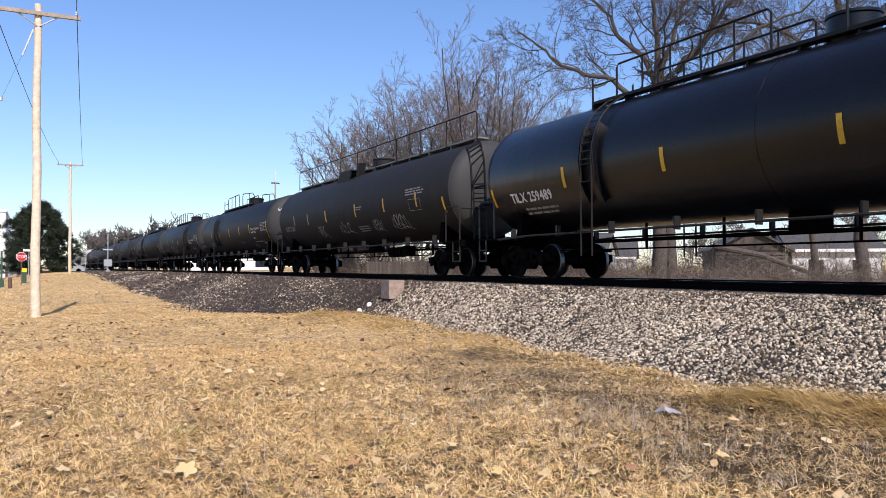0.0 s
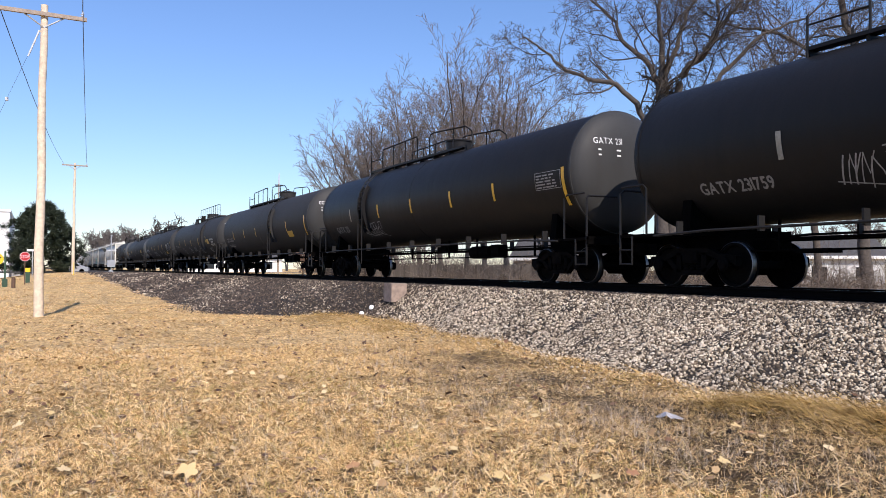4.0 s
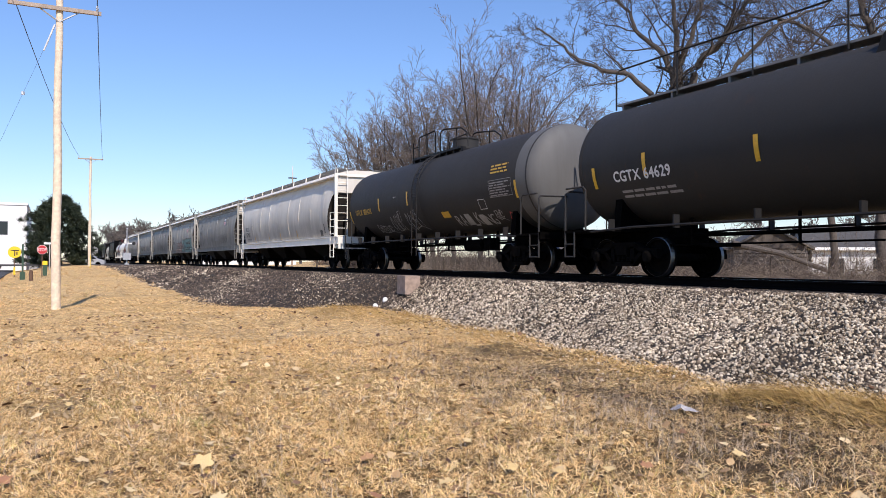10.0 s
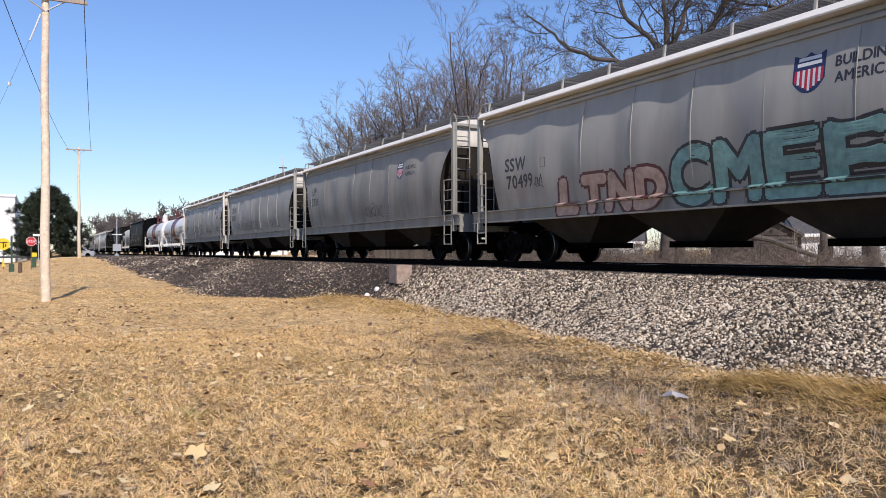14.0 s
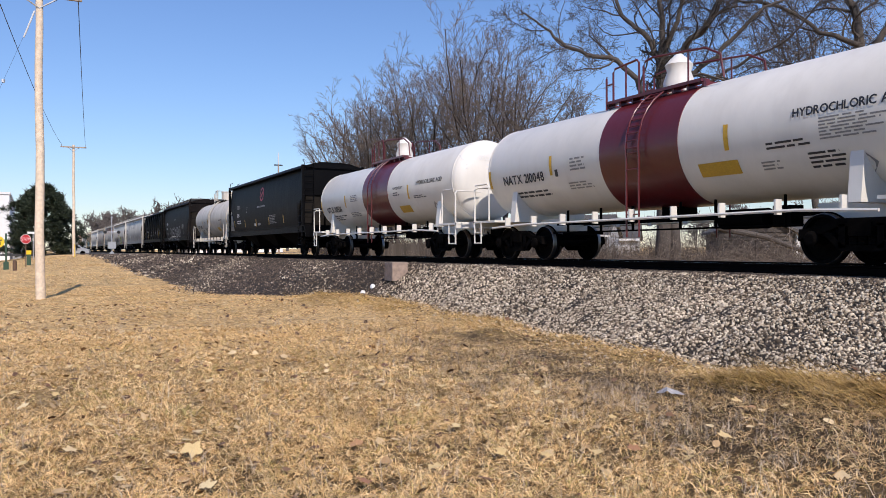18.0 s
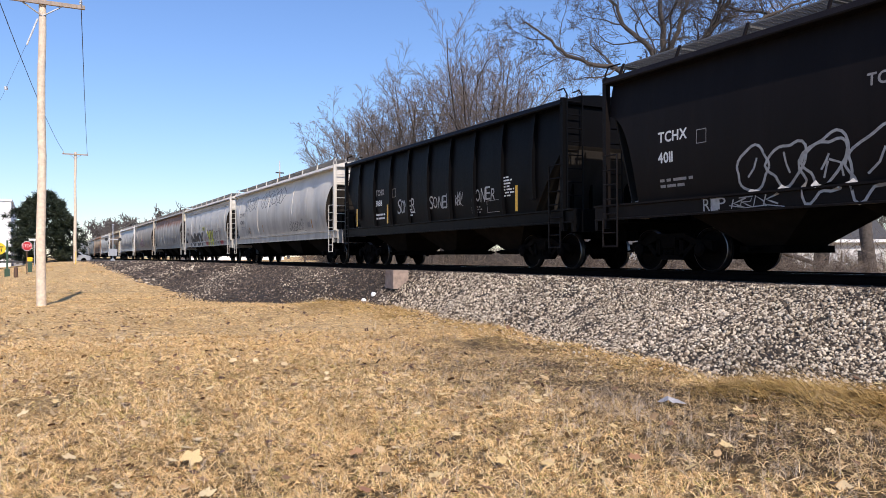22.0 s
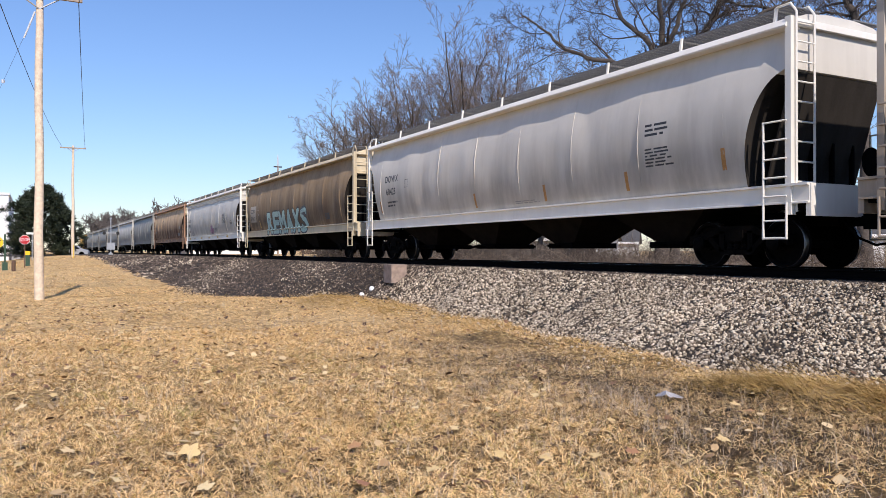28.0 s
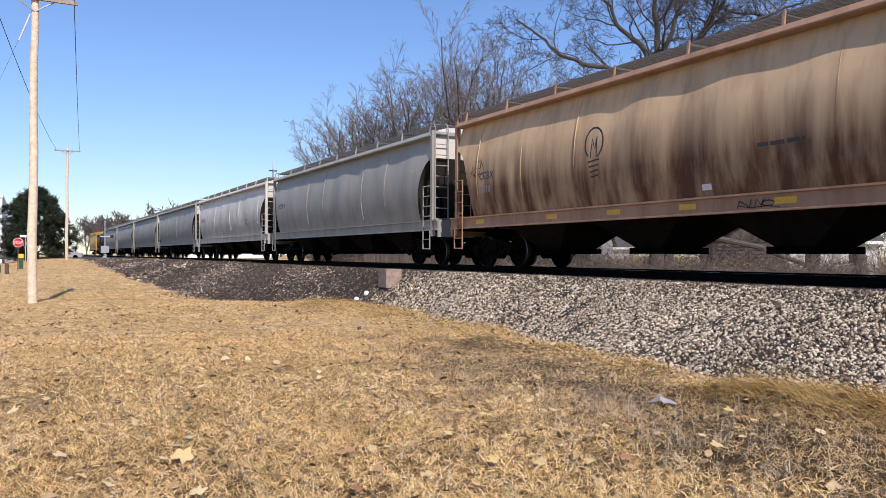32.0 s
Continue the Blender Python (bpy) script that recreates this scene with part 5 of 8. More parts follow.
leaf_kinds = [leaf_shape(k, 1.0) for k in range(5)]
spots = [(-6.05, 1.04, 0.105), (-5.63, 2.21, 0.075), (-3.94, 4.06, 0.07), (-4.26, 4.75, 0.075), (-4.73, 1.91, 0.07), (-5.17, 0.99, 0.075), (-4.56, 3.26, 0.055), (-4.39, 3.59, 0.06), (-5.7, 0.67, 0.06),
         (-6.82, 2.75, 0.07), (-6.64, 3.23, 0.05), (-8.84, 3.68, 0.06), (-5.56, 0.48, 0.06), (-6.76, -0.05, 0.08), (-4.33, 3.88, 0.06), (-5.89, 4.38, 0.05), (-5.49, 1.15, 0.055), (-6.22, 3.77, 0.06)]
rng = random.Random(12)
for k in range(62):
    a, r = math.radians(rng.uniform(-3, 52)), rng.uniform(4.2, 11)
    spots.append((-r * math.cos(a), r * math.sin(a), rng.uniform(0.045, 0.075)))
for k, (px, py, sz) in enumerate(spots):
    q = solo("fallen_leaf", leaf_kinds[k % 5], "dry tan maple leaf lying in the grass", "leaf", "fallen leaves", m=pose(px, py, float(ground_z(px, py)) + 0.075, rng.uniform(-22, 22), rng.uniform(-22, 22), rng.uniform(0, 360)) @ Matrix.Scale(sz, 4))


def leaf_litter():
    rng = np.random.RandomState(23)
    n = 3000
    r = np.sqrt(rng.uniform(4.0 ** 2, 24.0 ** 2, n))
    a = np.radians(rng.uniform(-4, 60, n))
    x, y = -r * np.cos(a), r * np.sin(a)
    ok = y < toe_y(x) + 0.2
    x, y = x[ok], y[ok]
    n = len(x)
    sz = rng.uniform(0.014, 0.046, n)
    k = 7
    t = np.arange(k) * 2 * np.pi / k
    rad = sz[:, None] * (1 + 0.45 * rng.uniform(-1, 1, (n, k)))
    u = rng.normal(size=(n, 3)) * np.array([1, 1, 0.3])
    u /= np.linalg.norm(u, axis=1, keepdims=True)
    w = np.cross(u, rng.normal(0, 0.25, (n, 3)) + np.array([0, 0, 1]))
    w /= np.linalg.norm(w, axis=1, keepdims=True)
    P = np.stack([x, y, ground_z(x, y) + rng.uniform(0.02, 0.06, n)], 1)[:, None] + rad[:, :, None] * (np.cos(t)[None, :, None] * u[:, None] + np.sin(t)[None, :, None] * w[:, None])
    V = P.reshape(-1, 3)
    F = np.arange(len(V)).reshape(-1, k)
    return quick("leaf_litter", V, F, M["leaves"])


solo("leaf_litter", leaf_litter(), "crumbled brown leaves scattered through the grass", "leaves", kind="stuff")
s = Shape()
rng2 = random.Random(9)
for i in range(5):
    for j in range(5):
        s.v.append((-0.11 + 0.055 * i + rng2.uniform(-0.015, 0.015), -0.08 + 0.04 * j + rng2.uniform(-0.012, 0.012), rng2.uniform(0.0, 0.05) + 0.05 * math.exp(-((i - 2) ** 2 + (j - 2) ** 2) / 3)))
s.f = [(i * 5 + j, i * 5 + j + 1, (i + 1) * 5 + j + 1, (i + 1) * 5 + j) for i in range(4) for j in range(4)]
me = bpy.data.meshes.new("plastic_scrap")
me.from_pydata(s.v, [], s.f)
me.materials.append(M["plastic_bag"])
solo("plastic_scrap", me, "crumpled scrap of pale plastic in the grass", "litter", m=pose(-5.82, 5.7, float(ground_z(-5.82, 5.7)) + 0.03))

# ---- freight cars ----
TRACK_Y = 13.1
GLYPHS = {}


def load_glyphs():
    chars = "ABCDEFGHIJKLMNOPQRSTUVWXYZ0123456789-/$"
    obs = []
    for ch in chars:
        cu = bpy.data.curves.new("glyph", "FONT")
        cu.body, cu.size, cu.resolution_u, cu.fill_mode = ch, 1.4, 3, "FRONT"
        obs.append(new("glyph", cu))
    dg = bpy.context.evaluated_depsgraph_get()
    for ch, ob in zip(chars, obs):
        me = bpy.data.meshes.new_from_object(ob.evaluated_get(dg))
        vs = [(v.co.x, v.co.y) for v in me.vertices]
        fs = [tuple(p.vertices) for p in me.polygons]
        x0, x1 = min(v[0] for v in vs), max(v[0] for v in vs)
        GLYPHS[ch] = ([(x - x0, y) for x, y in vs], fs, x1 - x0)
        bpy.data.meshes.remove(me)
        cu = ob.data
        bpy.data.objects.remove(ob)
        bpy.data.curves.remove(cu)


load_glyphs()


def lettering(text, size, gap=0.16, squeeze=1.0):
    """Flat letters: points (u, v) and faces; capitals are `size` high."""
    vs, fs, u = [], [], 0.0
    for ch in text:
        if ch == " ":
            u += 0.45
            continue
        g, f, w = GLYPHS[ch]
        n = len(vs)
        vs += [((u + x) * size * squeeze, y * size) for x, y in g]
        fs += [tuple(n + i for i in q) for q in f]
        u += w + gap
    return vs, fs, u * size * squeeze


def sliced(vs, fs, step=0.11):
    """Cuts flat faces along level lines, so that they can follow a curved side."""
    out_v, out_f = [], []
    for q in fs:
        poly = [vs[i] for i in q]
        lo, hi = min(p[1] for p in poly), max(p[1] for p in poly)
        for k in range(math.floor(lo / step), math.ceil(hi / step)):
            cut = poly
            for edge, sign in ((k * step, 1), ((k + 1) * step, -1)):
                res = []
                for a, b in zip(cut, cut[1:] + cut[:1]):
                    da, db = sign * (a[1] - edge), sign * (b[1] - edge)
                    if da >= 0:
                        res.append(a)
                    if da * db < 0:
                        f = da / (da - db)
                        res.append((a[0] + (b[0] - a[0]) * f, a[1] + (b[1] - a[1]) * f))
                cut = res
                if not cut:
                    break
            if len(cut) > 2:
                n = len(out_v)
                out_v += cut
                out_f.append(tuple(range(n, n + len(cut))))
    return out_v, out_f


class Decal:
    """Thin paint laid on a side whose half width at height z is wide(z)."""
    slide = 0.0
    extra = 0.0
    dent = staticmethod(lambda x, z: 0.0)

    def __init__(self, wide, lift=0.0018):
        self.wide, self.lift, self.v, self.f = wide, lift, [], []

    def put(self, vs, fs, x, z, shear=0.0):
        n = len(self.v)
        for u, v in vs:
            px = x + Decal.slide + u + shear * v
            self.v.append((px, -self.wide(z + v) + Decal.dent(px, z + v) - self.lift - Decal.extra, z + v))
        self.f += [tuple(n + i for i in q) for q in fs]
        return self

    def text(self, s, x, z, size, squeeze=1.0):
        vs, fs, _ = lettering(s, size, squeeze=squeeze)
        vs, fs = sliced(vs, fs, 0.08)
        for dx, dz in ((-0.04, 0.0), (0.04, 0.0), (0.0, 0.035), (0.0, -0.035)):
            self.lift += 0.0003
            self.put(vs, fs, x + dx * size, z + dz * size)
        return self

    def bar(self, x, z, w, h, steps=0):
        k = steps or max(1, int(h / 0.12))
        c = max(1, int(w / 0.2))
        vs = [(w * j / c, h * i / k) for i in range(k + 1) for j in range(c + 1)]
        fs = [(i * (c + 1) + j, i * (c + 1) + j + 1, (i + 1) * (c + 1) + j + 1, (i + 1) * (c + 1) + j) for i in range(k) for j in range(c)]
        return self.put(vs, fs, x, z)

    def lines(self, x, z, w, h, rows, seed=0, cover=0.62):
        """Rows of small unreadable writing as broken bars."""
        rng = random.Random(seed)
        step = h / rows
        for r in range(rows):
            u, end = 0.0, w * rng.uniform(0.65, 1.0)
            while u < end:
                q = min(rng.uniform(0.12, 0.4), end - u)
                self.bar(x + u, z + h - (r + 1) * step, q, step * cover * 0.8, 1)
                u += q + rng.uniform(0.03, 0.07)
        return self

    def boxed(self, x, z, w, h, t=0.015):
        self.bar(x, z, w, t, 1).bar(x, z + h - t, w, t, 1).bar(x, z, t, h).bar(x + w - t, z, t, h)
        return self

    def stroke(self, pts, t):
        """A brush line through points (u, z)."""
        dense = []
        for a, b in zip(pts, pts[1:]):
            m = max(1, int(math.hypot(b[0] - a[0], b[1] - a[1]) / 0.12))
            dense += [(a[0] + (b[0] - a[0]) * i / m, a[1] + (b[1] - a[1]) * i / m) for i in range(m)]
        dense.append(pts[-1])
        vs, fs = [], []
        for i, p in enumerate(dense):
            a, b = dense[max(0, i - 1)], dense[min(len(dense) - 1, i + 1)]
            dx, dz = b[0] - a[0], b[1] - a[1]
            d = math.hypot(dx, dz) or 1
            vs += [(p[0] - dz / d * t / 2, p[1] + dx / d * t / 2), (p[0] + dz / d * t / 2, p[1] - dx / d * t / 2)]
        fs = [(2 * i, 2 * i + 1, 2 * i + 3, 2 * i + 2) for i in range(len(dense) - 1)]
        return self.put(vs, fs, 0, 0)

    def scrawl(self, x, z, w, h, seed, t=0.035, loops=5):
        """A sprayed tag: steep crossing strokes and hooks, with a flourish below."""
        rng = random.Random(seed)
        slant = rng.uniform(0.1, 0.4) * h
        cells = max(3, loops)
        step = w * 0.85 / cells
        for i in range(cells):
            u = x + step * (i + rng.uniform(-0.15, 0.15))
            lo, hi = z + h * rng.uniform(0, 0.2), z + h * rng.uniform(0.7, 1.0)
            mid = (lo + hi) / 2
            kind = rng.randrange(5)
            self.stroke([(u, lo), (u + slant, hi)], t * rng.uniform(0.6, 1.0))
            if kind == 0:
                self.stroke([(u + slant, hi), (u + slant * 0.6 + step * 0.7, mid), (u + step * 1.1, lo)], t * 0.8)
            elif kind == 1:
                self.stroke([(u + slant - step * 0.3, hi), (u + slant + step * 0.9, hi + 0.05 * h), (u + slant * 0.5 + step * 0.8, mid), (u + slant * 0.5, mid), (u + step * 1.1, lo - 0.1 * h)], t * 0.7)
            elif kind == 2:
                self.stroke([(u + slant * 0.5 + step * (0.5 + 0.5 * math.cos(q * 0.7)), mid + (hi - lo) * 0.4 * math.sin(q * 0.7)) for q in range(9)], t * 0.8)
            elif kind == 3:
                self.stroke([(u + slant + step * 1.1, hi), (u + slant * 0.5 + step * 0.1, mid), (u + step * 1.2, lo)], t)
            else:
                self.stroke([(u + step * 0.45, lo), (u + slant + step * 0.45, hi), (u + slant * 0.4 + step * 0.9, lo + 0.2 * h), (u + slant + step * 1.2, hi)], t * 0.7)
        a = z + h * rng.uniform(0.0, 0.12)
        self.stroke([(x - w * 0.02, a + 0.25 * h), (x + w * 0.3, a), (x + w * 0.7, a + 0.1 * h), (x + w, a - 0.1 * h)], t * 0.6)
        return self

    def bubbles(self, x, z, w, h, seed, t=0.05):
        """Fat rounded letters in outline, each overlapping the next."""
        rng = random.Random(seed)
        n = max(3, round(w / (h * 0.85)))
        step = w / n
        for i in range(n):
            cx, cz = x + step * (i + 0.5), z + h * rng.uniform(0.46, 0.54)
            ph, lob = rng.uniform(0, 6), rng.choice((2, 3, 3, 4))
            loop = []
            for q in range(29):
                a = q * 2 * math.pi / 28
                r = 1 + 0.16 * math.cos(lob * a + ph) + 0.06 * math.cos(5 * a + 2 * ph)
                loop.append((cx + step * 0.56 * r * math.cos(a) * (1 - 0.2 * abs(math.sin(a))) + 0.12 * h * math.sin(a), cz + h * 0.48 * r * math.sin(a)))
            self.stroke(loop, t)
            lean = rng.uniform(-0.1, 0.25) * step
            self.stroke([(cx - lean, cz - h * rng.uniform(0.1, 0.3)), (cx + lean * 0.3, cz), (cx + lean, cz + h * rng.uniform(0.05, 0.28))], t * 0.8)
            if rng.random() < 0.5:
                self.stroke([(cx + step * 0.1, cz + h * 0.02), (cx + step * 0.38, cz - h * 0.08), (cx + step * 0.42, cz - h * 0.38)], t * 0.8)
        return self

    def tag(self, text, x, z, w, h, seed):
        """A word in loose, uneven capitals."""
        rng = random.Random(seed)
        step = w / len(text)
        for i, ch in enumerate(text):
            g, fs, gw = GLYPHS[ch]
            sx, sz, tip, up = step * rng.uniform(0.85, 1.05) / gw, h * rng.uniform(0.85, 1.1), rng.uniform(-0.05, 0.25), rng.uniform(-0.07, 0.07) * h
            self.lift += 0.0003
            self.put(*sliced([(u * sx + tip * v * sz, z + up + v * sz) for u, v in g], fs), x + step * i, 0)
        return self

    def outlined(self, text, x, z, w, h, seed, t=0.05):
        """Fat rounded letters in outline."""
        rng = random.Random(seed)
        step = w / len(text)
        for i, ch in enumerate(text):
            g, fs, gw = GLYPHS[ch]
            edges = {}
            for q in fs:
                for a, b in zip(q, q[1:] + q[:1]):
                    if (b, a) in edges:
                        del edges[(b, a)]
                    else:
                        edges[(a, b)] = 1
            follow = dict(edges.keys())
            tip, up = rng.uniform(0.0, 0.25), rng.uniform(-0.06, 0.06) * h
            while follow:
                a = first = next(iter(follow))
                loop = []
                while a in follow:
                    loop.append(g[a])
                    a = follow.pop(a)
                if len(loop) < 3:
                    continue
                pts = []
                m = len(loop)
                for q in range(m):
                    a, b, c = Vector(loop[q - 1]), Vector(loop[q]), Vector(loop[(q + 1) % m])
                    d = (c - a).normalized() if (c - a).length > 1e-6 else Vector((1, 0))
                    pts.append(b + Vector((d.y, -d.x)) * 0.11)
                for _ in range(2):
                    pts = [p for a, b in zip(pts, pts[1:] + pts[:1]) for p in (a.lerp(b, 0.25), a.lerp(b, 0.75))]
                pts.append(pts[0])
                self.stroke([(x + step * i + p.x / gw * step * 0.9 + tip * p.y * h, z + up + p.y * h) for p in pts], t * rng.uniform(0.8, 1.1))
        return self

    def letter(self, ch, x, z, width, size, grow, shear):
        g, fs, w = GLYPHS[ch]
        vs = [(u / w * width + shear * v * size, v * size) for u, v in g]
        for k in range(8):
            a = k * math.pi / 4
            moved = [(u + grow * math.cos(a), z + v + grow * math.sin(a)) for u, v in vs]
            self.lift += 0.0002
            self.put(*sliced(moved, fs, 0.055), x, 0)
        return self

    def mesh(self, name, mat):
        me = bpy.data.meshes.new(name)
        me.from_pydata(self.v, [], self.f)
        me.materials.append(mat)
        return me


CACHE = {}


def kept(key, make):
    if key not in CACHE:
        CACHE[key] = make()
    return CACHE[key]


def wheelset_mesh():
    s = Shape()
    prof = [(-0.07, 0.0), (-0.07, 0.11), (-0.02, 0.13), (0.005, 0.36), (-0.065, 0.385), (-0.065, 0.438), (-0.052, 0.454), (0.055, 0.457), (0.065, 0.485), (0.085, 0.485), (0.09, 0.39), (0.035, 0.36), (0.02, 0.14), (0.09, 0.11), (0.09, 0.0)]
    for side in (-1, 1):
        pr = [(side * -0.755 * -1 + side * -1 * 0 + (-side) * 0, 0)]
        ring = [(side * (0.755 - p), r) for p, r in prof]
        s.lathe(ring, "y", 40)
    s.pipe([(0, -1.05, 0), (0, 1.05, 0)], 0.085, 12)
    me = s.mesh("wheelset", M["wheel"], True, 30)
    me.materials.append(M["tread"])
    for p in me.polygons:
        c = p.center
        r = math.hypot(c.x, c.z)
        if 0.44 < r < 0.475 and abs(p.normal.y) < 0.93:
            p.material_index = 1
    return me


def truck_mesh():
    s = Shape()
    for side in (-1, 1):
        a, b = side * 1.0 - 0.08, side * 1.0 + 0.08
        s.slab([(-1.18, 0.42), (-1.16, 0.63), (-0.74, 0.66), (-0.42, 0.80), (0.42, 0.80), (0.74, 0.66), (1.16, 0.63), (1.18, 0.42), (0.98, 0.52), (0.72, 0.54), (0.42, 0.66), (-0.42, 0.66), (-0.72, 0.54), (-0.98, 0.52)], "y", a, b)
        s.slab([(-0.70, 0.54), (-0.36, 0.24), (0.36, 0.24), (0.70, 0.54), (0.58, 0.58), (0.32, 0.34), (-0.32, 0.34), (-0.58, 0.58)], "y", a, b)
        for x in (-0.34, 0.34):
            s.box(x - 0.06, x + 0.06, a, b, 0.3, 0.7)
        for x in (-0.17, 0, 0.17):
            s.lathe([(0.34, 0.07), (0.36, 0.085), (0.39, 0.07), (0.42, 0.085), (0.45, 0.07), (0.48, 0.085), (0.50, 0.07)], "z", 10, (x, side * 1.0, 0))
        for x in (-0.89, 0.89):
            s.lathe([(side * 1.0 - 0.1, 0.14), (side * 1.0 + 0.14 * side, 0.14), (side * 1.0 + 0.17 * side, 0.09)], "y", 12, (x, 0, 0.457))
    s.box(-0.2, 0.2, -1.12, 1.12, 0.5, 0.72)
    s.lathe([(0.72, 0.2), (0.80, 0.18)], "z", 16)
    for x in (-0.42, 0.42):
        s.box(x - 0.05, x + 0.05, -0.85, 0.85, 0.42, 0.52)
        for y in (-0.755, 0.755):
            s.box(x - 0.09 * (1 if x > 0 else -1) - 0.04, x + 0.06, y - 0.05, y + 0.05, 0.36, 0.60)
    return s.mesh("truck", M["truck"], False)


def coupler_mesh():
    s = Shape()
    s.box(-0.75, -0.2, -0.09, 0.09, 0.76, 0.94)
    s.slab([(-0.22, -0.16), (0.08, -0.17), (0.16, -0.06), (0.05, 0.0), (0.10, 0.10), (0.02, 0.17), (-0.22, 0.14)], "z", 0.70, 1.0)
    s.pipe([(-0.5, -0.3, 0.85), (-0.2, -0.33, 0.55), (0.05, -0.22, 0.42), (0.2, -0.12, 0.45)], 0.025, 6)
    return s.mesh("coupler", M["under"], False)


WHEELS = {-1: [], 1: []}


def running_gear(root, half, centre):
    """Two trucks with their wheelsets, and the couplers."""
    for sx in (-1, 1):
        tr = part("truck", kept("truck", truck_mesh), root, "grimy cast-steel truck, underside shade in its colour", pose(sx * centre, 0, 0))
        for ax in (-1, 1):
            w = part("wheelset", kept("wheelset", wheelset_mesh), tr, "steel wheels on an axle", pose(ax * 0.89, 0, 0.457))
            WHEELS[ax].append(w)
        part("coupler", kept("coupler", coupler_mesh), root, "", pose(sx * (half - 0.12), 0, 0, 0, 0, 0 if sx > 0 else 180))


def rung_ladder(s, p0, p1, q0, q1, rungs, r=0.016):
    """Two stiles p0-p1 and q0-q1 and the rungs between them."""
    s.pipe([p0, p1], r * 1.3, 6)
    s.pipe([q0, q1], r * 1.3, 6)
    for i in range(rungs):
        f = (i + 0.5) / rungs
        s.pipe([Vector(p0).lerp(Vector(p1), f), Vector(q0).lerp(Vector(q1), f)], r, 5)


def tank_car(Lc, coat, R=1.56, zc=2.83, inset=0.75, rail="short", band=None, trim=None, end_ladder=False, side_ladder=True, label="", housing=None, sill=False, seams=3, tall=0.0, ladder_x=0.0, guard=True, top_x=0.8, rails=(-5.6, -4.4, -1.2, -0.2, 2.9), number="", pale=0.0, rail_z=1.12):
    half = Lc / 2
    h = half - inset
    trim = trim or coat
    root = thing("tank_car", (0, TRACK_Y, 0), label, "tank car", "cars of the freight train")
    dome = R * 0.31

    def shell(x0, x1, left, right, rr):
        pr = []
        if left:
            pr += [(x0 + dome * (1 - math.sin(a)), rr * math.cos(a) ** 0.62 if math.cos(a) > 1e-6 else 0.0) for a in [math.pi / 2 - i * math.pi / 2 / 8 for i in range(9)]]
        else:
            pr += [(x0, 0), (x0, rr)]
        if right:
            pr += [(x1 - dome * (1 - math.sin(a)), rr * math.cos(a) ** 0.62 if math.cos(a) > 1e-6 else 0.0) for a in [i * math.pi / 2 / 8 for i in range(9)]]
        else:
            pr += [(x1, rr), (x1, 0)]
        return pr
    s = Shape().lathe(shell(-h, h, True, True, R), "x", 72, (0, 0, zc))
    part("tank", s.mesh("tank", M[coat], True, 40), root)
    # Short jackets carry painted sunlight; long ones are truly pale, dusty ends.
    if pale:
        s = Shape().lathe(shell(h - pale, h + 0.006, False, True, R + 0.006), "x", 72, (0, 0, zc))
        part("end_jacket", s.mesh("end_jacket", M["pale_end" if pale > 0.9 else "sunlit_dusty_end"], True, 40), root, "paler grey end")
    for i in range(seams):
        x = -h + dome + (2 * h - 2 * dome) * i / max(1, seams - 1)
        s = Shape().lathe([(x - 0.03, R * 0.9), (x - 0.03, R + 0.008), (x + 0.03, R + 0.008), (x + 0.03, R * 0.9)], "x", 72, (0, 0, zc))
        part("jacket_band", s.mesh("jacket_band", M[coat], True, 40), root)
    if band:
        s = Shape().lathe([(-1.25, R * 0.9), (-1.25, R + 0.012), (1.25, R + 0.012), (1.25, R * 0.9)], "x", 72, (0, 0, zc))
        part("middle_band", s.mesh("middle_band", M[band], True, 40), root, "dark maroon painted band")
    # stub sills, saddles, end platforms
    for sx in (-1, 1):
        s = Shape()
        s.box(sx * (half - 0.75) - 0.0, sx * (half - 3.6), -0.36, 0.36, 0.78, 1.12)
        cx = sx * (half - 2.3)
        s.slab([(-1.25, 1.05), (1.25, 1.05), (1.15, 1.9), (0.75, 1.62), (0, 1.36), (-0.75, 1.62), (-1.15, 1.9)], "x", cx - 0.12, cx + 0.12)
        part("saddle", s.mesh("saddle", M["under"] if not sill else M[trim]), root)
        s = Shape()
        xa, xb = sorted((sx * (half - 0.5), sx * (half - 1.75)))
        s.box(xa, xb, -1.5, 1.5, 1.06, 1.12)
        s.box(sx * (half - 0.55) - 0.04, sx * (half - 0.55) + 0.04, -1.5, 1.5, 0.95, 1.14)
        part("end_platform", s.mesh("end_platform", M["under"] if not sill else M[trim]), root)
        xe = sx * (half - 0.6)
        for sy in (-1, 1):
            s = Shape()
            s.pipe([(xe, sy * 1.48, 0.45), (xe, sy * 1.48, 2.05), (xe - sx * 0.05, sy * 1.40, 2.12), (xe, sy * 0.55, 2.12)], 0.026, 6)
            s.pipe([(xe - sx * 0.85, sy * 1.5, 1.1), (xe - sx * 0.85, sy * 1.5, 2.1), (xe - sx * 0.75, sy * 1.5, 2.18), (xe - sx * 0.06, sy * 1.5, 2.18)], 0.024, 6)
            s.pipe([(xe - sx * 0.4, sy * 1.5, 0.45), (xe - sx * 0.4, sy * 1.5, 1.08)], 0.022, 6)
            s.pipe([(xe, sy * 1.48, 0.47), (xe - sx * 0.4, sy * 1.5, 0.47)], 0.022, 6)
            s.pipe([(xe, sy * 1.48, 0.78), (xe - sx * 0.4, sy * 1.5, 0.78)], 0.022, 6)
            part("end_handrail", s.mesh("end_handrail", M[trim], True), root)
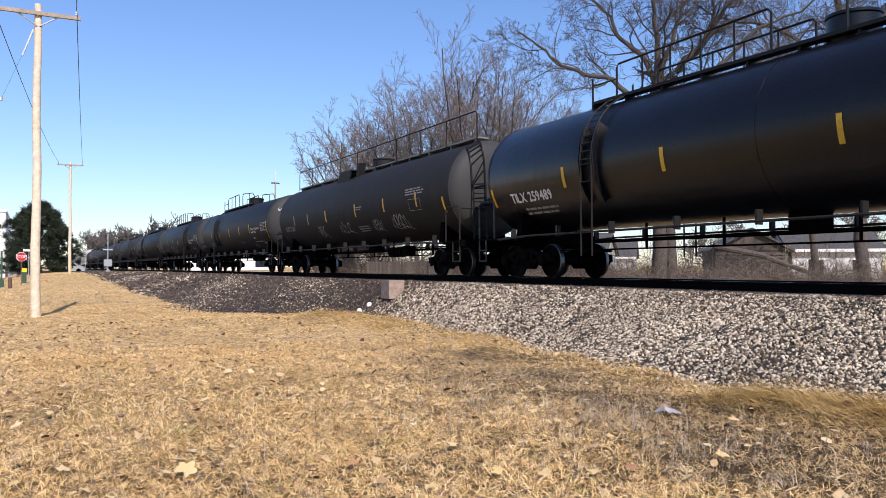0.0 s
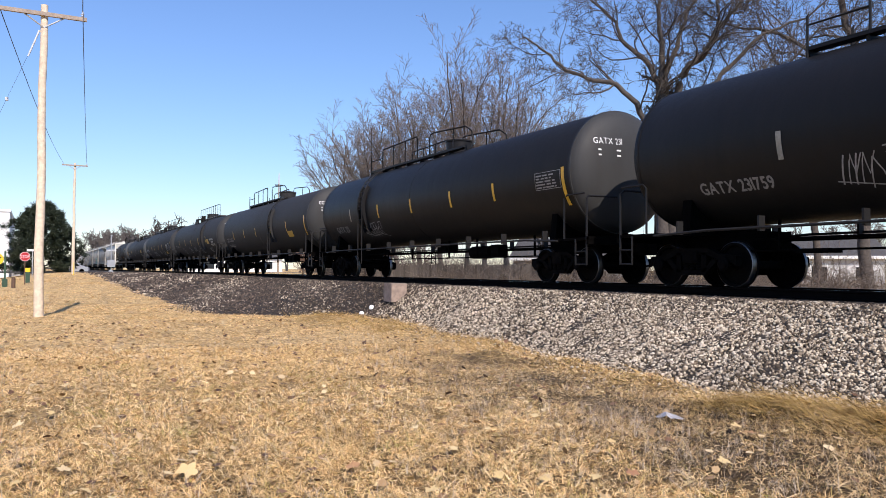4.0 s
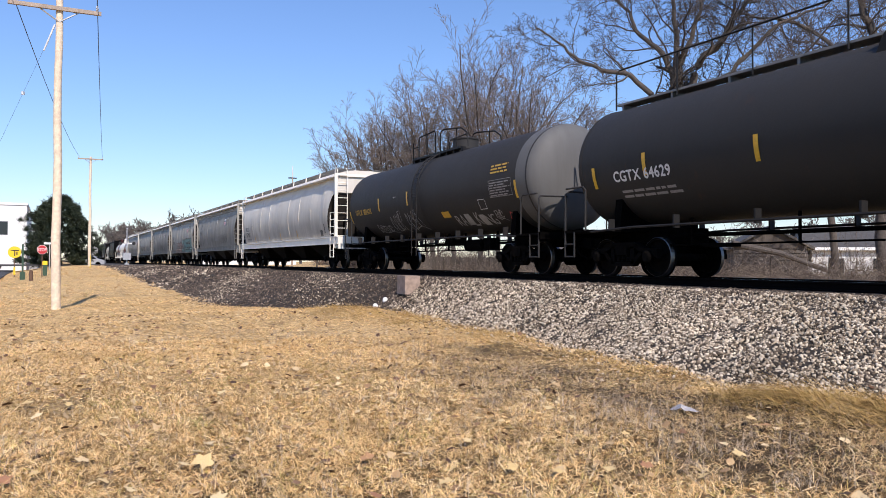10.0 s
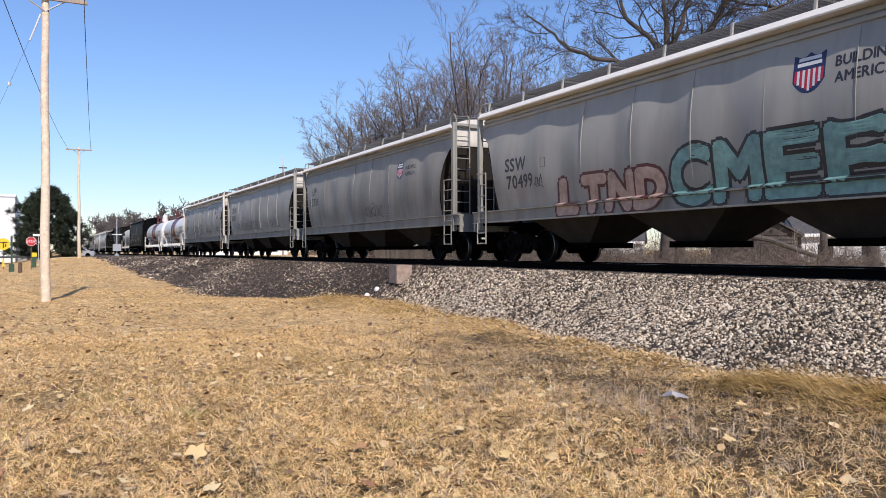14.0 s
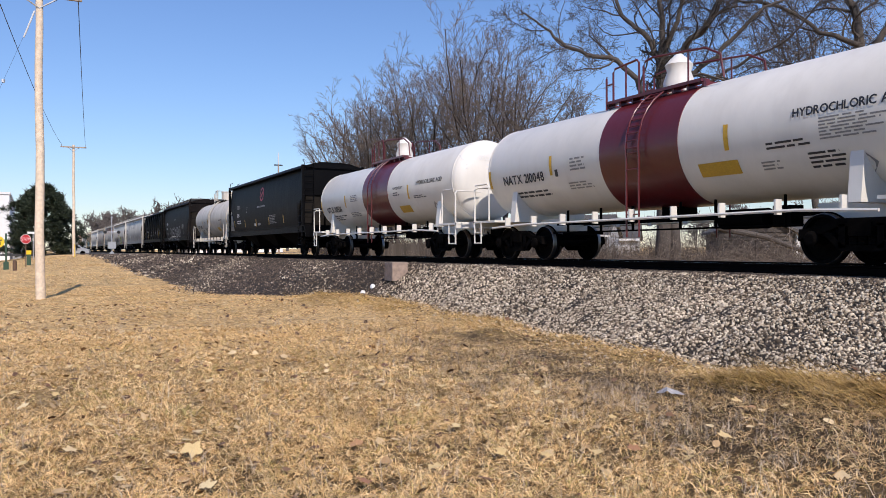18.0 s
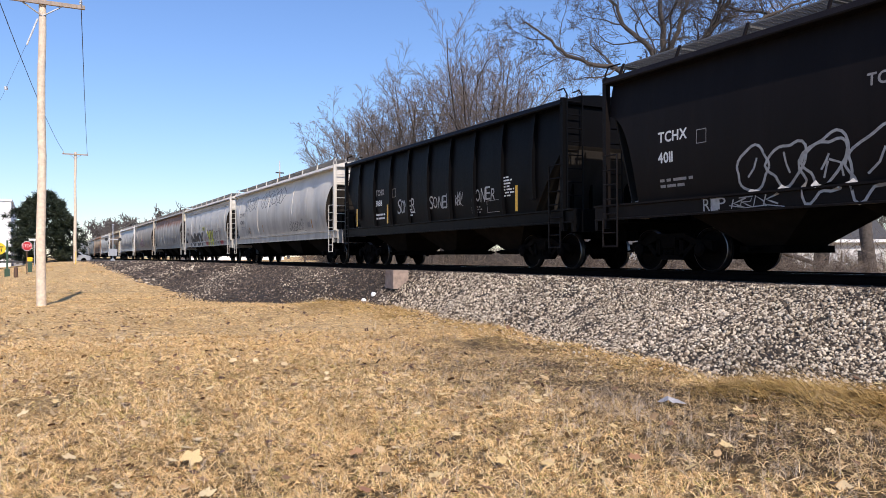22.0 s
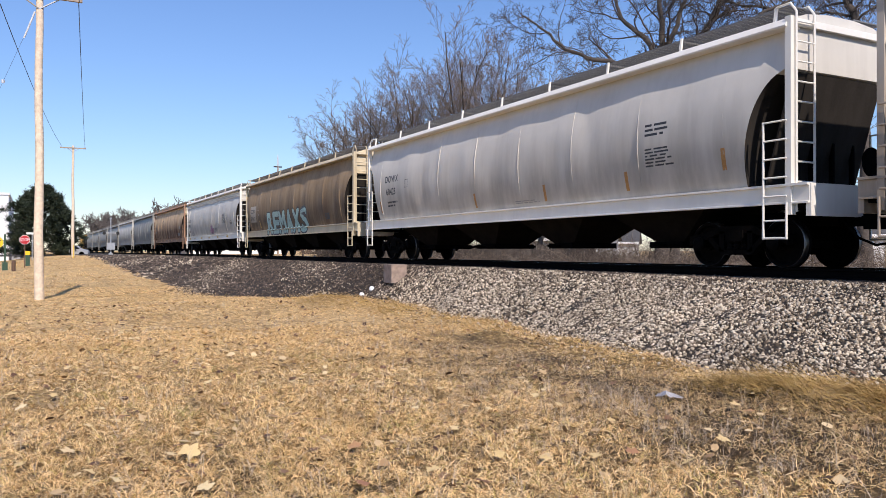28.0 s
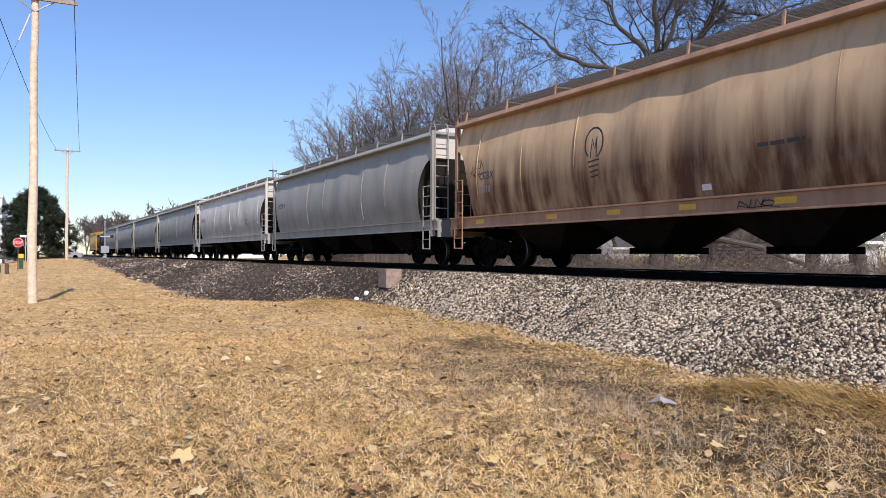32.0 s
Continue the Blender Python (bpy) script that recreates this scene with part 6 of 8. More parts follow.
    for sy in (-1, 1):
        s = Shape()
        n = 9
        for i in range(n):
            x = -h + 1.6 + (2 * h - 3.2) * i / (n - 1)
            s.box(x - 0.02, x + 0.02, sy * 1.36, sy * 1.52, rail_z - 0.06, rail_z + 0.22)
        s.pipe([(-half + 1.7, sy * 1.53, rail_z - 0.06), (-h + 2.4, sy * 1.53, rail_z), (h - 2.4, sy * 1.53, rail_z), (half - 1.7, sy * 1.53, rail_z - 0.06)], 0.03, 6)
        part("side_rail", s.mesh("side_rail", M["black_dusty"] if not sill else M[trim], True), root)
    # under gear
    s = Shape()
    for y in (-0.5, 0.25):
        s.pipe([(-half + 3.4, y, 0.95), (half - 3.4, y, 0.95)], 0.03, 6)
    s.pipe([(-half + 3.4, -0.75, 0.72), (half - 3.4, -0.75, 0.72)], 0.022, 6)
    for i in range(6):
        x = -half + 4.2 + (Lc - 8.4) * (i + 0.25 * math.sin(3 * i)) / 5
        s.box(x - 0.015, x + 0.015, -0.78, -0.72, 0.70, 1.3)
        s.box(x - 0.015, x + 0.015, -0.75, 0.3, 0.93, 0.96)
    s.box(-half + 4.6, -half + 5.3, -0.9, -0.5, 0.66, 0.74)
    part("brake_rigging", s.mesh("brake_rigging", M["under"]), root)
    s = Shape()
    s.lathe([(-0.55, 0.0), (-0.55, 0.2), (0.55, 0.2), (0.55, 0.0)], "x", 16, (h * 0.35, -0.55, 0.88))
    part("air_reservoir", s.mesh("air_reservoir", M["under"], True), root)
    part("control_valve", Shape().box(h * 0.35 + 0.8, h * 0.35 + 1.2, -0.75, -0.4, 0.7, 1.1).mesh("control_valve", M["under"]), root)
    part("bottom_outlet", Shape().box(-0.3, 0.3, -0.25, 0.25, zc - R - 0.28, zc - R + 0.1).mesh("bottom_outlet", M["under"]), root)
    # top fittings
    hz = zc + R
    s = Shape()
    hr = 0.46
    if band:
        s.lathe([(hz - 0.1, 0.34), (hz + 0.25, 0.36), (hz + 0.5, 0.27), (hz + 0.66, 0.32), (hz + 0.8, 0.2), (hz + 0.92, 0.06), (hz + 0.93, 0)], "z", 14, (top_x, 0, 0))
    else:
        s.lathe([(hz - 0.12, hr + 0.04), (hz + 0.02, hr + 0.04), (hz + 0.05, hr), (hz + 0.38 + tall, hr), (hz + 0.40 + tall, hr + 0.03), (hz + 0.45 + tall, hr + 0.03), (hz + 0.50 + tall, hr * 0.6), (hz + 0.50 + tall, 0)], "z", 28, (top_x, 0, 0))
    part("manway_housing", s.mesh("manway_housing", M[housing or trim], True, 40), root)
    s = Shape()
    if rail == "short":
        low, la, lb, ra, rb = rails
        for y in (-0.55, 0.55):
            s.box(low, rb - 0.6, y - 0.13, y + 0.13, hz - 0.02, hz + 0.05)
        for i in range(8):
            x = low + (rb - 0.6 - low) * i / 7
            s.box(x - 0.03, x + 0.03, -0.62, 0.62, hz - 0.12, hz - 0.01)
        part("top_platform", s.mesh("top_platform", M["black"] if trim != "white" else M["maroon" if band else "white_dirty"]), root)
        coat_rail = M["maroon" if band else (trim if trim == "white_dirty" else "black")]
        for y in (-0.66, 0.66):
            s = Shape()
            s.pipe([(low, y, hz - 0.15), (low, y, hz + 0.62), (low + 0.02, y, hz + 0.66)], 0.026, 6)
            s.pipe([(low, y, hz + 0.45), (la, y, hz + 0.45)], 0.02, 6)
            s.pipe([(la, y, hz), (la, y, hz + 0.72), (la + 0.07, y, hz + 0.80), (lb - 0.07, y, hz + 0.86), (lb, y, hz + 0.78), (lb, y, hz)], 0.026, 6)
            m = max(1, int((lb - la) / 1.1))
            for q in range(1, m + 1):
                x = la + (lb - la) * q / (m + 1)
                s.pipe([(x, y, hz), (x, y, hz + 0.82)], 0.022, 6)
            part("top_railing", s.mesh("top_railing", coat_rail, True), root)
            s = Shape()
            s.pipe([(ra, y, hz), (ra, y, hz + 0.66), (ra + 0.06, y, hz + 0.76), (ra + 0.3, y, hz + 0.80), (rb - 0.5, y, hz + 0.66), (rb - 0.1, y, hz + 0.45), (rb, y, hz - 0.05)], 0.026, 6)
            s.pipe([((ra + rb) / 2 + 0.2, y, hz), ((ra + rb) / 2 + 0.2, y, hz + 0.72)], 0.02, 6)
            part("top_railing", s.mesh("top_railing", coat_rail, True), root)
    else:
        xa, xb = (-h + 0.7, h - 0.35) if rail == "long" else (-1.9, 5.8)
        s.box(xa, xb, -0.52, -0.1, hz + 0.04, hz + 0.09)
        for i in range(12):
            x = xa + 0.2 + (xb - xa - 0.4) * i / 11
            s.box(x - 0.03, x + 0.03, -0.5, -0.06, hz - 0.1, hz + 0.05)
        part("running_board", s.mesh("running_board", M["grating"]), root)
        s = Shape()
        y = -0.54
        s.pipe([(xa, y, hz - 0.06), (xa, y, hz + 0.82), (xa + 0.1, y, hz + 0.92), (xb - 0.1, y, hz + 0.92), (xb, y, hz + 0.82), (xb, y, hz - 0.06)], 0.022, 6)
        for i in range(1, 9):
            x = xa + (xb - xa) * i / 9
            s.pipe([(x, y, hz - 0.06), (x, y, hz + 0.92)], 0.018, 6)
        part("top_railing", s.mesh("top_railing", M["black"], True), root)
        s = Shape()
        s.slab([(-2.2, hz - 0.45), (-2.05, hz - 0.10), (-1.8, hz + 0.12), (-0.5, hz + 0.12), (-0.75, hz - 0.35)], "y", -0.98, -0.93)
        s.box(-2.0, -0.5, -0.95, -0.5, hz + 0.08, hz + 0.12)
        s.slab([(-0.45, hz - 0.35), (-0.2, hz + 0.35), (0.05, hz + 0.35), (-0.2, hz - 0.35)], "y", -0.8, -0.5)
        part("side_step", s.mesh("side_step", M["black_dusty"]), root)
    if end_ladder:
        s = Shape()
        pts = [(h - dome * (1 - math.sin(a)) + 0.10, R * math.cos(a)) for a in [0.1 + i * (1.35 / 6) for i in range(7)]]
        for y in (-0.5, -0.95):
            line = []
            for x, r in pts:
                zz = max(0, r * r - y * y)
                line.append((x, y, zc + math.sqrt(zz) * 1.01 + 0.05))
            s.pipe(line, 0.025, 6)
        for i in range(9):
            f = i / 8 * 5.8
            k = min(5, int(f))
            x = pts[k][0] + (pts[k + 1][0] - pts[k][0]) * (f - k)
            r = pts[k][1] + (pts[k + 1][1] - pts[k][1]) * (f - k)
            a = (x, -0.5, zc + math.sqrt(max(0, r * r - 0.25)) + 0.05)
            b = (x, -0.95, zc + math.sqrt(max(0, r * r - 0.9)) + 0.05)
            s.pipe([a, b], 0.018, 5)
        s.pipe([(pts[-1][0], -0.5, zc + 0.1), (h + 0.15, -0.5, 1.1)], 0.025, 6)
        s.pipe([(pts[-1][0], -0.95, zc + 0.1), (h + 0.15, -0.95, 1.1)], 0.025, 6)
        for i in range(6):
            z = 1.3 + i * 0.26
            s.pipe([(h + 0.12, -0.5, z), (h + 0.12, -0.95, z)], 0.018, 5)
        part("end_ladder", s.mesh("end_ladder", M["black"], True), root)
    if side_ladder:
        for sy in (-1, 1):
            s = Shape()
            arc = [(math.cos(a), math.sin(a)) for a in [math.radians(d) for d in (0, 12, 24, 36, 48, 60, 72)]]
            line = [(sy * (R + 0.12) * c, zc + (R + 0.12) * q) for c, q in arc]
            line = [(sy * (R + 0.10), 0.55), (sy * (R + 0.10), zc - 0.2)] + line
            for x in (ladder_x - 0.2, ladder_x + 0.2):
                s.pipe([(x, y, z) for y, z in line], 0.022, 6)
            tot = 14
            for i in range(tot):
                f = (i + 0.5) / tot * (len(line) - 1) * 0.98
                k = int(f)
                q = f - k
                y = line[k][0] + (line[k + 1][0] - line[k][0]) * q
                z = line[k][1] + (line[k + 1][1] - line[k][1]) * q
                s.pipe([(ladder_x - 0.2, y, z), (ladder_x + 0.2, y, z)], 0.016, 5)
            part("side_ladder", s.mesh("side_ladder", M[band or ("black_dusty" if trim != "white_dirty" else trim)], True), root)
    if guard and side_ladder:
        for d in (-0.27, 0.27):
            s = Shape()
            arc = [math.radians(a) for a in (-38, -25, -12, 0, 12, 22, 30)]
            outer = [(-(R + 0.13) * math.cos(a), zc + (R + 0.13) * math.sin(a)) for a in arc]
            inner = [(-(R - 0.02) * math.cos(a), zc + (R - 0.02) * math.sin(a)) for a in arc]
            s.slab(outer + inner[::-1], "x", ladder_x + d - 0.012, ladder_x + d + 0.012)
            part("ladder_guard", s.mesh("ladder_guard", M[coat]), root)
    if number:
        vs, fs, w = lettering(number, 0.16, squeeze=0.8)
        ya = -0.35 if end_ladder else -1.05
        rows = [(ya + u, zc + 0.62 + v) for u, v in vs]
        for q in range(2):
            n = len(rows)
            rows += [(ya + 0.1, zc + 0.45 - 0.13 * q), (ya + 0.1 + w * 0.8, zc + 0.45 - 0.13 * q), (ya + 0.1 + w * 0.8, zc + 0.49 - 0.13 * q), (ya + 0.1, zc + 0.49 - 0.13 * q)]
            fs = list(fs) + [(n, n + 1, n + 2, n + 3)]
        me = bpy.data.meshes.new("head_lettering")
        me.from_pydata([(h - dome * (1 - math.sqrt(max(0.0, 1 - (math.hypot(y, z - zc) / R) ** 3.22))) + 0.012, y, z) for y, z in rows], [], fs)
        me.materials.append(M["ink_white"])
        part("head_lettering", me, root)
    running_gear(root, half, half - 2.3)
    wide = (lambda z, R=R, zc=zc: math.sqrt(max(0.01, R * R - (z - zc) ** 2)) + 0.009)
    Decal.dent, Decal.extra = staticmethod(lambda x, z: 0.0), 0.0
    return root, wide, h


def hopper_profile(bulge, base, eave):
    pts = []
    n = 34
    top = eave - 0.12
    mid = 2.62
    for i in range(n + 1):
        z = 1.46 + (top - 1.46) * i / n
        k = (top - mid) if z > mid else (mid - 1.46) * 1.25
        pts.append((base - 0.13 + (bulge + 0.13) * (1 - ((z - mid) / k) ** 2), z))
    return pts


def hopper_car(Lc, coat, end_coat=None, bays=4, bulge=0.20, base=1.40, eave=4.40, ribs=8, ribbed=False, label="", trim=None, roof_coat=None, board=True, open_top=False, cut=3.5, slope=0.0, sunlit_eave_coat=None, shaded_sill_coat=None, walk_coat="grating", steps=0, chute_coat="chute"):
    half = Lc / 2
    h = half - 0.85
    end_coat, trim = end_coat or coat, trim or coat
    root = thing("hopper_car", (0, TRACK_Y, 0), label, "hopper car", "cars of the freight train")
    prof = hopper_profile(bulge, base, eave)
    smooth_side = coat in ("hopper_black", "hopper_brown")
    def reach(z):
        """How far the side runs from the middle: the ends are cut away below."""
        if z >= cut:
            return h - 0.02
        if slope:
            return h - (cut - z) * slope - 0.02
        return h - 0.9 * math.sqrt(max(0.0, 1 - (max(0.0, z - 1.46) / (cut - 1.46)) ** 2)) - 0.02

    s = Shape()
    cols = 96
    dent_rng = random.Random(int(Lc * 1000))
    panel = (2 * h - 2.7) / max(1, ribs - 1)
    pillow = [dent_rng.uniform(0.3, 1.0) * (0.045 if not ribbed else 0.008) for _ in range(60)]
    knocks = [(dent_rng.uniform(-h + 1, h - 1), dent_rng.uniform(2.0, 3.7), dent_rng.uniform(0.25, 0.6), dent_rng.uniform(0.4, 0.9), dent_rng.uniform(0.015, 0.04)) for _ in range(14)]

    def dent(x, z):
        """Thin sheet sucked in between its seams, with knocks."""
        if smooth_side or z > eave - 0.2 or z < 1.5:
            return 0.0
        u = (x + h - 1.35) / panel
        d = pillow[int(u + 20) % 60] * math.sin(math.pi * (u - math.floor(u))) ** 2
        for cx, cz, rx, rz, dep in knocks:
            q = ((x - cx) / rx) ** 2 + ((z - cz) / rz) ** 2
            if q < 6:
                d += dep * math.exp(-q)
        return d * min(1.0, (eave - 0.2 - z) * 4, (z - 1.5) * 4)
    rows = [(-y, z) for y, z in prof]
    roof = [] if open_top else [(-1.32, eave + 0.02), (-0.95, eave + 0.14), (-0.4, eave + 0.2)]
    rows += roof + [(-y, z) for y, z in reversed(roof)] + [(y, z) for y, z in reversed(prof)]
    for y, z in rows:
        e = reach(z)
        inward = 1 if y < 0 else -1
        s.v += [(-e + 2 * e * c / cols, y + inward * dent(-e + 2 * e * c / cols, z) if abs(y) > 1.2 else y, z) for c in range(cols + 1)]
    w = cols + 1
    for r in range(len(rows) - 1):
        for c in range(cols):
            a = r * w + c
            s.f.append((a, a + 1, a + 1 + w, a + w))
    n = len(rows)
    for k in range(n // 2 - (0 if n % 2 else 1)):
        a, b, c, d = k * w, (k + 1) * w, (n - 2 - k) * w, (n - 1 - k) * w
        if b != c:
            s.f.append((a, b, c, d))
            s.f.append((a + cols, d + cols, c + cols, b + cols))
    s.f += [(c, (n - 1) * w + c, (n - 1) * w + c + 1, c + 1) for c in range(cols)]
    me = s.mesh("body", M[coat], True, 30)
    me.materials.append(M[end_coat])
    me.materials.append(M["end_shade"])
    # Below the cut, the ends take the colour with shade painted in.
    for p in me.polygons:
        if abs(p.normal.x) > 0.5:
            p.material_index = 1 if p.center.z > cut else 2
    part("body", me, root)
    # upright seams or posts on both sides
    width = (lambda z, prof=prof: float(np.interp(z, [p[1] for p in prof], [p[0] for p in prof])))
    for sy in (-1, 1):
        for i in range(ribs):
            x = -h + 1.35 + (2 * h - 2.7) * i / (ribs - 1)
            s = Shape()
            t, d = (0.07, 0.10) if ribbed else (0.006, 0.003)
            pts = [(width(1.5 + q * (eave - 0.15 - 1.5) / 8), 1.5 + q * (eave - 0.15 - 1.5) / 8) for q in range(9)]
            pts = [p for p in pts if abs(x) < reach(p[1]) - 0.05]
            if len(pts) < 2:
                continue
            s.slab([(sy * (y + d), z) for y, z in pts] + [(sy * (y - 0.02), z) for y, z in reversed(pts)], "x", x - t, x + t)
            part("side_post" if ribbed else "weld_seam", s.mesh("side_post", M[coat]), root)
        # eave and sill
        s = Shape()
        s.slab([(sy * (base - 0.24), eave - 0.17), (sy * (base + 0.14), eave - 0.16), (sy * (base + 0.15), eave - 0.13), (sy * (base + 0.06), eave), (sy * (base - 0.20), eave + 0.02)], "x", -h, h)
        # A white coat here paints in the sunlight on a grey eave.
        part("eave", s.mesh("eave", M[sunlit_eave_coat or trim]), root)
        for q in range(steps):
            z = eave - 0.26 - 0.12 * q
            y = width(z)
            s = Shape()
            s.slab([(sy * (y - 0.03), z - 0.04), (sy * (y + 0.035), z - 0.03), (sy * (y + 0.045), z + 0.03), (sy * (y - 0.03), z + 0.05)], "x", -h + 0.05, h - 0.05)
            part("roof_ridge", s.mesh("roof_ridge", M[trim]), root)
        s = Shape()
        s.slab([(sy * (base - 0.05), 1.14), (sy * (base + 0.10), 1.14), (sy * (base + 0.10), 1.17), (sy * (base + 0.06), 1.18), (sy * (base + 0.06), 1.44), (sy * (base + 0.12), 1.45), (sy * (base + 0.12), 1.49), (sy * (base - 0.05), 1.49)], "x", -half + 0.45, half - 0.45)
        # Where a sill coat is given, it puts the sill's shade into paint.
        part("side_sill", s.mesh("side_sill", M[shaded_sill_coat or trim]), root)
    # ends
    for sx in (-1, 1):
        xp = sx * (h + 0.02)
        for sy in (-1, 1):
            s = Shape()
            s.box(*sorted((xp - sx * 0.06, xp + sx * 0.06)), *sorted((sy * (base - 0.02), sy * (base + 0.11))), 0.95, eave + 0.02)
            part("corner_post", s.mesh("corner_post", M[trim]), root)
        s = Shape()
        s.box(*sorted((xp - sx * 0.05, xp + sx * 0.05)), -base + 0.03, base - 0.03, eave - 0.12, eave + 0.0)
        part("end_beam", s.mesh("end_beam", M[trim]), root)
        s = Shape()
        xo = xp + sx * 0.09
        rung_ladder(s, (xo, -base, 1.0), (xo, -base, eave + 0.1), (xo, -base + 0.48, 1.0), (xo, -base + 0.48, eave + 0.1), 10, 0.017)
        for y in (-base, -base + 0.48):
            s.pipe([(xo, y, eave + 0.1), (xo - sx * 0.12, y, eave + 0.27), (xo - sx * 0.45, y + 0.06, eave + 0.28)], 0.02, 6)
        part("end_ladder", s.mesh("end_ladder", M[trim], True), root)
        for sy in (-1, 1):
            s = Shape()
            yo = sy * (base + 0.15)
            xi = xp - sx * 0.48
            s.pipe([(xi, yo, 1.18), (xi, yo, 2.62)], 0.022, 6)
            for q in range(5):
                z = 1.28 + q * 0.33
                s.pipe([(xi, yo, z), (xp, yo, z)], 0.018, 5)
            s.pipe([(xi, yo, 0.52), (xi, yo, 1.16)], 0.022, 6)
            s.pipe([(xp, yo, 0.52), (xp, yo, 1.16)], 0.022, 6)
            s.pipe([(xi, yo, 0.54), (xp, yo, 0.54)], 0.022, 6)
            s.pipe([(xi, yo, 0.85), (xp, yo, 0.85)], 0.018, 6)
            part("side_ladder", s.mesh("side_ladder", M[trim], True), root)
        s = Shape()
        s.box(*sorted((sx * (half - 0.56), sx * (half - 1.5))), -base, base, 1.08, 1.15)
        s.box(*sorted((sx * (half - 0.7), sx * (half - 4.0))), -0.35, 0.35, 0.78, 1.06)
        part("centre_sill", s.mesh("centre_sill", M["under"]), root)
        s = Shape()
        s.box(*sorted((sx * (half - 0.42), sx * (half - 0.52))), -base - 0.05, base + 0.05, 0.92, 1.48)
        part("end_sill", s.mesh("end_sill", M[trim if not open_top else "under"]), root)
        xs = sx * (h - 0.42)
        for y in (-0.9, -0.3, 0.3, 0.9):
            part("end_brace", kept("end_brace", lambda: Shape().box(-0.04, 0.04, -0.03, 0.03, 1.1, 2.5).mesh("end_brace", M["under"])), root, "", pose(xs, y, 0))
        # Extra plate closing the view between cars, its shade painted in.
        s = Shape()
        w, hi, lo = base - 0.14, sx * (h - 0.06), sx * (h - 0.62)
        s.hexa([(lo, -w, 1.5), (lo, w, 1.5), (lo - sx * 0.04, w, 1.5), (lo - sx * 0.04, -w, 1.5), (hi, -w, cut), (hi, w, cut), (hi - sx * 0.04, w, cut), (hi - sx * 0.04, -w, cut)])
        part("slope_sheet", s.mesh("slope_sheet", M["end_shade"]), root, "sloping end sheet with recess shade in its colour")
        s = Shape()
        s.lathe([(-0.35, 0), (-0.35, 0.22), (0.35, 0.22), (0.35, 0)], "y", 14, (sx * (h - 1.0), -0.4, 1.45))
        part("air_reservoir", s.mesh("air_reservoir", M["under"], True), root)
        if sx > 0:
            s = Shape()
            s.lathe([(xp + 0.16, 0.0), (xp + 0.16, 0.04), (xp + 0.18, 0.28), (xp + 0.2, 0.28), (xp + 0.2, 0.0)], "x", 20, (0, 0.55, 1.95))
            part("brake_wheel", s.mesh("brake_wheel", M["under"], True), root)
        if sx < 0:
            s = Shape()
            s.box(xp + 0.55, xp + 0.80, -base + 0.2, -base + 0.5, 1.15, 1.55)
            s.lathe([(-0.16, 0), (-0.16, 0.12), (0.16, 0.12), (0.16, 0)], "x", 12, (xp + 1.05, -base + 0.35, 1.35))
            part("brake_valve", s.mesh("brake_valve", M["brake_part"]), root)
    # discharge chutes
    span = (2 * h - 3.5) / bays
    for i in range(bays):
        cx = -h + 1.75 + span * (i + 0.5)
        s = Shape()
        a, b, y0, y1 = span * 0.5, 0.42, base - 0.04, 0.62
        s.hexa([(cx - b, -y1, 0.52), (cx + b, -y1, 0.52), (cx + b, y1, 0.52), (cx - b, y1, 0.52),
                (cx - a, -y0, 1.47), (cx + a, -y0, 1.47), (cx + a, y0, 1.47), (cx - a, y0, 1.47)])
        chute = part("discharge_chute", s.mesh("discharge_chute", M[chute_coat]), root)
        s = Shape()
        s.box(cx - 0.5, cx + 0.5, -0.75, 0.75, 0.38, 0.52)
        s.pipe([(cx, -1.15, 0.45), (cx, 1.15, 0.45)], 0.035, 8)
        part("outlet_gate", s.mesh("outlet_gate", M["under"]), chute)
    # roof
    if not open_top:
        s = Shape()
        s.box(-h + 0.8, h - 0.8, -0.3, 0.3, eave + 0.16, eave + 0.30)
        for i in range(8):
            x = -h + 1.2 + (2 * h - 2.4) * i / 7
            s.box(x - 0.04, x + 0.04, -0.36, 0.36, eave + 0.2, eave + 0.34)
        part("roof_hatch", s.mesh("roof_hatch", M[roof_coat or trim]), root)
    if board and not open_top:
        zb = eave + 0.24
        for sy in (-1, 1):
            s = Shape()
            for q in range(12):
                y = sy * (0.50 + q * 0.073)
                s.box(-h + 0.1, h - 0.1, y - 0.012, y + 0.012, zb, zb + 0.03)
            m = int((2 * h - 0.2) / 0.16)
            for q in range(m + 1):
                x = -h + 0.1 + (2 * h - 0.2) * q / m
                s.box(x - 0.012, x + 0.012, min(sy * 0.49, sy * 1.31), max(sy * 0.49, sy * 1.31), zb + 0.004, zb + 0.026)
            for q in range(9):
                x = -h + 0.35 + (2 * h - 0.7) * q / 8
                s.box(x - 0.02, x + 0.02, min(sy * 0.45, sy * 1.3), max(sy * 0.45, sy * 1.3), zb - 0.04, zb)
            part("running_board", s.mesh("running_board", M[walk_coat]), root, "expanded-metal roof walkway")
            for q in range(9):
                x = -h + 0.35 + (2 * h - 0.7) * q / 8
                s = Shape()
                s.hexa([(x - 0.025, sy * (base + 0.0), eave - 0.02), (x + 0.025, sy * (base + 0.0), eave - 0.02), (x + 0.025, sy * (base - 0.05), eave - 0.02), (x - 0.025, sy * (base - 0.05), eave - 0.02),
                        (x - 0.025, sy * 1.35, zb + 0.05), (x + 0.025, sy * 1.35, zb + 0.05), (x + 0.025, sy * 1.31, zb + 0.05), (x - 0.025, sy * 1.31, zb + 0.05)])
                part("walkway_bracket", s.mesh("walkway_bracket", M[trim]), root)
    running_gear(root, half, half - 2.35)
    nodes = {}

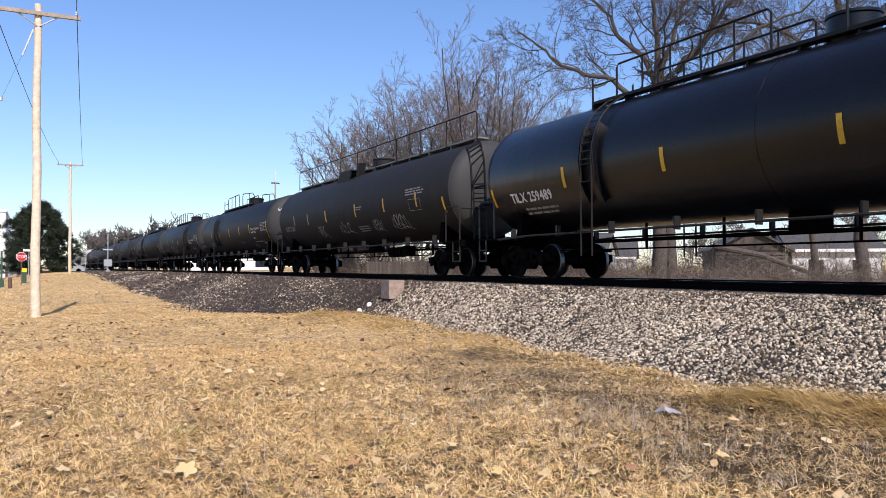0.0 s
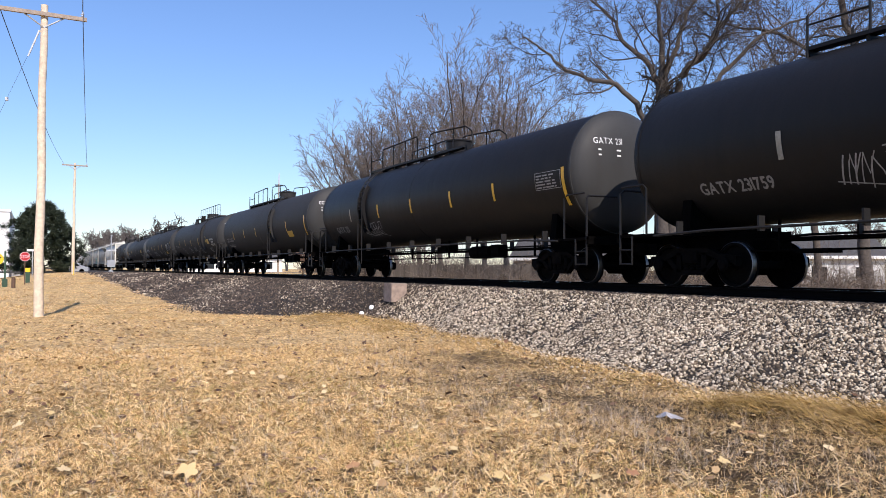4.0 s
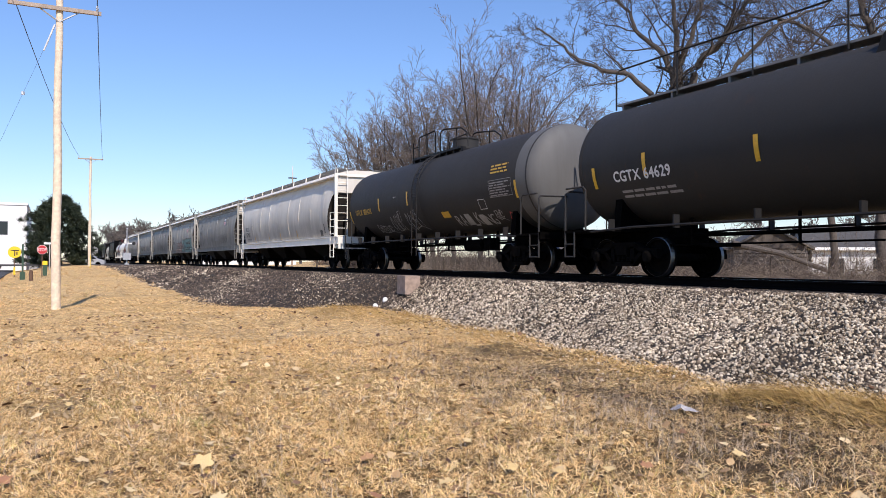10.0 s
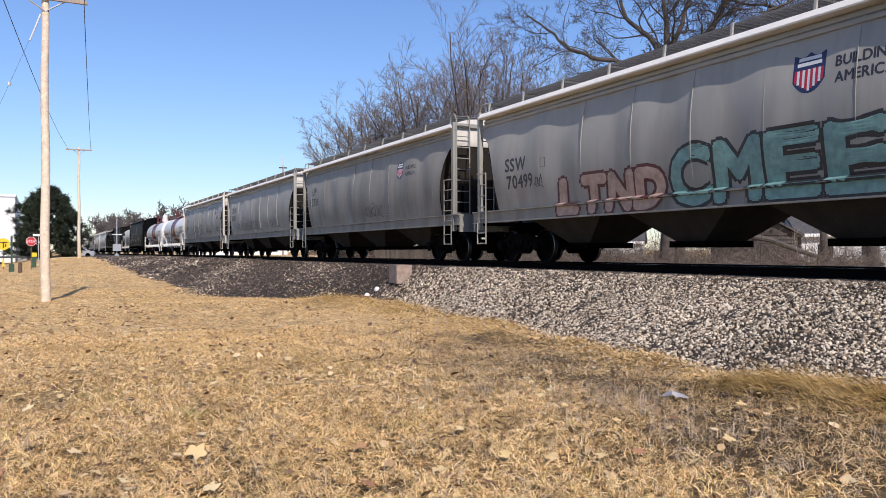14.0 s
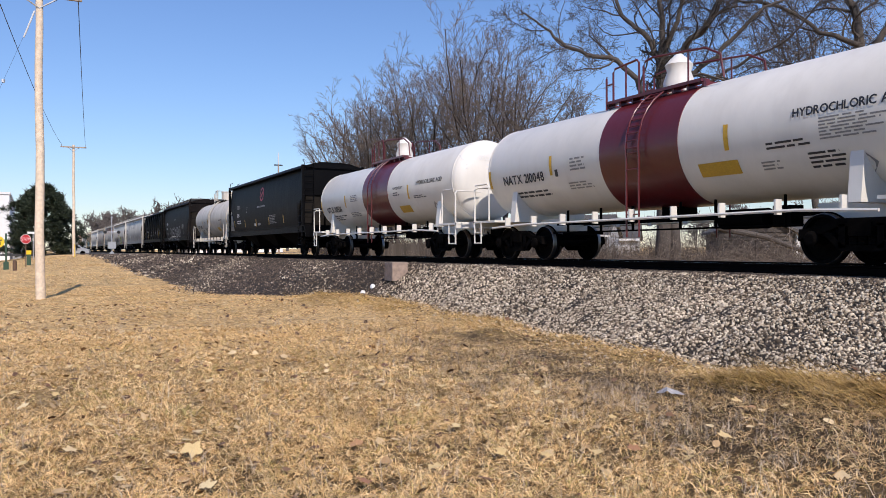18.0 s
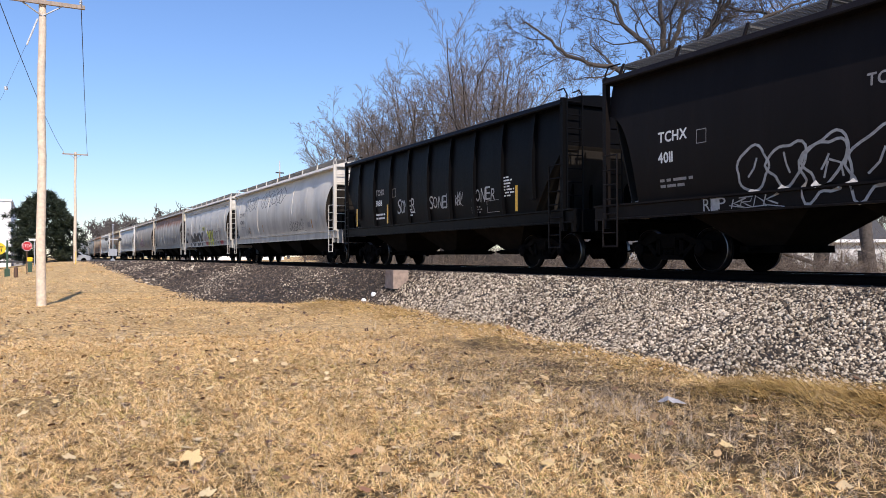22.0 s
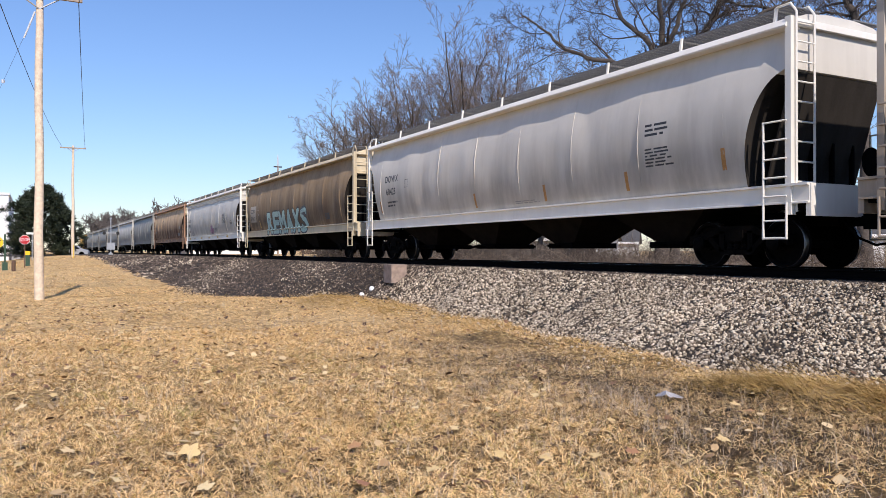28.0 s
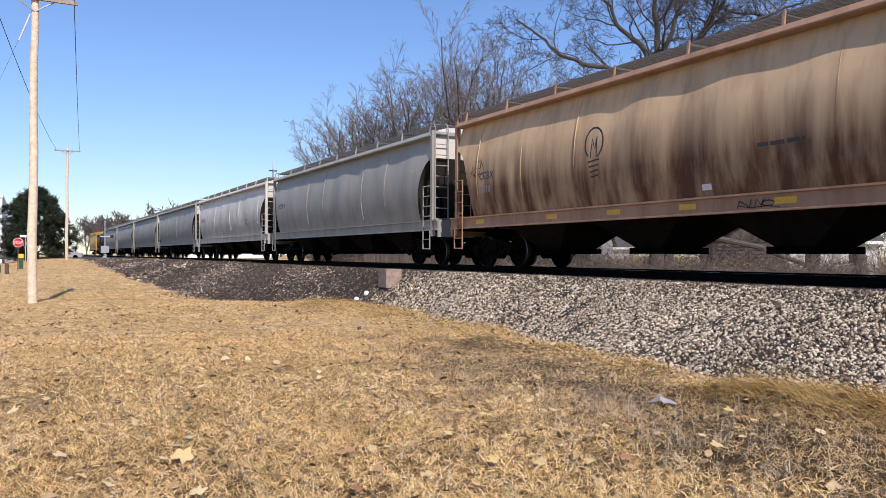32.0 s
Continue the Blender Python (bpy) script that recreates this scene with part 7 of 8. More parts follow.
    def node_dent(r, c):
        if (r, c) not in nodes:
            z = prof[r][1]
            nodes[(r, c)] = dent(-reach(z) + 2 * reach(z) * c / cols, z)
        return nodes[(r, c)]

    def lie(x, z):
        """The dent as the sheet's own facets have it."""
        if smooth_side or not prof[0][1] < z < prof[-1][1]:
            return 0.0
        u = (z - prof[0][1]) / (prof[-1][1] - prof[0][1]) * (len(prof) - 1)
        r = min(len(prof) - 2, int(u))
        out = 0.0
        for q, share in ((r, 1 - (u - r)), (r + 1, u - r)):
            e = reach(prof[q][1])
            v = min(max((x + e) / (2 * e) * cols, 0.0), cols - 1e-6)
            c = int(v)
            out += share * (node_dent(q, c) * (1 - (v - c)) + node_dent(q, c + 1) * (v - c))
        return out
    Decal.dent, Decal.extra = staticmethod(lie), 0.0
    return root, (lambda z, f=width: f(z)), h


# the word on the stop sign by the road
vs, fs, w = lettering("STOP", 0.21, 0.12, 0.78)
me = bpy.data.meshes.new("lettering")
me.from_pydata([(0.059, u - w / 2 + 0.01, 2.05 - 0.1 + v) for u, v in vs], [], fs)
me.materials.append(M["sign_white"])
part("lettering", me, stop_sign)

# ---- the train ----
SPEED = 17.1
# place of each car's rear end at the start, in metres up the track
REAR = [19.22, 40.2, 60.9, 81.6, 102.2, 123.0, 144.5, 165.4, 186.8, 203.2, 224.0, 242.4, 259.2, 276.5, 294.0, 312.6, 327.5, 342.5,
        360.0, 373.9, 390.0, 406.8, 427.45, 446.83, 466.41, 486.1, 506.8, 526.6, 547.5, 567.8, 587.8, 608.2, 628.8, 649.2, 669.6, 689.5, 708.0, 727.0]
TRAIN = []


def couple(i, made, is_tank):
    TRAIN.append((made[0], i, is_tank))
    return made


def length_of(i, tank, before_tank):
    e = 0.75 if tank else 0.85
    e0 = 0.75 if before_tank else 0.85
    return (REAR[i] + e) - ((REAR[i - 1] if i else REAR[0] - 20.8) + (e0 if i else e))


KIND = "TTTTTTTTTTHHHHHHTTHTHHHHHHHHHHHHHHHHTB"
DARK = "black pressurised tank car with white stencils and yellow tape, rolling"
GREY = "grey covered hopper car with roof walkway and end ladders"
TANKS = {
    0: dict(coat="black_gloss", top_x=0.93, rails=(-5.6, -4.7, -0.3, 1.25, 3.2), ladder_x=-4.4, label="glossy black tank car with white stencils and yellow tape"),
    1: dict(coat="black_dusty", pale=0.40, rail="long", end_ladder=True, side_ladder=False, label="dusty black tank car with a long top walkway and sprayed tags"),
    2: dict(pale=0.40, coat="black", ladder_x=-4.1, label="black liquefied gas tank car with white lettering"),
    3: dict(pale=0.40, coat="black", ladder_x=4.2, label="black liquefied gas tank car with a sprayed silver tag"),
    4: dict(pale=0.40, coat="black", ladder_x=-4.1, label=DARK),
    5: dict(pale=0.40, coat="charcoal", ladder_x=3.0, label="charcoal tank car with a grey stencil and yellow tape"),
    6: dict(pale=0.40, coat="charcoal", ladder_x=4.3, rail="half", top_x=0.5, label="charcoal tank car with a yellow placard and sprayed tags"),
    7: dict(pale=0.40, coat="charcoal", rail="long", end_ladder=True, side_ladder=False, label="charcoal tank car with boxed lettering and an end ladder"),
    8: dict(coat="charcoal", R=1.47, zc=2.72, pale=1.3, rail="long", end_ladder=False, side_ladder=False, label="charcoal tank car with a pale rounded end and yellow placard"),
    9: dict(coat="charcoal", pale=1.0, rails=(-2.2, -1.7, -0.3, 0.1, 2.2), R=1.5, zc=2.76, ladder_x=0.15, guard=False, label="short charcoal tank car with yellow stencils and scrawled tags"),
    16: dict(coat="white", R=1.31, zc=2.54, rail_z=0.95, band="maroon", trim="white", sill=True, housing="white", guard=False, tall=0.25, top_x=0.0, rails=(-1.75, -1.5, -0.6, -0.45, 1.9), label="glossy white acid tank car with a maroon middle band"),
    17: dict(coat="white", R=1.31, zc=2.54, rail_z=0.95, band="maroon", trim="white", sill=True, housing="white", guard=False, tall=0.25, top_x=0.0, rails=(-1.75, -1.5, -0.6, -0.45, 1.9), label="white acid tank car with a maroon band and black stencils"),
    19: dict(coat="white_dirty", R=1.38, zc=2.63, rail_z=0.98, trim="white_dirty", sill=True, guard=False, tall=0.25, top_x=0.0, rails=(-1.75, -1.5, -0.6, -0.45, 1.9), ladder_x=0.2, label="stained off-white acid tank car with a welded ladder"),
    36: dict(coat="black", label=DARK),
}
HOPPERS = {
    10: dict(coat="grey_white", trim="white_trim", ribs=9, label="pale grey covered hopper car with dented sides"),
    11: dict(chute_coat="chute_grey", sunlit_eave_coat="white_trim", shaded_sill_coat="grey_mid", coat="grey_mid", end_coat="grey_white", trim="grey", bays=3, bulge=0.14, steps=2, cut=3.7, label="grey grain hopper car with dark stencils and faint tags"),
    12: dict(chute_coat="chute_grey", sunlit_eave_coat="white_trim", shaded_sill_coat="grey_mid", coat="grey", end_coat="grey_white", trim="grey", bays=3, bulge=0.14, steps=2, cut=3.7, label="grey grain hopper car with large teal and salmon graffiti"),
    13: dict(chute_coat="chute_grey", sunlit_eave_coat="white_trim", shaded_sill_coat="grey_mid", coat="grey_mid", end_coat="grey_white", trim="grey_mid", bays=3, bulge=0.14, steps=2, cut=3.7, label="weathered grey grain hopper car with a small shield"),
    14: dict(chute_coat="chute_grey", sunlit_eave_coat="white_trim", shaded_sill_coat="grey_mid", coat="grey", end_coat="grey_white", trim="grey", bays=3, bulge=0.14, steps=2, cut=3.7, label="grey grain hopper car with black graffiti"),
    15: dict(chute_coat="chute_grey", sunlit_eave_coat="white_trim", shaded_sill_coat="grey_mid", coat="grey", end_coat="grey_white", trim="grey_white", bays=3, bulge=0.14, steps=2, cut=3.7, label="grey grain hopper car with a striped shield and a tag"),
    18: dict(coat="hopper_black", bays=3, bulge=0.03, base=1.52, eave=4.42, ribs=2, board=False, cut=2.9, label="black carbon hopper car with smooth sides and a red ring"),
    20: dict(coat="hopper_brown", bays=3, bulge=0.05, base=1.48, ribs=5, label="brown-black hopper car covered with sprayed tags"),
    21: dict(coat="hopper_black", bays=3, bulge=0.0, base=1.46, eave=4.25, ribs=9, ribbed=True, board=False, cut=3.1, slope=0.85, label="black ribbed hopper car with upright side posts"),
    22: dict(coat="grey_white", trim="grey_white", label="pale grey covered hopper car with outlined bubble graffiti"),
    23: dict(coat="grey_white", trim="grey_white", steps=3, label="pale grey covered hopper car with black and lime graffiti"),
    24: dict(coat="rusty", end_coat="cream_end", trim="grey", ribs=9, label="rusting grey covered hopper car with a cream end"),
    25: dict(coat="grey_cream", end_coat="grey_white", trim="grey_cream", label="cream-grey covered hopper car streaked with dirt"),
    26: dict(coat="grey_white", trim="white_trim", label="clean pale grey covered hopper car with white sills"),
    27: dict(coat="tan", end_coat="cream_end", trim="cream_end", label="dirty tan covered hopper car with mint graffiti letters"),
    28: dict(coat="grey_white", trim="white_trim", steps=3, label="pale grey covered hopper car with ridged eaves"),
    29: dict(coat="orange_brown", end_coat="cream_end", trim="rust_trim", label="orange-brown covered hopper car with a bulb drawing"),
    30: dict(coat="grey", end_coat="grey_white", trim="grey", label=GREY),
    31: dict(coat="grey_white", trim="grey_white", label="pale covered hopper car with dented sides"),
    37: dict(coat="yellow_car", label="yellow freight car at the far end of the train"),
}
M["white_trim"] = paint("white_trim_paint", (0.86, 0.82, 0.73), 0.45, (0.42, 0.36, 0.28), 0.2)
M["rust_trim"] = paint("rust_red_trim_paint", (0.40, 0.24, 0.15), 0.7, (0.14, 0.07, 0.04), 0.7, rust=0.5, rust_from=0.6)

# paint on the sides: kind, then place, size and paint
MARKS = {
    0: [("T", "TILX 259489", -7.93, 2.05, 0.25, "ink_white"), ("L", -7.5, 1.72, 1.9, 0.22, 2, "ink_grey"), ("S", -5.45, 2.26, "stripe"), ("S", -2.07, 2.29, "stripe"), ("S", 1.93, 2.29, "stripe"), ("S", -8.8, 2.0, "stripe"), ("S", 5.6, 2.28, "stripe"), ("S", 8.9, 2.1, "stripe")],
    1: [("T", "GATX 569", -8.2, 2.12, 0.24, "ink_grey"), ("S", -6.54, 2.35, "stripe_dull"), ("S", -4.45, 2.32, "stripe_dull"), ("S", -1.94, 2.31, "stripe"), ("S", 1.6, 2.34, "stripe"), ("S", 4.45, 2.36, "stripe"), ("S", 7.2, 2.36, "stripe"), ("S", 9.1, 2.05, "stripe"),
        ("G", -3.4, 1.7, 0.9, 0.55, 3, "spray_silver"), ("G", -0.6, 1.75, 1.4, 0.5, 4, "spray_silver"), ("G", 2.9, 1.7, 0.9, 0.45, 5, "spray_silver"), ("G", 4.7, 1.68, 1.5, 0.6, 6, "spray_silver"), ("L", 1.7, 2.6, 0.7, 0.16, 2, "ink_grey"), ("L", 1.4, 1.75, 1.2, 0.25, 3, "ink_grey"), ("F", 6.6, 2.25, 0.9, 0.4, "ink_grey"), ("L", 6.4, 2.8, 1.9, 0.26, 3, "ink_grey")],
    2: [("T", "GATX 231800", -7.59, 1.85, 0.24, "ink_grey"), ("S", -5.69, 2.33, "stripe_dull"), ("S", -3.06, 2.28, "stripe"), ("S", -0.1, 2.32, "stripe"), ("S", 2.67, 2.35, "stripe"), ("S", 5.23, 2.38, "stripe"), ("S2", 9.04, 1.96, "stripe"), ("T", "LIQUEFIED PETROLEUM GAS", 5.59, 2.52, 0.115, "ink_white"), ("T", "NON-ODORIZED", 5.59, 2.34, 0.105, "ink_white"), ("T", "FRA-AID", 5.72, 2.0, 0.1, "ink_white"),
        ("F", 7.8, 2.39, 1.12, 0.46, "ink_white"), ("L", 7.84, 2.42, 1.05, 0.40, 5, "ink_grey"), ("L", 5.75, 1.80, 2.0, 0.12, 1, "ink_grey"), ("P", 7.57, 1.74, 0.34, "placard"), ("L", 4.8, 1.52, 0.9, 0.2, 3, "ink_grey"), ("L", 2.4, 1.85, 0.7, 0.07, 1, "ink_grey")],
    3: [("T", "GATX 231759", -7.3, 1.85, 0.22, "ink_grey"), ("S", -5.28, 2.30, "stripe_dull"), ("S", -2.38, 2.36, "stripe_dull"), ("S", 0.22, 2.29, "stripe"), ("S", 3.31, 2.3, "stripe"), ("S", 5.56, 2.33, "stripe"), ("S2", 9.25, 1.93, "stripe"), ("G", -4.3, 1.65, 3.9, 0.7, 11, "spray_silver"), ("G", 4.6, 1.55, 1.0, 0.35, 12, "spray_silver"), ("G", 6.3, 1.55, 1.3, 0.45, 13, "spray_silver"),
        ("T", "LIQUEFIED PETROLEUM GAS", 5.76, 2.47, 0.115, "ink_white"), ("T", "NON-ODORIZED", 5.76, 2.29, 0.105, "ink_white"), ("T", "FRA-AID", 5.85, 2.0, 0.1, "ink_grey"), ("F", 7.94, 2.45, 1.15, 0.42, "ink_white"), ("L", 8.0, 2.48, 1.05, 0.36, 5, "ink_grey"), ("P", 7.79, 1.7, 0.32, "placard"), ("L", 6.0, 1.84, 2.2, 0.1, 1, "ink_grey")],
    4: [("T", "GATX 231", -7.5, 1.9, 0.24, "ink_grey"), ("S", -5.5, 2.3, "stripe_dull"), ("S", -2.6, 2.3, "stripe"), ("S", 0.3, 2.3, "stripe"), ("S", 3.2, 2.3, "stripe"), ("S", 5.8, 2.3, "stripe"), ("S2", 9.1, 1.95, "stripe"), ("G", -4.5, 1.65, 2.0, 0.5, 17, "spray_silver"), ("F", 7.9, 2.4, 1.1, 0.45, "ink_grey"), ("L", 7.95, 2.44, 1.0, 0.38, 5, "ink_grey")],
    5: [("T", "CGTX 64824", -8.25, 2.12, 0.24, "ink_grey"), ("S", -6.11, 2.24, "stripe"), ("S", -3.26, 2.25, "stripe"), ("S", -0.41, 2.25, "stripe"), ("S", 2.77, 2.3, "stripe"), ("S", 5.9, 2.3, "stripe"), ("S2", 9.0, 2.0, "stripe"), ("B", 5.9, 2.0, 0.9, 0.3, "ink_yellow"), ("L", -8.1, 1.8, 1.6, 0.18, 2, "ink_grey")],
    6: [("T", "CGTX 64384", -8.37, 2.19, 0.2, "ink_grey"), ("S", -6.35, 2.24, "stripe"), ("S", -3.48, 2.28, "stripe"), ("S", -0.72, 2.24, "stripe"), ("S", 2.5, 2.27, "stripe"), ("S", 5.58, 2.3, "stripe"), ("B", 5.9, 2.2, 0.72, 0.36, "ink_yellow"), ("T", "NON ODORIZED", 7.0, 2.45, 0.13, "ink_white"), ("T", "LIQUEFIED", 7.4, 2.25, 0.13, "ink_white"), ("T", "PETROLEUM GAS", 7.2, 2.05, 0.13, "ink_white"),
        ("G", -5.2, 1.6, 1.0, 0.55, 21, "spray_silver"), ("G", -2.3, 1.65, 0.9, 0.4, 22, "spray_silver"), ("G", -0.4, 1.76, 1.4, 0.4, 23, "spray_silver"), ("G", 2.0, 1.55, 1.45, 0.6, 24, "spray_silver"), ("L", 6.0, 1.6, 0.9, 0.35, 4, "ink_grey")],
    7: [("T", "GATX 2139", -8.1, 2.2, 0.27, "ink_white"), ("L", -8.1, 1.86, 2.1, 0.22, 2, "ink_grey"), ("G", -7.4, 1.5, 1.0, 0.35, 34, "spray_silver"), ("S", -6.6, 2.3, "stripe_dull"), ("S", -3.91, 2.25, "stripe"), ("S", -1.82, 2.29, "stripe"), ("S", 1.37, 2.27, "stripe"), ("S", 3.79, 2.28, "stripe"), ("S", 6.32, 2.3, "stripe"), ("S2", 9.31, 2.0, "stripe"), ("F", 6.5, 2.1, 1.2, 0.62, "ink_white"), ("T", "NON ODORIZED", 6.55, 2.55, 0.1, "ink_white"), ("T", "LIQUEFIED", 6.55, 2.42, 0.1, "ink_white"), ("T", "PETROLEUM", 6.55, 2.28, 0.1, "ink_white"), ("T", "GAS", 6.55, 2.14, 0.1, "ink_white"),
        ("T", "SR 13450", 7.95, 2.66, 0.12, "ink_white"), ("L", 8.0, 2.1, 1.1, 0.5, 6, "ink_grey"), ("B", 5.6, 1.78, 0.8, 0.24, "ink_yellow"), ("G", -3.0, 1.62, 3.0, 0.5, 31, "spray_silver"), ("G", 3.5, 1.6, 2.0, 0.55, 32, "spray_silver"), ("G", 6.5, 1.55, 1.0, 0.4, 33, "spray_silver"), ("P", 8.5, 1.72, 0.34, "placard"), ("F", -3.7, 2.15, 1.5, 0.5, "black_dusty"), ("F", 1.9, 2.15, 1.7, 0.6, "black_dusty"), ("L", 1.9, 1.9, 0.9, 0.25, 3, "ink_grey")],
    8: [("T", "CGTX 64629", -8.04, 2.2, 0.24, "ink_white"), ("L", -7.9, 1.83, 2.0, 0.22, 2, "ink_grey"), ("S", -6.98, 2.26, "stripe"), ("S", -3.94, 2.22, "stripe"), ("S", 1.07, 2.23, "stripe_dull"), ("S", 4.06, 2.2, "stripe_dull"), ("B", 5.9, 2.2, 0.85, 0.36, "ink_yellow"), ("L", 5.6, 1.85, 1.3, 0.26, 3, "ink_grey"), ("S2", 9.04, 2.0, "stripe"), ("L", -0.9, 1.95, 0.9, 0.25, 3, "ink_grey"), ("L", 7.2, 2.3, 0.8, 0.16, 1, "ink_grey"), ("S", -8.75, 2.1, "stripe")],
    9: [("T", "UTLX 302475", -6.07, 2.29, 0.22, "ink_yellow"), ("S", -3.46, 2.34, "stripe"), ("S", -0.72, 2.4, "stripe"), ("S", -6.75, 2.0, "stripe"), ("S", 6.66, 2.15, "stripe"), ("B", 1.7, 1.82, 0.55, 0.2, "ink_yellow"), ("G", -4.4, 1.5, 1.6, 0.35, 41, "spray_silver"), ("G", -2.8, 1.5, 1.2, 0.75, 42, "spray_silver"), ("G", -1.3, 1.5, 1.3, 0.75, 43, "spray_silver"), ("W", "RAILKING", 2.45, 1.52, 2.5, 0.36, "spray_silver"), ("G", 5.0, 1.6, 0.5, 0.35, 44, "spray_silver"), ("F", 5.2, 2.25, 1.25, 0.5, "ink_grey"), ("L", 5.25, 2.28, 1.15, 0.44, 6, "ink_grey"), ("L", 5.3, 2.95, 1.0, 0.3, 3, "ink_yellow"), ("F", 4.4, 1.95, 0.4, 0.3, "ink_white"), ("P", 5.9, 1.62, 0.4, "placard"), ("L", -2.0, 2.75, 0.4, 0.1, 1, "ink_grey")],
    10: [("T", "MLLX", -8.18, 2.29, 0.26, "ink_black"), ("T", "10780", -8.1, 1.92, 0.26, "ink_black"), ("F", -6.5, 2.25, 0.3, 0.32, "ink_black"), ("S3", -5.88, 1.52, "stripe"), ("S3", -2.39, 1.55, "stripe"), ("S3", 0.21, 1.55, "stripe"), ("S3", 3.5, 1.55, "stripe"), ("L", -8.0, 1.65, 1.0, 0.16, 2, "ink_black"), ("B", 7.4, 1.56, 0.4, 0.3, "ink_black"), ("S3", 8.2, 1.7, "ink_black")],
    11: [("T", "UP", -6.6, 3.1, 0.41, "ink_black"), ("T", "98565", -6.99, 2.56, 0.36, "ink_black"), ("F", -5.0, 2.75, 0.25, 0.28, "ink_black"), ("G", -1.95, 1.9, 1.2, 0.4, 51, "spray_black"), ("L", -4.8, 1.8, 1.7, 0.6, 8, "ink_grey"), ("L", -0.2, 1.95, 1.9, 0.45, 5, "ink_grey"), ("G", 1.8, 1.7, 3.0, 0.75, 52, "spray_black"), ("H", 3.4, 2.95, 0.55), ("T", "BUILDING", 4.1, 3.25, 0.14, "ink_black"), ("T", "AMERICA", 4.1, 3.02, 0.14, "ink_black"), ("G", -7.5, 1.6, 0.8, 0.5, 53, "spray_black"), ("G", -5.8, 1.55, 0.5, 0.5, 54, "spray_black")],
    12: [("T", "SSW", -6.29, 2.53, 0.36, "ink_black"), ("T", "70499", -6.23, 2.05, 0.36, "ink_black"), ("F", -4.6, 2.5, 0.2, 0.25, "ink_black"), ("O", "LTND", -3.95, -0.15, 1.28, 2.1, "spray_maroon", "spray_salmon", 0.1), ("O", "CMEEB", 0.0, 6.0, 1.30, 2.42, "spray_black", "spray_teal", 0.0), ("H", 2.98, 3.0, 0.62), ("T", "BUILDING", 3.8, 3.35, 0.18, "ink_black"), ("T", "AMERICA", 3.8, 3.08, 0.18, "ink_black"), ("G", -4.9, 2.0, 0.4, 0.35, 61, "spray_black")],
    13: [("T", "UP", -6.6, 3.0, 0.34, "ink_black"), ("T", "83739", -6.9, 2.5, 0.34, "ink_black"), ("H", 3.2, 2.95, 0.55), ("T", "BUILDING", 4.0, 3.25, 0.14, "ink_black"), ("T", "AMERICA", 4.0, 3.02, 0.14, "ink_black"), ("L", 2.0, 1.7, 1.0, 0.3, 3, "ink_grey"), ("G", 0.0, 1.7, 1.8, 0.5, 62, "spray_black")],
    14: [("T", "CNW", -6.8, 2.9, 0.41, "ink_black"), ("T", "180109", -6.9, 2.4, 0.36, "ink_black"), ("G", -5.0, 1.6, 6.2, 0.75, 63, "spray_black"), ("G", 2.2, 1.7, 3.0, 0.6, 64, "spray_black")],
    15: [("T", "UP", -7.0, 2.75, 0.41, "ink_black"), ("T", "98540", -7.11, 2.24, 0.36, "ink_black"), ("F", -5.4, 2.75, 0.22, 0.25, "ink_black"), ("V", "MOKAS", -3.8, 1.62, 3.8, 0.85, "spray_green"), ("W", "NOKOS", 1.75, 1.88, 0.95, 0.26, "spray_black"), ("T", "CH-119-013", 3.1, 1.82, 0.12, "ink_black"), ("S3", 4.37, 1.72, "stripe"), ("S3", 1.35, 1.75, "stripe"), ("S3", -5.5, 1.75, "stripe_dull"), ("H", 5.19, 2.75, 0.68), ("L", 5.6, 1.9, 0.8, 0.3, 3, "ink_black"), ("G", -6.3, 1.55, 0.6, 0.5, 67, "spray_black")],
    16: [("T", "NATX 210048", -5.49, 2.1, 0.24, "ink_black"), ("L", -5.1, 1.72, 1.7, 0.2, 2, "ink_black"), ("T", "HYDROCHLORIC ACID", 4.0, 2.6, 0.15, "ink_black"), ("S", 2.51, 2.19, "stripe"), ("S", -3.21, 2.2, "stripe"), ("S", -6.2, 2.05, "stripe"), ("S", -0.9, 2.25, "stripe"), ("B", 1.7, 1.74, 1.0, 0.26, "ink_yellow"), ("P", 5.2, 1.7, 0.36, "ink_grey"), ("L", 4.5, 2.15, 1.2, 0.4, 7, "ink_grey"), ("L", -2.4, 2.25, 0.6, 0.35, 4, "ink_grey"), ("L", -2.6, 1.8, 1.0, 0.2, 3, "ink_grey"), ("L", 3.4, 2.1, 1.0, 0.16, 2, "ink_black"), ("L", 4.2, 1.7, 0.9, 0.3, 4, "ink_black"), ("B", -3.05, 2.15, 0.12, 0.18, "ink_black"), ("L", 3.2, 1.75, 0.5, 0.18, 3, "ink_grey")],
    17: [("T", "UTLX 130506", -5.43, 1.95, 0.24, "ink_black"), ("L", -5.2, 1.6, 1.8, 0.24, 3, "ink_black"), ("S", -6.1, 2.0, "stripe"), ("S", -3.03, 2.1, "stripe"), ("S", 3.3, 2.1, "stripe"), ("S", -0.9, 2.2, "stripe"), ("B", 2.25, 1.65, 0.9, 0.24, "ink_yellow"), ("T", "WATER CAPY", 2.0, 2.5, 0.1, "ink_black"), ("L", 2.0, 2.28, 0.7, 0.16, 2, "ink_black"), ("T", "HYDROCHLORIC ACID", 4.0, 2.55, 0.14, "ink_black"), ("L", -2.4, 2.3, 0.8, 0.3, 4, "ink_grey"), ("L", -2.8, 1.7, 1.2, 0.2, 3, "ink_grey"), ("L", 3.7, 2.1, 1.0, 0.12, 2, "ink_black"), ("P", 5.1, 1.75, 0.34, "ink_grey")],
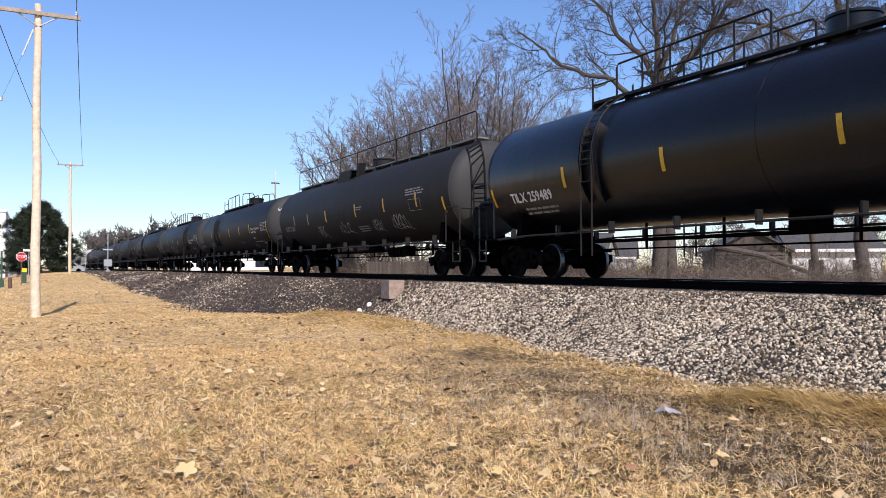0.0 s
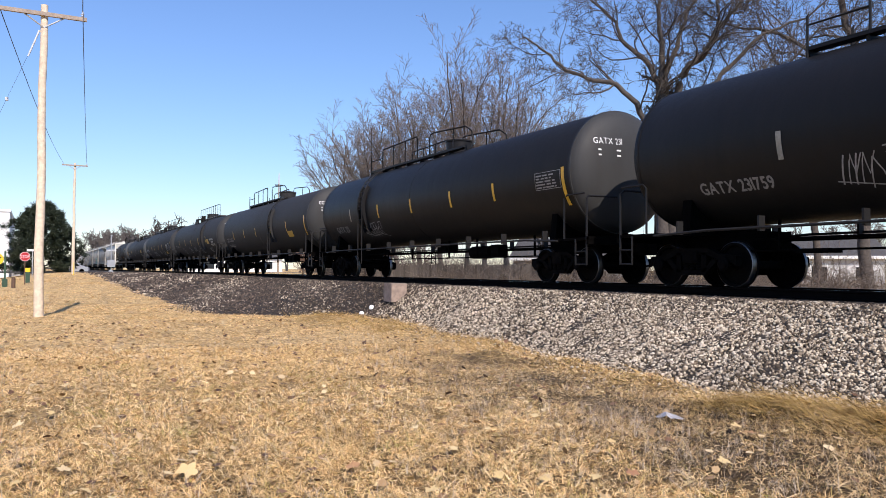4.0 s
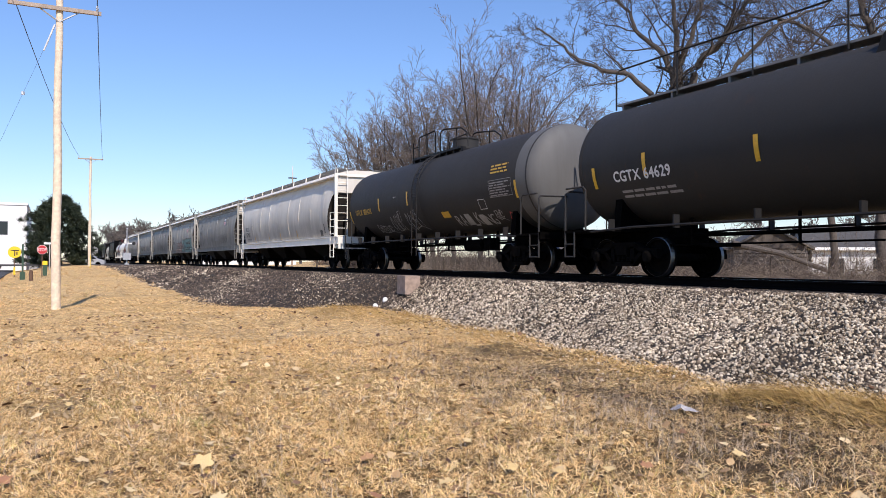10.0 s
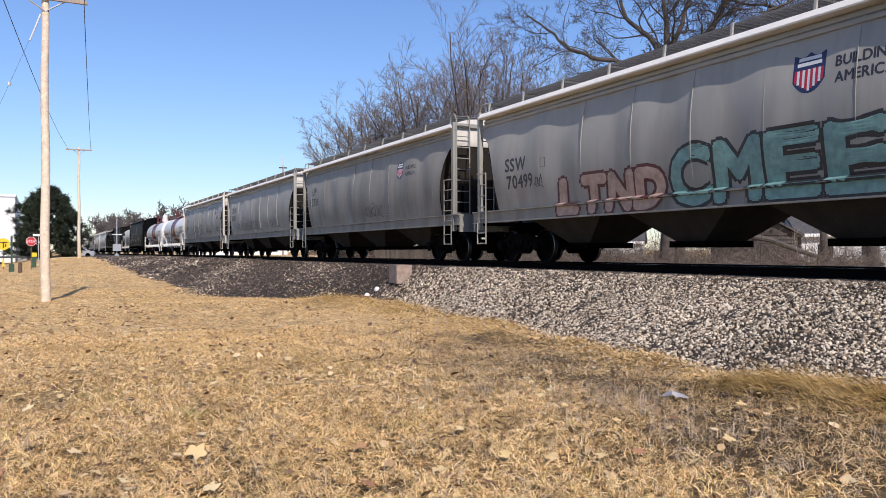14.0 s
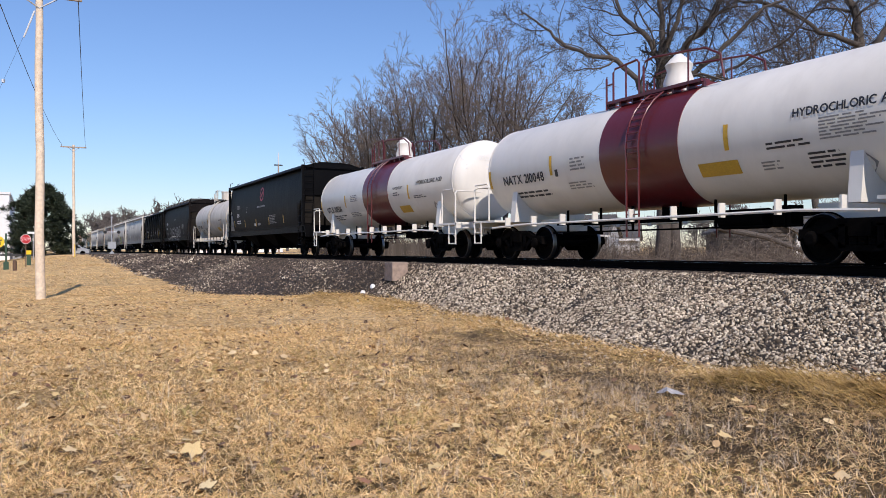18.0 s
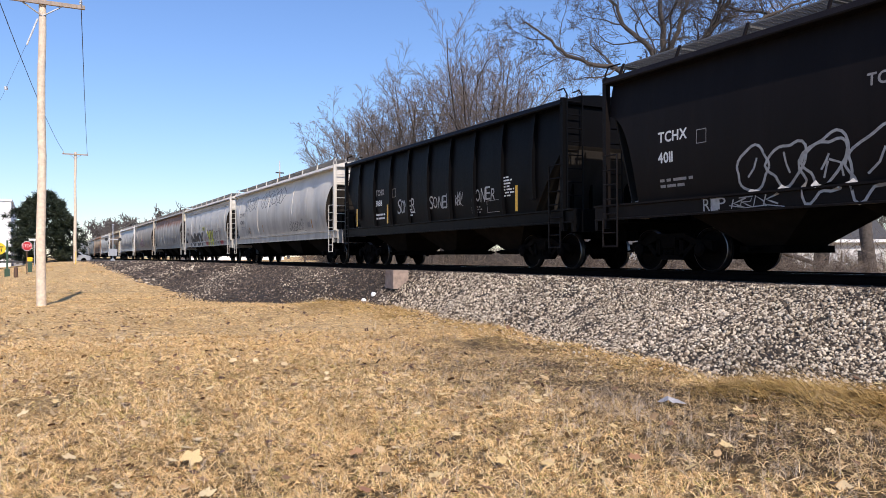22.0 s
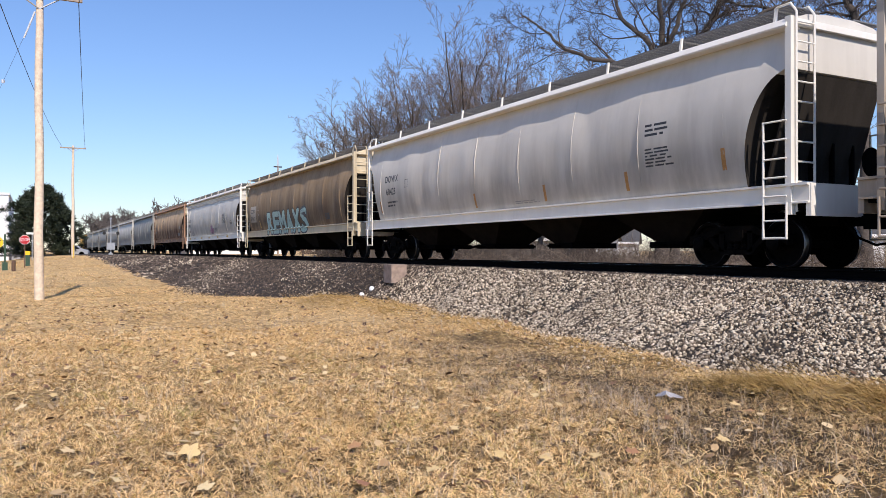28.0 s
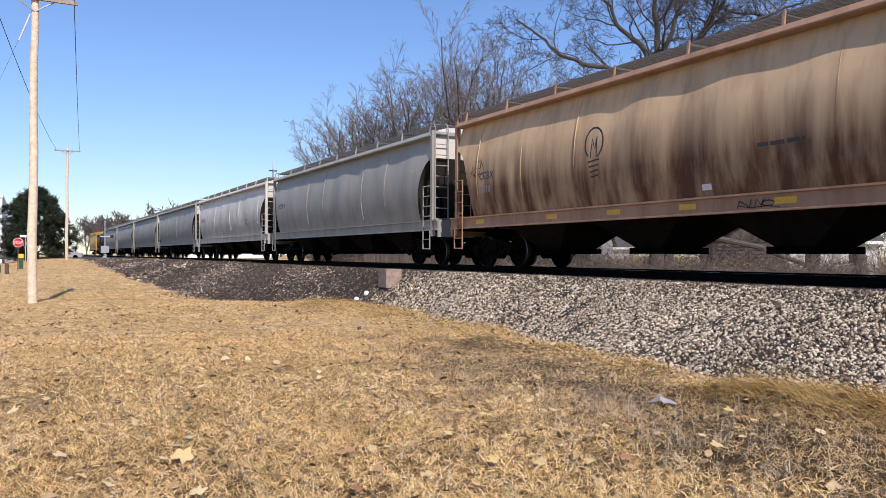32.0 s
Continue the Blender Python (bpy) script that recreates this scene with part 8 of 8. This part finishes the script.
    18: [("T", "TCHX", -6.06, 2.87, 0.23, "ink_grey"), ("T", "5093", -5.94, 2.37, 0.22, "ink_white"), ("L", -6.0, 1.95, 1.0, 0.26, 2, "ink_white"), ("R", 0.05, 3.5, 0.36, "ink_red"), ("L", -0.95, 2.76, 2.0, 0.17, 1, "ink_grey"), ("S3", -6.75, 1.76, "stripe"), ("S3", -3.98, 1.71, "stripe"), ("S3", -1.27, 1.69, "stripe"), ("S3", 1.53, 1.71, "stripe"), ("S3", 4.4, 1.71, "stripe"), ("F", -3.6, 2.6, 0.28, 0.3, "ink_white"), ("L", 1.7, 1.75, 1.4, 0.5, 6, "ink_grey"), ("B", -1.7, 1.7, 0.3, 0.16, "ink_white"), ("B", -0.9, 1.72, 0.6, 0.14, "ink_grey")],
    19: [("T", "GATX 61198", -5.06, 1.98, 0.24, "ink_black"), ("L", -5.0, 1.62, 1.9, 0.26, 3, "ink_black"), ("S", -5.71, 1.96, "stripe"), ("S", -2.91, 2.08, "stripe"), ("S", -0.91, 2.08, "stripe"), ("S", 3.6, 2.05, "stripe"), ("S", 5.6, 2.0, "stripe"), ("P", -2.1, 2.35, 0.28, "ink_grey"), ("L", -2.4, 1.5, 0.9, 0.5, 7, "ink_black"), ("G", -1.2, 2.35, 0.7, 0.4, 73, "spray_black"), ("G", -1.4, 1.85, 1.1, 0.22, 74, "spray_black"), ("B", 1.9, 1.7, 0.8, 0.24, "ink_yellow"), ("L", 3.0, 2.4, 1.3, 0.12, 1, "ink_black"), ("L", 3.1, 1.8, 0.9, 0.4, 5, "ink_grey")],
    20: [("T", "TCHX", -5.6, 2.7, 0.22, "ink_white"), ("T", "4011", -5.61, 2.27, 0.22, "ink_white"), ("F", -4.55, 2.55, 0.26, 0.28, "ink_grey"), ("L", -5.6, 1.75, 1.0, 0.24, 2, "ink_grey"), ("G2", -3.6, 1.55, 2.2, 0.75, 75, "spray_silver"), ("W", "RIP", -4.35, 1.2, 0.55, 0.24, "spray_silver"), ("G", -3.7, 1.2, 1.2, 0.24, 76, "spray_silver"), ("G2", -2.2, 1.2, 4.4, 1.15, 70, "spray_silver"), ("T", "TCHX", -1.0, 3.0, 0.2, "ink_grey"), ("G", -0.4, 1.6, 2.8, 0.7, 77, "spray_silver"), ("L", 3.2, 2.2, 1.2, 0.4, 5, "ink_grey"), ("F", 3.7, 1.75, 0.4, 0.3, "ink_grey")],
    21: [("T", "TCHX", -4.76, 2.66, 0.22, "ink_grey"), ("T", "3088", -4.76, 2.26, 0.22, "ink_white"), ("L", -4.8, 1.75, 1.1, 0.28, 2, "ink_white"), ("F", -3.2, 2.5, 0.3, 0.32, "ink_grey"), ("W", "SONER", -2.8, 1.9, 1.5, 0.5, "spray_silver"), ("W", "SONER", -0.2, 1.9, 1.5, 0.45, "spray_silver"), ("G", 1.6, 1.9, 0.5, 0.45, 79, "spray_silver"), ("W", "SONER", 2.6, 1.95, 1.4, 0.42, "spray_silver"), ("L", 2.6, 1.62, 0.7, 0.24, 3, "ink_grey"), ("F", 3.5, 1.6, 0.7, 0.35, "ink_grey"), ("L", 4.2, 2.0, 0.8, 0.6, 7, "ink_white"), ("L", -1.9, 1.75, 0.6, 0.3, 3, "ink_white"), ("S4", -6.45, 1.55, "stripe"), ("S4", -3.38, 1.55, "stripe"), ("S4", 5.3, 1.55, "stripe")],
    22: [("T", "DOWX", -8.04, 2.83, 0.24, "ink_black"), ("T", "67404", -7.95, 2.36, 0.24, "ink_black"), ("F", -6.3, 2.7, 0.26, 0.28, "ink_black"), ("G2", -7.0, 3.12, 3.0, 0.75, 81, "spray_black"), ("G2", -3.0, 3.15, 4.6, 0.85, 82, "spray_black"), ("S3", -5.73, 1.68, "stripe_orange"), ("S3", -2.68, 1.72, "stripe_orange"), ("S3", 6.2, 1.7, "stripe_orange"), ("L", -7.8, 2.05, 1.3, 0.2, 2, "ink_grey"), ("G", -6.4, 1.7, 0.8, 0.4, 83, "spray_black"), ("G", 2.5, 1.62, 2.8, 0.6, 84, "spray_black"), ("B", 5.6, 1.75, 0.4, 0.25, "ink_grey")],
    23: [("T", "RGCX", -7.63, 2.6, 0.22, "ink_black"), ("T", "65158", -7.55, 2.16, 0.22, "ink_black"), ("F", -6.3, 2.6, 0.24, 0.26, "ink_black"), ("O", "NMX", -6.3, -0.75, 1.30, 2.2, "spray_black", "spray_black", 0.2), ("G", -4.5, 2.5, 0.5, 0.3, 91, "spray_black"), ("G", -2.3, 2.55, 0.6, 0.3, 92, "spray_black"), ("B", -0.8, 2.38, 0.78, 0.25, "spray_lime"), ("L", -0.75, 2.41, 0.7, 0.22, 2, "ink_black"), ("B", 0.3, 1.2, 0.9, 0.28, "spray_red"), ("B", 5.6, 1.2, 0.9, 0.28, "spray_red"), ("O", "YK", 0.9, 3.4, 1.22, 2.25, "spray_maroon", "spray_lime", 0.12), ("V", "YK", 3.5, 1.25, 2.1, 0.95, "spray_maroon"), ("T", "DO NOT HAMMER OR", -0.5, 1.72, 0.085, "spray_red"), ("T", "SIDE OF CAR", -0.5, 1.58, 0.085, "spray_red"), ("S3", 1.06, 1.7, "stripe"), ("L", 5.2, 2.0, 1.0, 0.4, 5, "ink_grey")],
    24: [("T", "CCBX", -7.6, 2.5, 0.2, "ink_grey"), ("L", 3.0, 1.75, 1.6, 0.3, 3, "ink_grey"), ("G", 3.4, 1.65, 1.6, 0.3, 93, "spray_black")],
    25: [("T", "CCBX", -7.6, 2.75, 0.24, "ink_black"), ("T", "59819", -7.5, 2.3, 0.24, "ink_black"), ("F", -5.9, 2.55, 0.28, 0.3, "ink_black"), ("B", -4.9, 2.2, 0.95, 0.32, "ink_yellow"), ("L", -4.85, 2.23, 0.85, 0.26, 2, "ink_black"), ("V", "SSR", -2.9, 1.7, 3.6, 0.8, "spray_maroon"), ("G2", -2.8, 1.65, 3.4, 0.8, 94, "spray_pink"), ("L", 4.6, 1.9, 1.2, 0.4, 5, "ink_grey"), ("S3", -6.0, 1.7, "stripe"), ("S3", 3.0, 1.7, "stripe")],
    26: [("T", "DOWX", -8.0, 2.84, 0.24, "ink_black"), ("T", "60423", -7.94, 2.38, 0.24, "ink_black"), ("F", -6.27, 2.55, 0.26, 0.28, "ink_black"), ("L", -7.9, 1.95, 1.0, 0.25, 2, "ink_black"), ("S3", -8.48, 1.75, "stripe_orange"), ("S3", 7.89, 1.85, "stripe_orange"), ("S3", 5.13, 1.65, "stripe_orange"), ("S3", 2.0, 1.6, "stripe_orange"), ("S3", -1.5, 1.6, "stripe_orange"), ("L", 5.8, 2.75, 0.75, 0.3, 3, "ink_black"), ("L", 5.8, 2.1, 0.85, 0.42, 6, "ink_black"), ("L", 0.6, 1.6, 1.2, 0.1, 2, "ink_grey")],
    27: [("B", -7.85, 2.0, 1.15, 0.95, "grey_cream"), ("T", "CCBX", -7.75, 2.55, 0.22, "ink_black"), ("T", "59847", -7.75, 2.12, 0.22, "ink_black"), ("F", -6.2, 2.4, 0.26, 0.3, "ink_white"), ("S3", -7.97, 1.6, "stripe_orange"), ("S3", -5.87, 1.65, "stripe"), ("O", "REMAXS", -4.45, 2.9, 1.32, 2.42, "spray_black", "spray_mint", 0.05), ("G", -5.2, 1.9, 0.8, 0.5, 95, "spray_black"), ("B", 5.4, 1.75, 0.5, 0.28, "ink_black"), ("SB", -3.5, 1.18, 2.2, "spray_mint")],
    28: [("T", "DOWX", -8.75, 2.67, 0.25, "ink_black"), ("T", "69689", -8.75, 2.26, 0.25, "ink_black"), ("F", -7.2, 2.6, 0.26, 0.28, "ink_black"), ("L", -8.7, 1.85, 0.9, 0.2, 2, "ink_black"), ("G", -7.7, 1.55, 1.3, 0.4, 96, "spray_black"), ("LOTUS", 0.6, 1.55), ("W", "PANG", 1.6, 1.72, 0.9, 0.3, "spray_black"), ("L", 4.3, 2.25, 1.8, 0.65, 9, "ink_black"), ("L", 6.6, 2.1, 0.8, 0.3, 3, "ink_black"), ("S5", -6.4, 1.2, "stripe"), ("S5", -3.5, 1.2, "stripe"), ("S5", -0.6, 1.2, "stripe"), ("S5", 2.4, 1.2, "stripe"), ("S5", 5.5, 1.2, "stripe"), ("S5", -8.6, 1.2, "stripe")],
    29: [("T", "CCBX", -8.1, 2.52, 0.22, "ink_black"), ("T", "2070", -8.0, 2.15, 0.18, "ink_grey"), ("BULB", -2.95, 2.1), ("G", -8.6, 2.6, 0.8, 0.5, 98, "spray_black"), ("S5", -8.2, 1.2, "stripe"), ("S5", -4.7, 1.2, "stripe"), ("S5", -2.37, 1.2, "stripe"), ("S5", -0.17, 1.2, "stripe"), ("S5", 2.1, 1.2, "stripe"), ("S5", 5.2, 1.2, "stripe"), ("L", 1.6, 2.3, 1.4, 0.15, 1, "ink_black"), ("B", 5.8, 1.7, 1.0, 0.24, "grey"), ("B", 6.8, 2.3, 0.6, 0.25, "grey"), ("B", 0.2, 1.62, 0.25, 0.12, "ink_white"), ("G", 1.1, 1.2, 0.9, 0.2, 99, "spray_black")],
    30: [("T", "DOWX", -8.2, 2.7, 0.24, "ink_black"), ("L", 4.6, 2.1, 1.0, 0.4, 5, "ink_grey")],
    31: [("T", "DOWX", -8.2, 2.7, 0.24, "ink_black"), ("L", 4.6, 2.1, 1.0, 0.4, 5, "ink_grey")],
}


def decorate(root, wide, marks, base):
    def lay(name, d, paint_name, label=""):
        ob = part(name, d.mesh(name, M[paint_name]), root, label)
        return ob
    over = (lambda z, f=wide, c=base: f(z) if z > 1.5 else c + (0.126 if z > 1.43 else 0.07)) if base else wide
    for m in marks:
        k = m[0]
        if k == "T":
            lay("lettering", Decal(wide).text(m[1], m[2], m[3], m[4], 0.92), m[5])
        elif k == "S":
            lay("reflector_tape", Decal(wide).bar(m[1] - 0.055, m[2], 0.11, 0.5), m[3])
        elif k == "S2":
            lay("reflector_tape", Decal(wide).bar(m[1] - 0.06, m[2], 0.12, 0.95), m[3])
        elif k == "S3":
            lay("reflector_tape", Decal(wide).bar(m[1] - 0.05, m[2], 0.10, 0.42), m[3])
        elif k == "S4":
            lay("reflector_tape", Decal(lambda z: base + 0.112).bar(m[1] - 0.06, m[2], 0.12, 0.7), m[3])
        elif k == "S5":
            lay("reflector_tape", Decal(lambda z: base + 0.066).bar(m[1] - 0.22, m[2] + 0.06, 0.45, 0.12, 1), m[3])
        elif k == "SB":
            d = Decal(lambda z: base + 0.066)
            rng = random.Random(int(m[1] * 10))
            u = 0.0
            while u < m[3]:
                w = rng.uniform(0.25, 0.6)
                d.bar(m[1] + u, m[2] + 0.02, min(w, m[3] - u), rng.uniform(0.2, 0.25), 1)
                u += w + 0.08
            lay("graffiti", d, m[4], "sprayed graffiti running on over the sill")
        elif k == "L":
            tagged(lay("small_writing", Decal(wide).lines(m[1], m[2], m[3], m[4], m[5], int(abs(m[1] * 100))), m[6]), kind="stuff")
        elif k == "B":
            lay("painted_panel", Decal(over, 0.0014).bar(m[1], m[2], m[3], m[4]), m[5])
        elif k == "F":
            lay("painted_box", Decal(wide).boxed(m[1], m[2], m[3], m[4]), m[5])
        elif k == "G":
            lay("graffiti", Decal(over, 0.0025).scrawl(m[1], m[2], m[3], m[4], m[5], 0.03, max(3, int(m[3] / 0.28))), m[6], "sprayed tag")
        elif k == "G2":
            lay("graffiti", Decal(over, 0.0025).bubbles(m[1], m[2], m[3], m[4], m[5]), m[6], "sprayed bubble letters in outline")
        elif k == "W":
            lay("graffiti", Decal(over, 0.0025).tag(m[1], m[2], m[3], m[4], m[5], len(m[1]) + int(m[2] * 10)), m[6], "sprayed word in loose capitals")
        elif k == "V":
            lay("graffiti", Decal(over, 0.0025).outlined(m[1], m[2], m[3], m[4], m[5], 7), m[6], "sprayed bubble letters in outline")
        elif k == "LOTUS":
            for e, (name, t) in enumerate((("spray_pink", 0.0), ("spray_black", 0.035))):
                d = Decal(wide, 0.0025 + 0.0015 * e)
                for a in (-62, -38, -16, 8, 32, 58):
                    ca, sa = math.cos(math.radians(a)), math.sin(math.radians(a))
                    leaf = [(0.0, 0.0), (0.13, 0.35), (0.10, 0.62), (0.0, 0.85), (-0.10, 0.62), (-0.13, 0.35), (0.0, 0.0)]
                    pts = [(m[1] + u * ca + v * sa, m[2] + (v * ca - u * sa) * 0.9) for u, v in leaf]
                    if t:
                        d.stroke(pts, t)
                    else:
                        d.put(*sliced(pts[:-1], [tuple(range(6))]), 0, 0)
                lay("flower_drawing", d, name, "sprayed pink flower with black outlines")
        elif k == "P":
            q = m[3] / 2
            d = Decal(wide, 0.0025)
            vs = [(0, -q), (q, 0), (0, q), (-q, 0)]
            lay("hazard_placard", d.put(vs, [(0, 1, 2, 3)], m[1], m[2]), m[4], "diamond hazard placard")
            lay("hazard_mark", Decal(wide, 0.0045).bar(m[1] - q * 0.45, m[2] - 0.04, q * 0.9, 0.07, 1), "ink_white")
        elif k == "H":
            w = m[3]
            d = Decal(wide)
            hh = w * 1.15
            n = 12
            for q in range(n):
                ends = []
                for u in (q / n, (q + 1) / n):
                    e = abs(2 * u - 1)
                    ends.append((u * w, hh * 0.30 * e ** 2.2, hh * (1 - 0.09 * math.sin(math.pi * min(1, e * 1.1)) - 0.03 * e)))
                (ua, la, ta), (ub, lb, tb) = ends
                d.put(*sliced([(ua, la), (ub, lb), (ub, tb), (ua, ta)], [(0, 1, 2, 3)]), m[1], m[2])
            lay("shield", d, "shield_blue", "blue, red and white shield emblem")
            for i in range(11):
                lay("shield_stripe", Decal(wide, 0.0034).bar(m[1] + w * (0.05 + 0.082 * i), m[2] + hh * (0.28 - 0.22 * (1 - abs(i - 5) / 5)), w * 0.078, hh * (0.30 + 0.22 * (1 - abs(i - 5) / 5))), "ink_red" if i % 2 == 0 else "ink_white")
            lay("shield_words", Decal(wide, 0.0034).bar(m[1] + w * 0.15, m[2] + hh * 0.80, w * 0.7, hh * 0.09, 1).bar(m[1] + w * 0.12, m[2] + hh * 0.67, w * 0.76, hh * 0.09, 1), "ink_white")
        elif k == "R":
            d = Decal(wide)
            d.stroke([(m[1] + m[3] * math.cos(a * 0.3142), m[2] + m[3] * math.sin(a * 0.3142)) for a in range(21)], 0.09)
            d.stroke([(m[1] - 0.14, m[2] - 0.16), (m[1] + 0.0, m[2] + 0.02), (m[1] + 0.18, m[2] + 0.14)], 0.11)
            lay("ring_emblem", d, m[4], "red ring emblem")
        elif k == "O":
            text, x0, x1, z0, z1, line, fill, shear = m[1:]
            step = (x1 - x0) / len(text)
            for q, ch in enumerate(text):
                u, w = x0 + q * step + 0.07, step * 0.92 - 0.12
                if line == fill:
                    lay("graffiti_edge", Decal(over, 0.0015).letter(ch, u, z0, w, z1 - z0, 0.20, shear), "ink_white", "pale edge around black graffiti")
                lay("graffiti_outline", Decal(over, 0.0040).letter(ch, u, z0, w, z1 - z0, 0.15, shear), line, "thick dark graffiti outline")
                lay("graffiti_letter", Decal(over, 0.0080).letter(ch, u, z0, w, z1 - z0, 0.075, shear), fill, "large sprayed graffiti letter")
        elif k == "BULB":
            x, z = m[1], m[2]
            d = Decal(wide, 0.0025)
            d.stroke([(x + 0.30 * math.cos(a * 0.26 - 1.1), z + 0.85 + 0.36 * math.sin(a * 0.26 - 1.1)) for a in range(21)], 0.045)
            for q in range(4):
                d.stroke([(x - 0.18 + 0.02 * q, z + 0.42 - 0.12 * q), (x + 0.20 - 0.02 * q, z + 0.46 - 0.12 * q)], 0.04)
            d.stroke([(x - 0.1, z + 0.5), (x - 0.05, z + 0.95), (x + 0.05, z + 0.7), (x + 0.1, z + 1.0), (x + 0.1, z + 0.5)], 0.03)
            lay("bulb_drawing", d, "spray_black", "black outline drawing of a light bulb")


for i in range(38):
    tank = KIND[i] == "T"
    L = length_of(i, tank, KIND[i - 1] == "T" if i else tank)
    Decal.slide = sum(-0.125 if k == "T" else 0.125 for k in (KIND[i], KIND[max(0, i - 1)]))
    if tank:
        spec = dict(TANKS[i])
        spec["ladder_x"] = spec.get("ladder_x", 0.0) + Decal.slide
        names = [m[1] for m in MARKS.get(i, []) if m[0] == "T"]
        spec["number"] = names[0] if names and i not in (0, 1, 9) else ""
        made = tank_car(L, **spec)
        base = 0
    else:
        spec = dict(HOPPERS.get(i, dict(coat="grey", end_coat="grey_white", trim="grey", label=GREY)))
        base = spec.get("base", 1.40)
        made = hopper_car(L, **spec)
    decorate(made[0], made[1], MARKS.get(i, []), base)
    couple(i, made, tank)


def motions():
    for root, i, tank in TRAIN:
        e = 0.75 if tank else 0.85
        e0 = REAR[i] + e
        front = (REAR[i - 1] + (0.75 if KIND[i - 1] == "T" else 0.85)) if i else REAR[0] + e - 20.8
        x = -(e0 + front) / 2
        walk(root, [(0.0, pose(x, TRACK_Y, 0)), (32.0, pose(x + SPEED * 32.0, TRACK_Y, 0))])
    turn = SPEED / 0.457
    step = 0.0334
    for ax in (-1, 1):
        first = WHEELS[ax][0]
        walk(first, [(k * step, pose(ax * 0.89, 0, 0.457, 0, math.degrees(turn * k * step), 0)) for k in range(int(32.0 / step) + 2)])
        for w in WHEELS[ax][1:]:
            w.rotation_mode = "QUATERNION"
            w.animation_data_create()
            w.animation_data.action = first.animation_data.action
            w.animation_data.action_slot = first.animation_data.action_slot

motions()
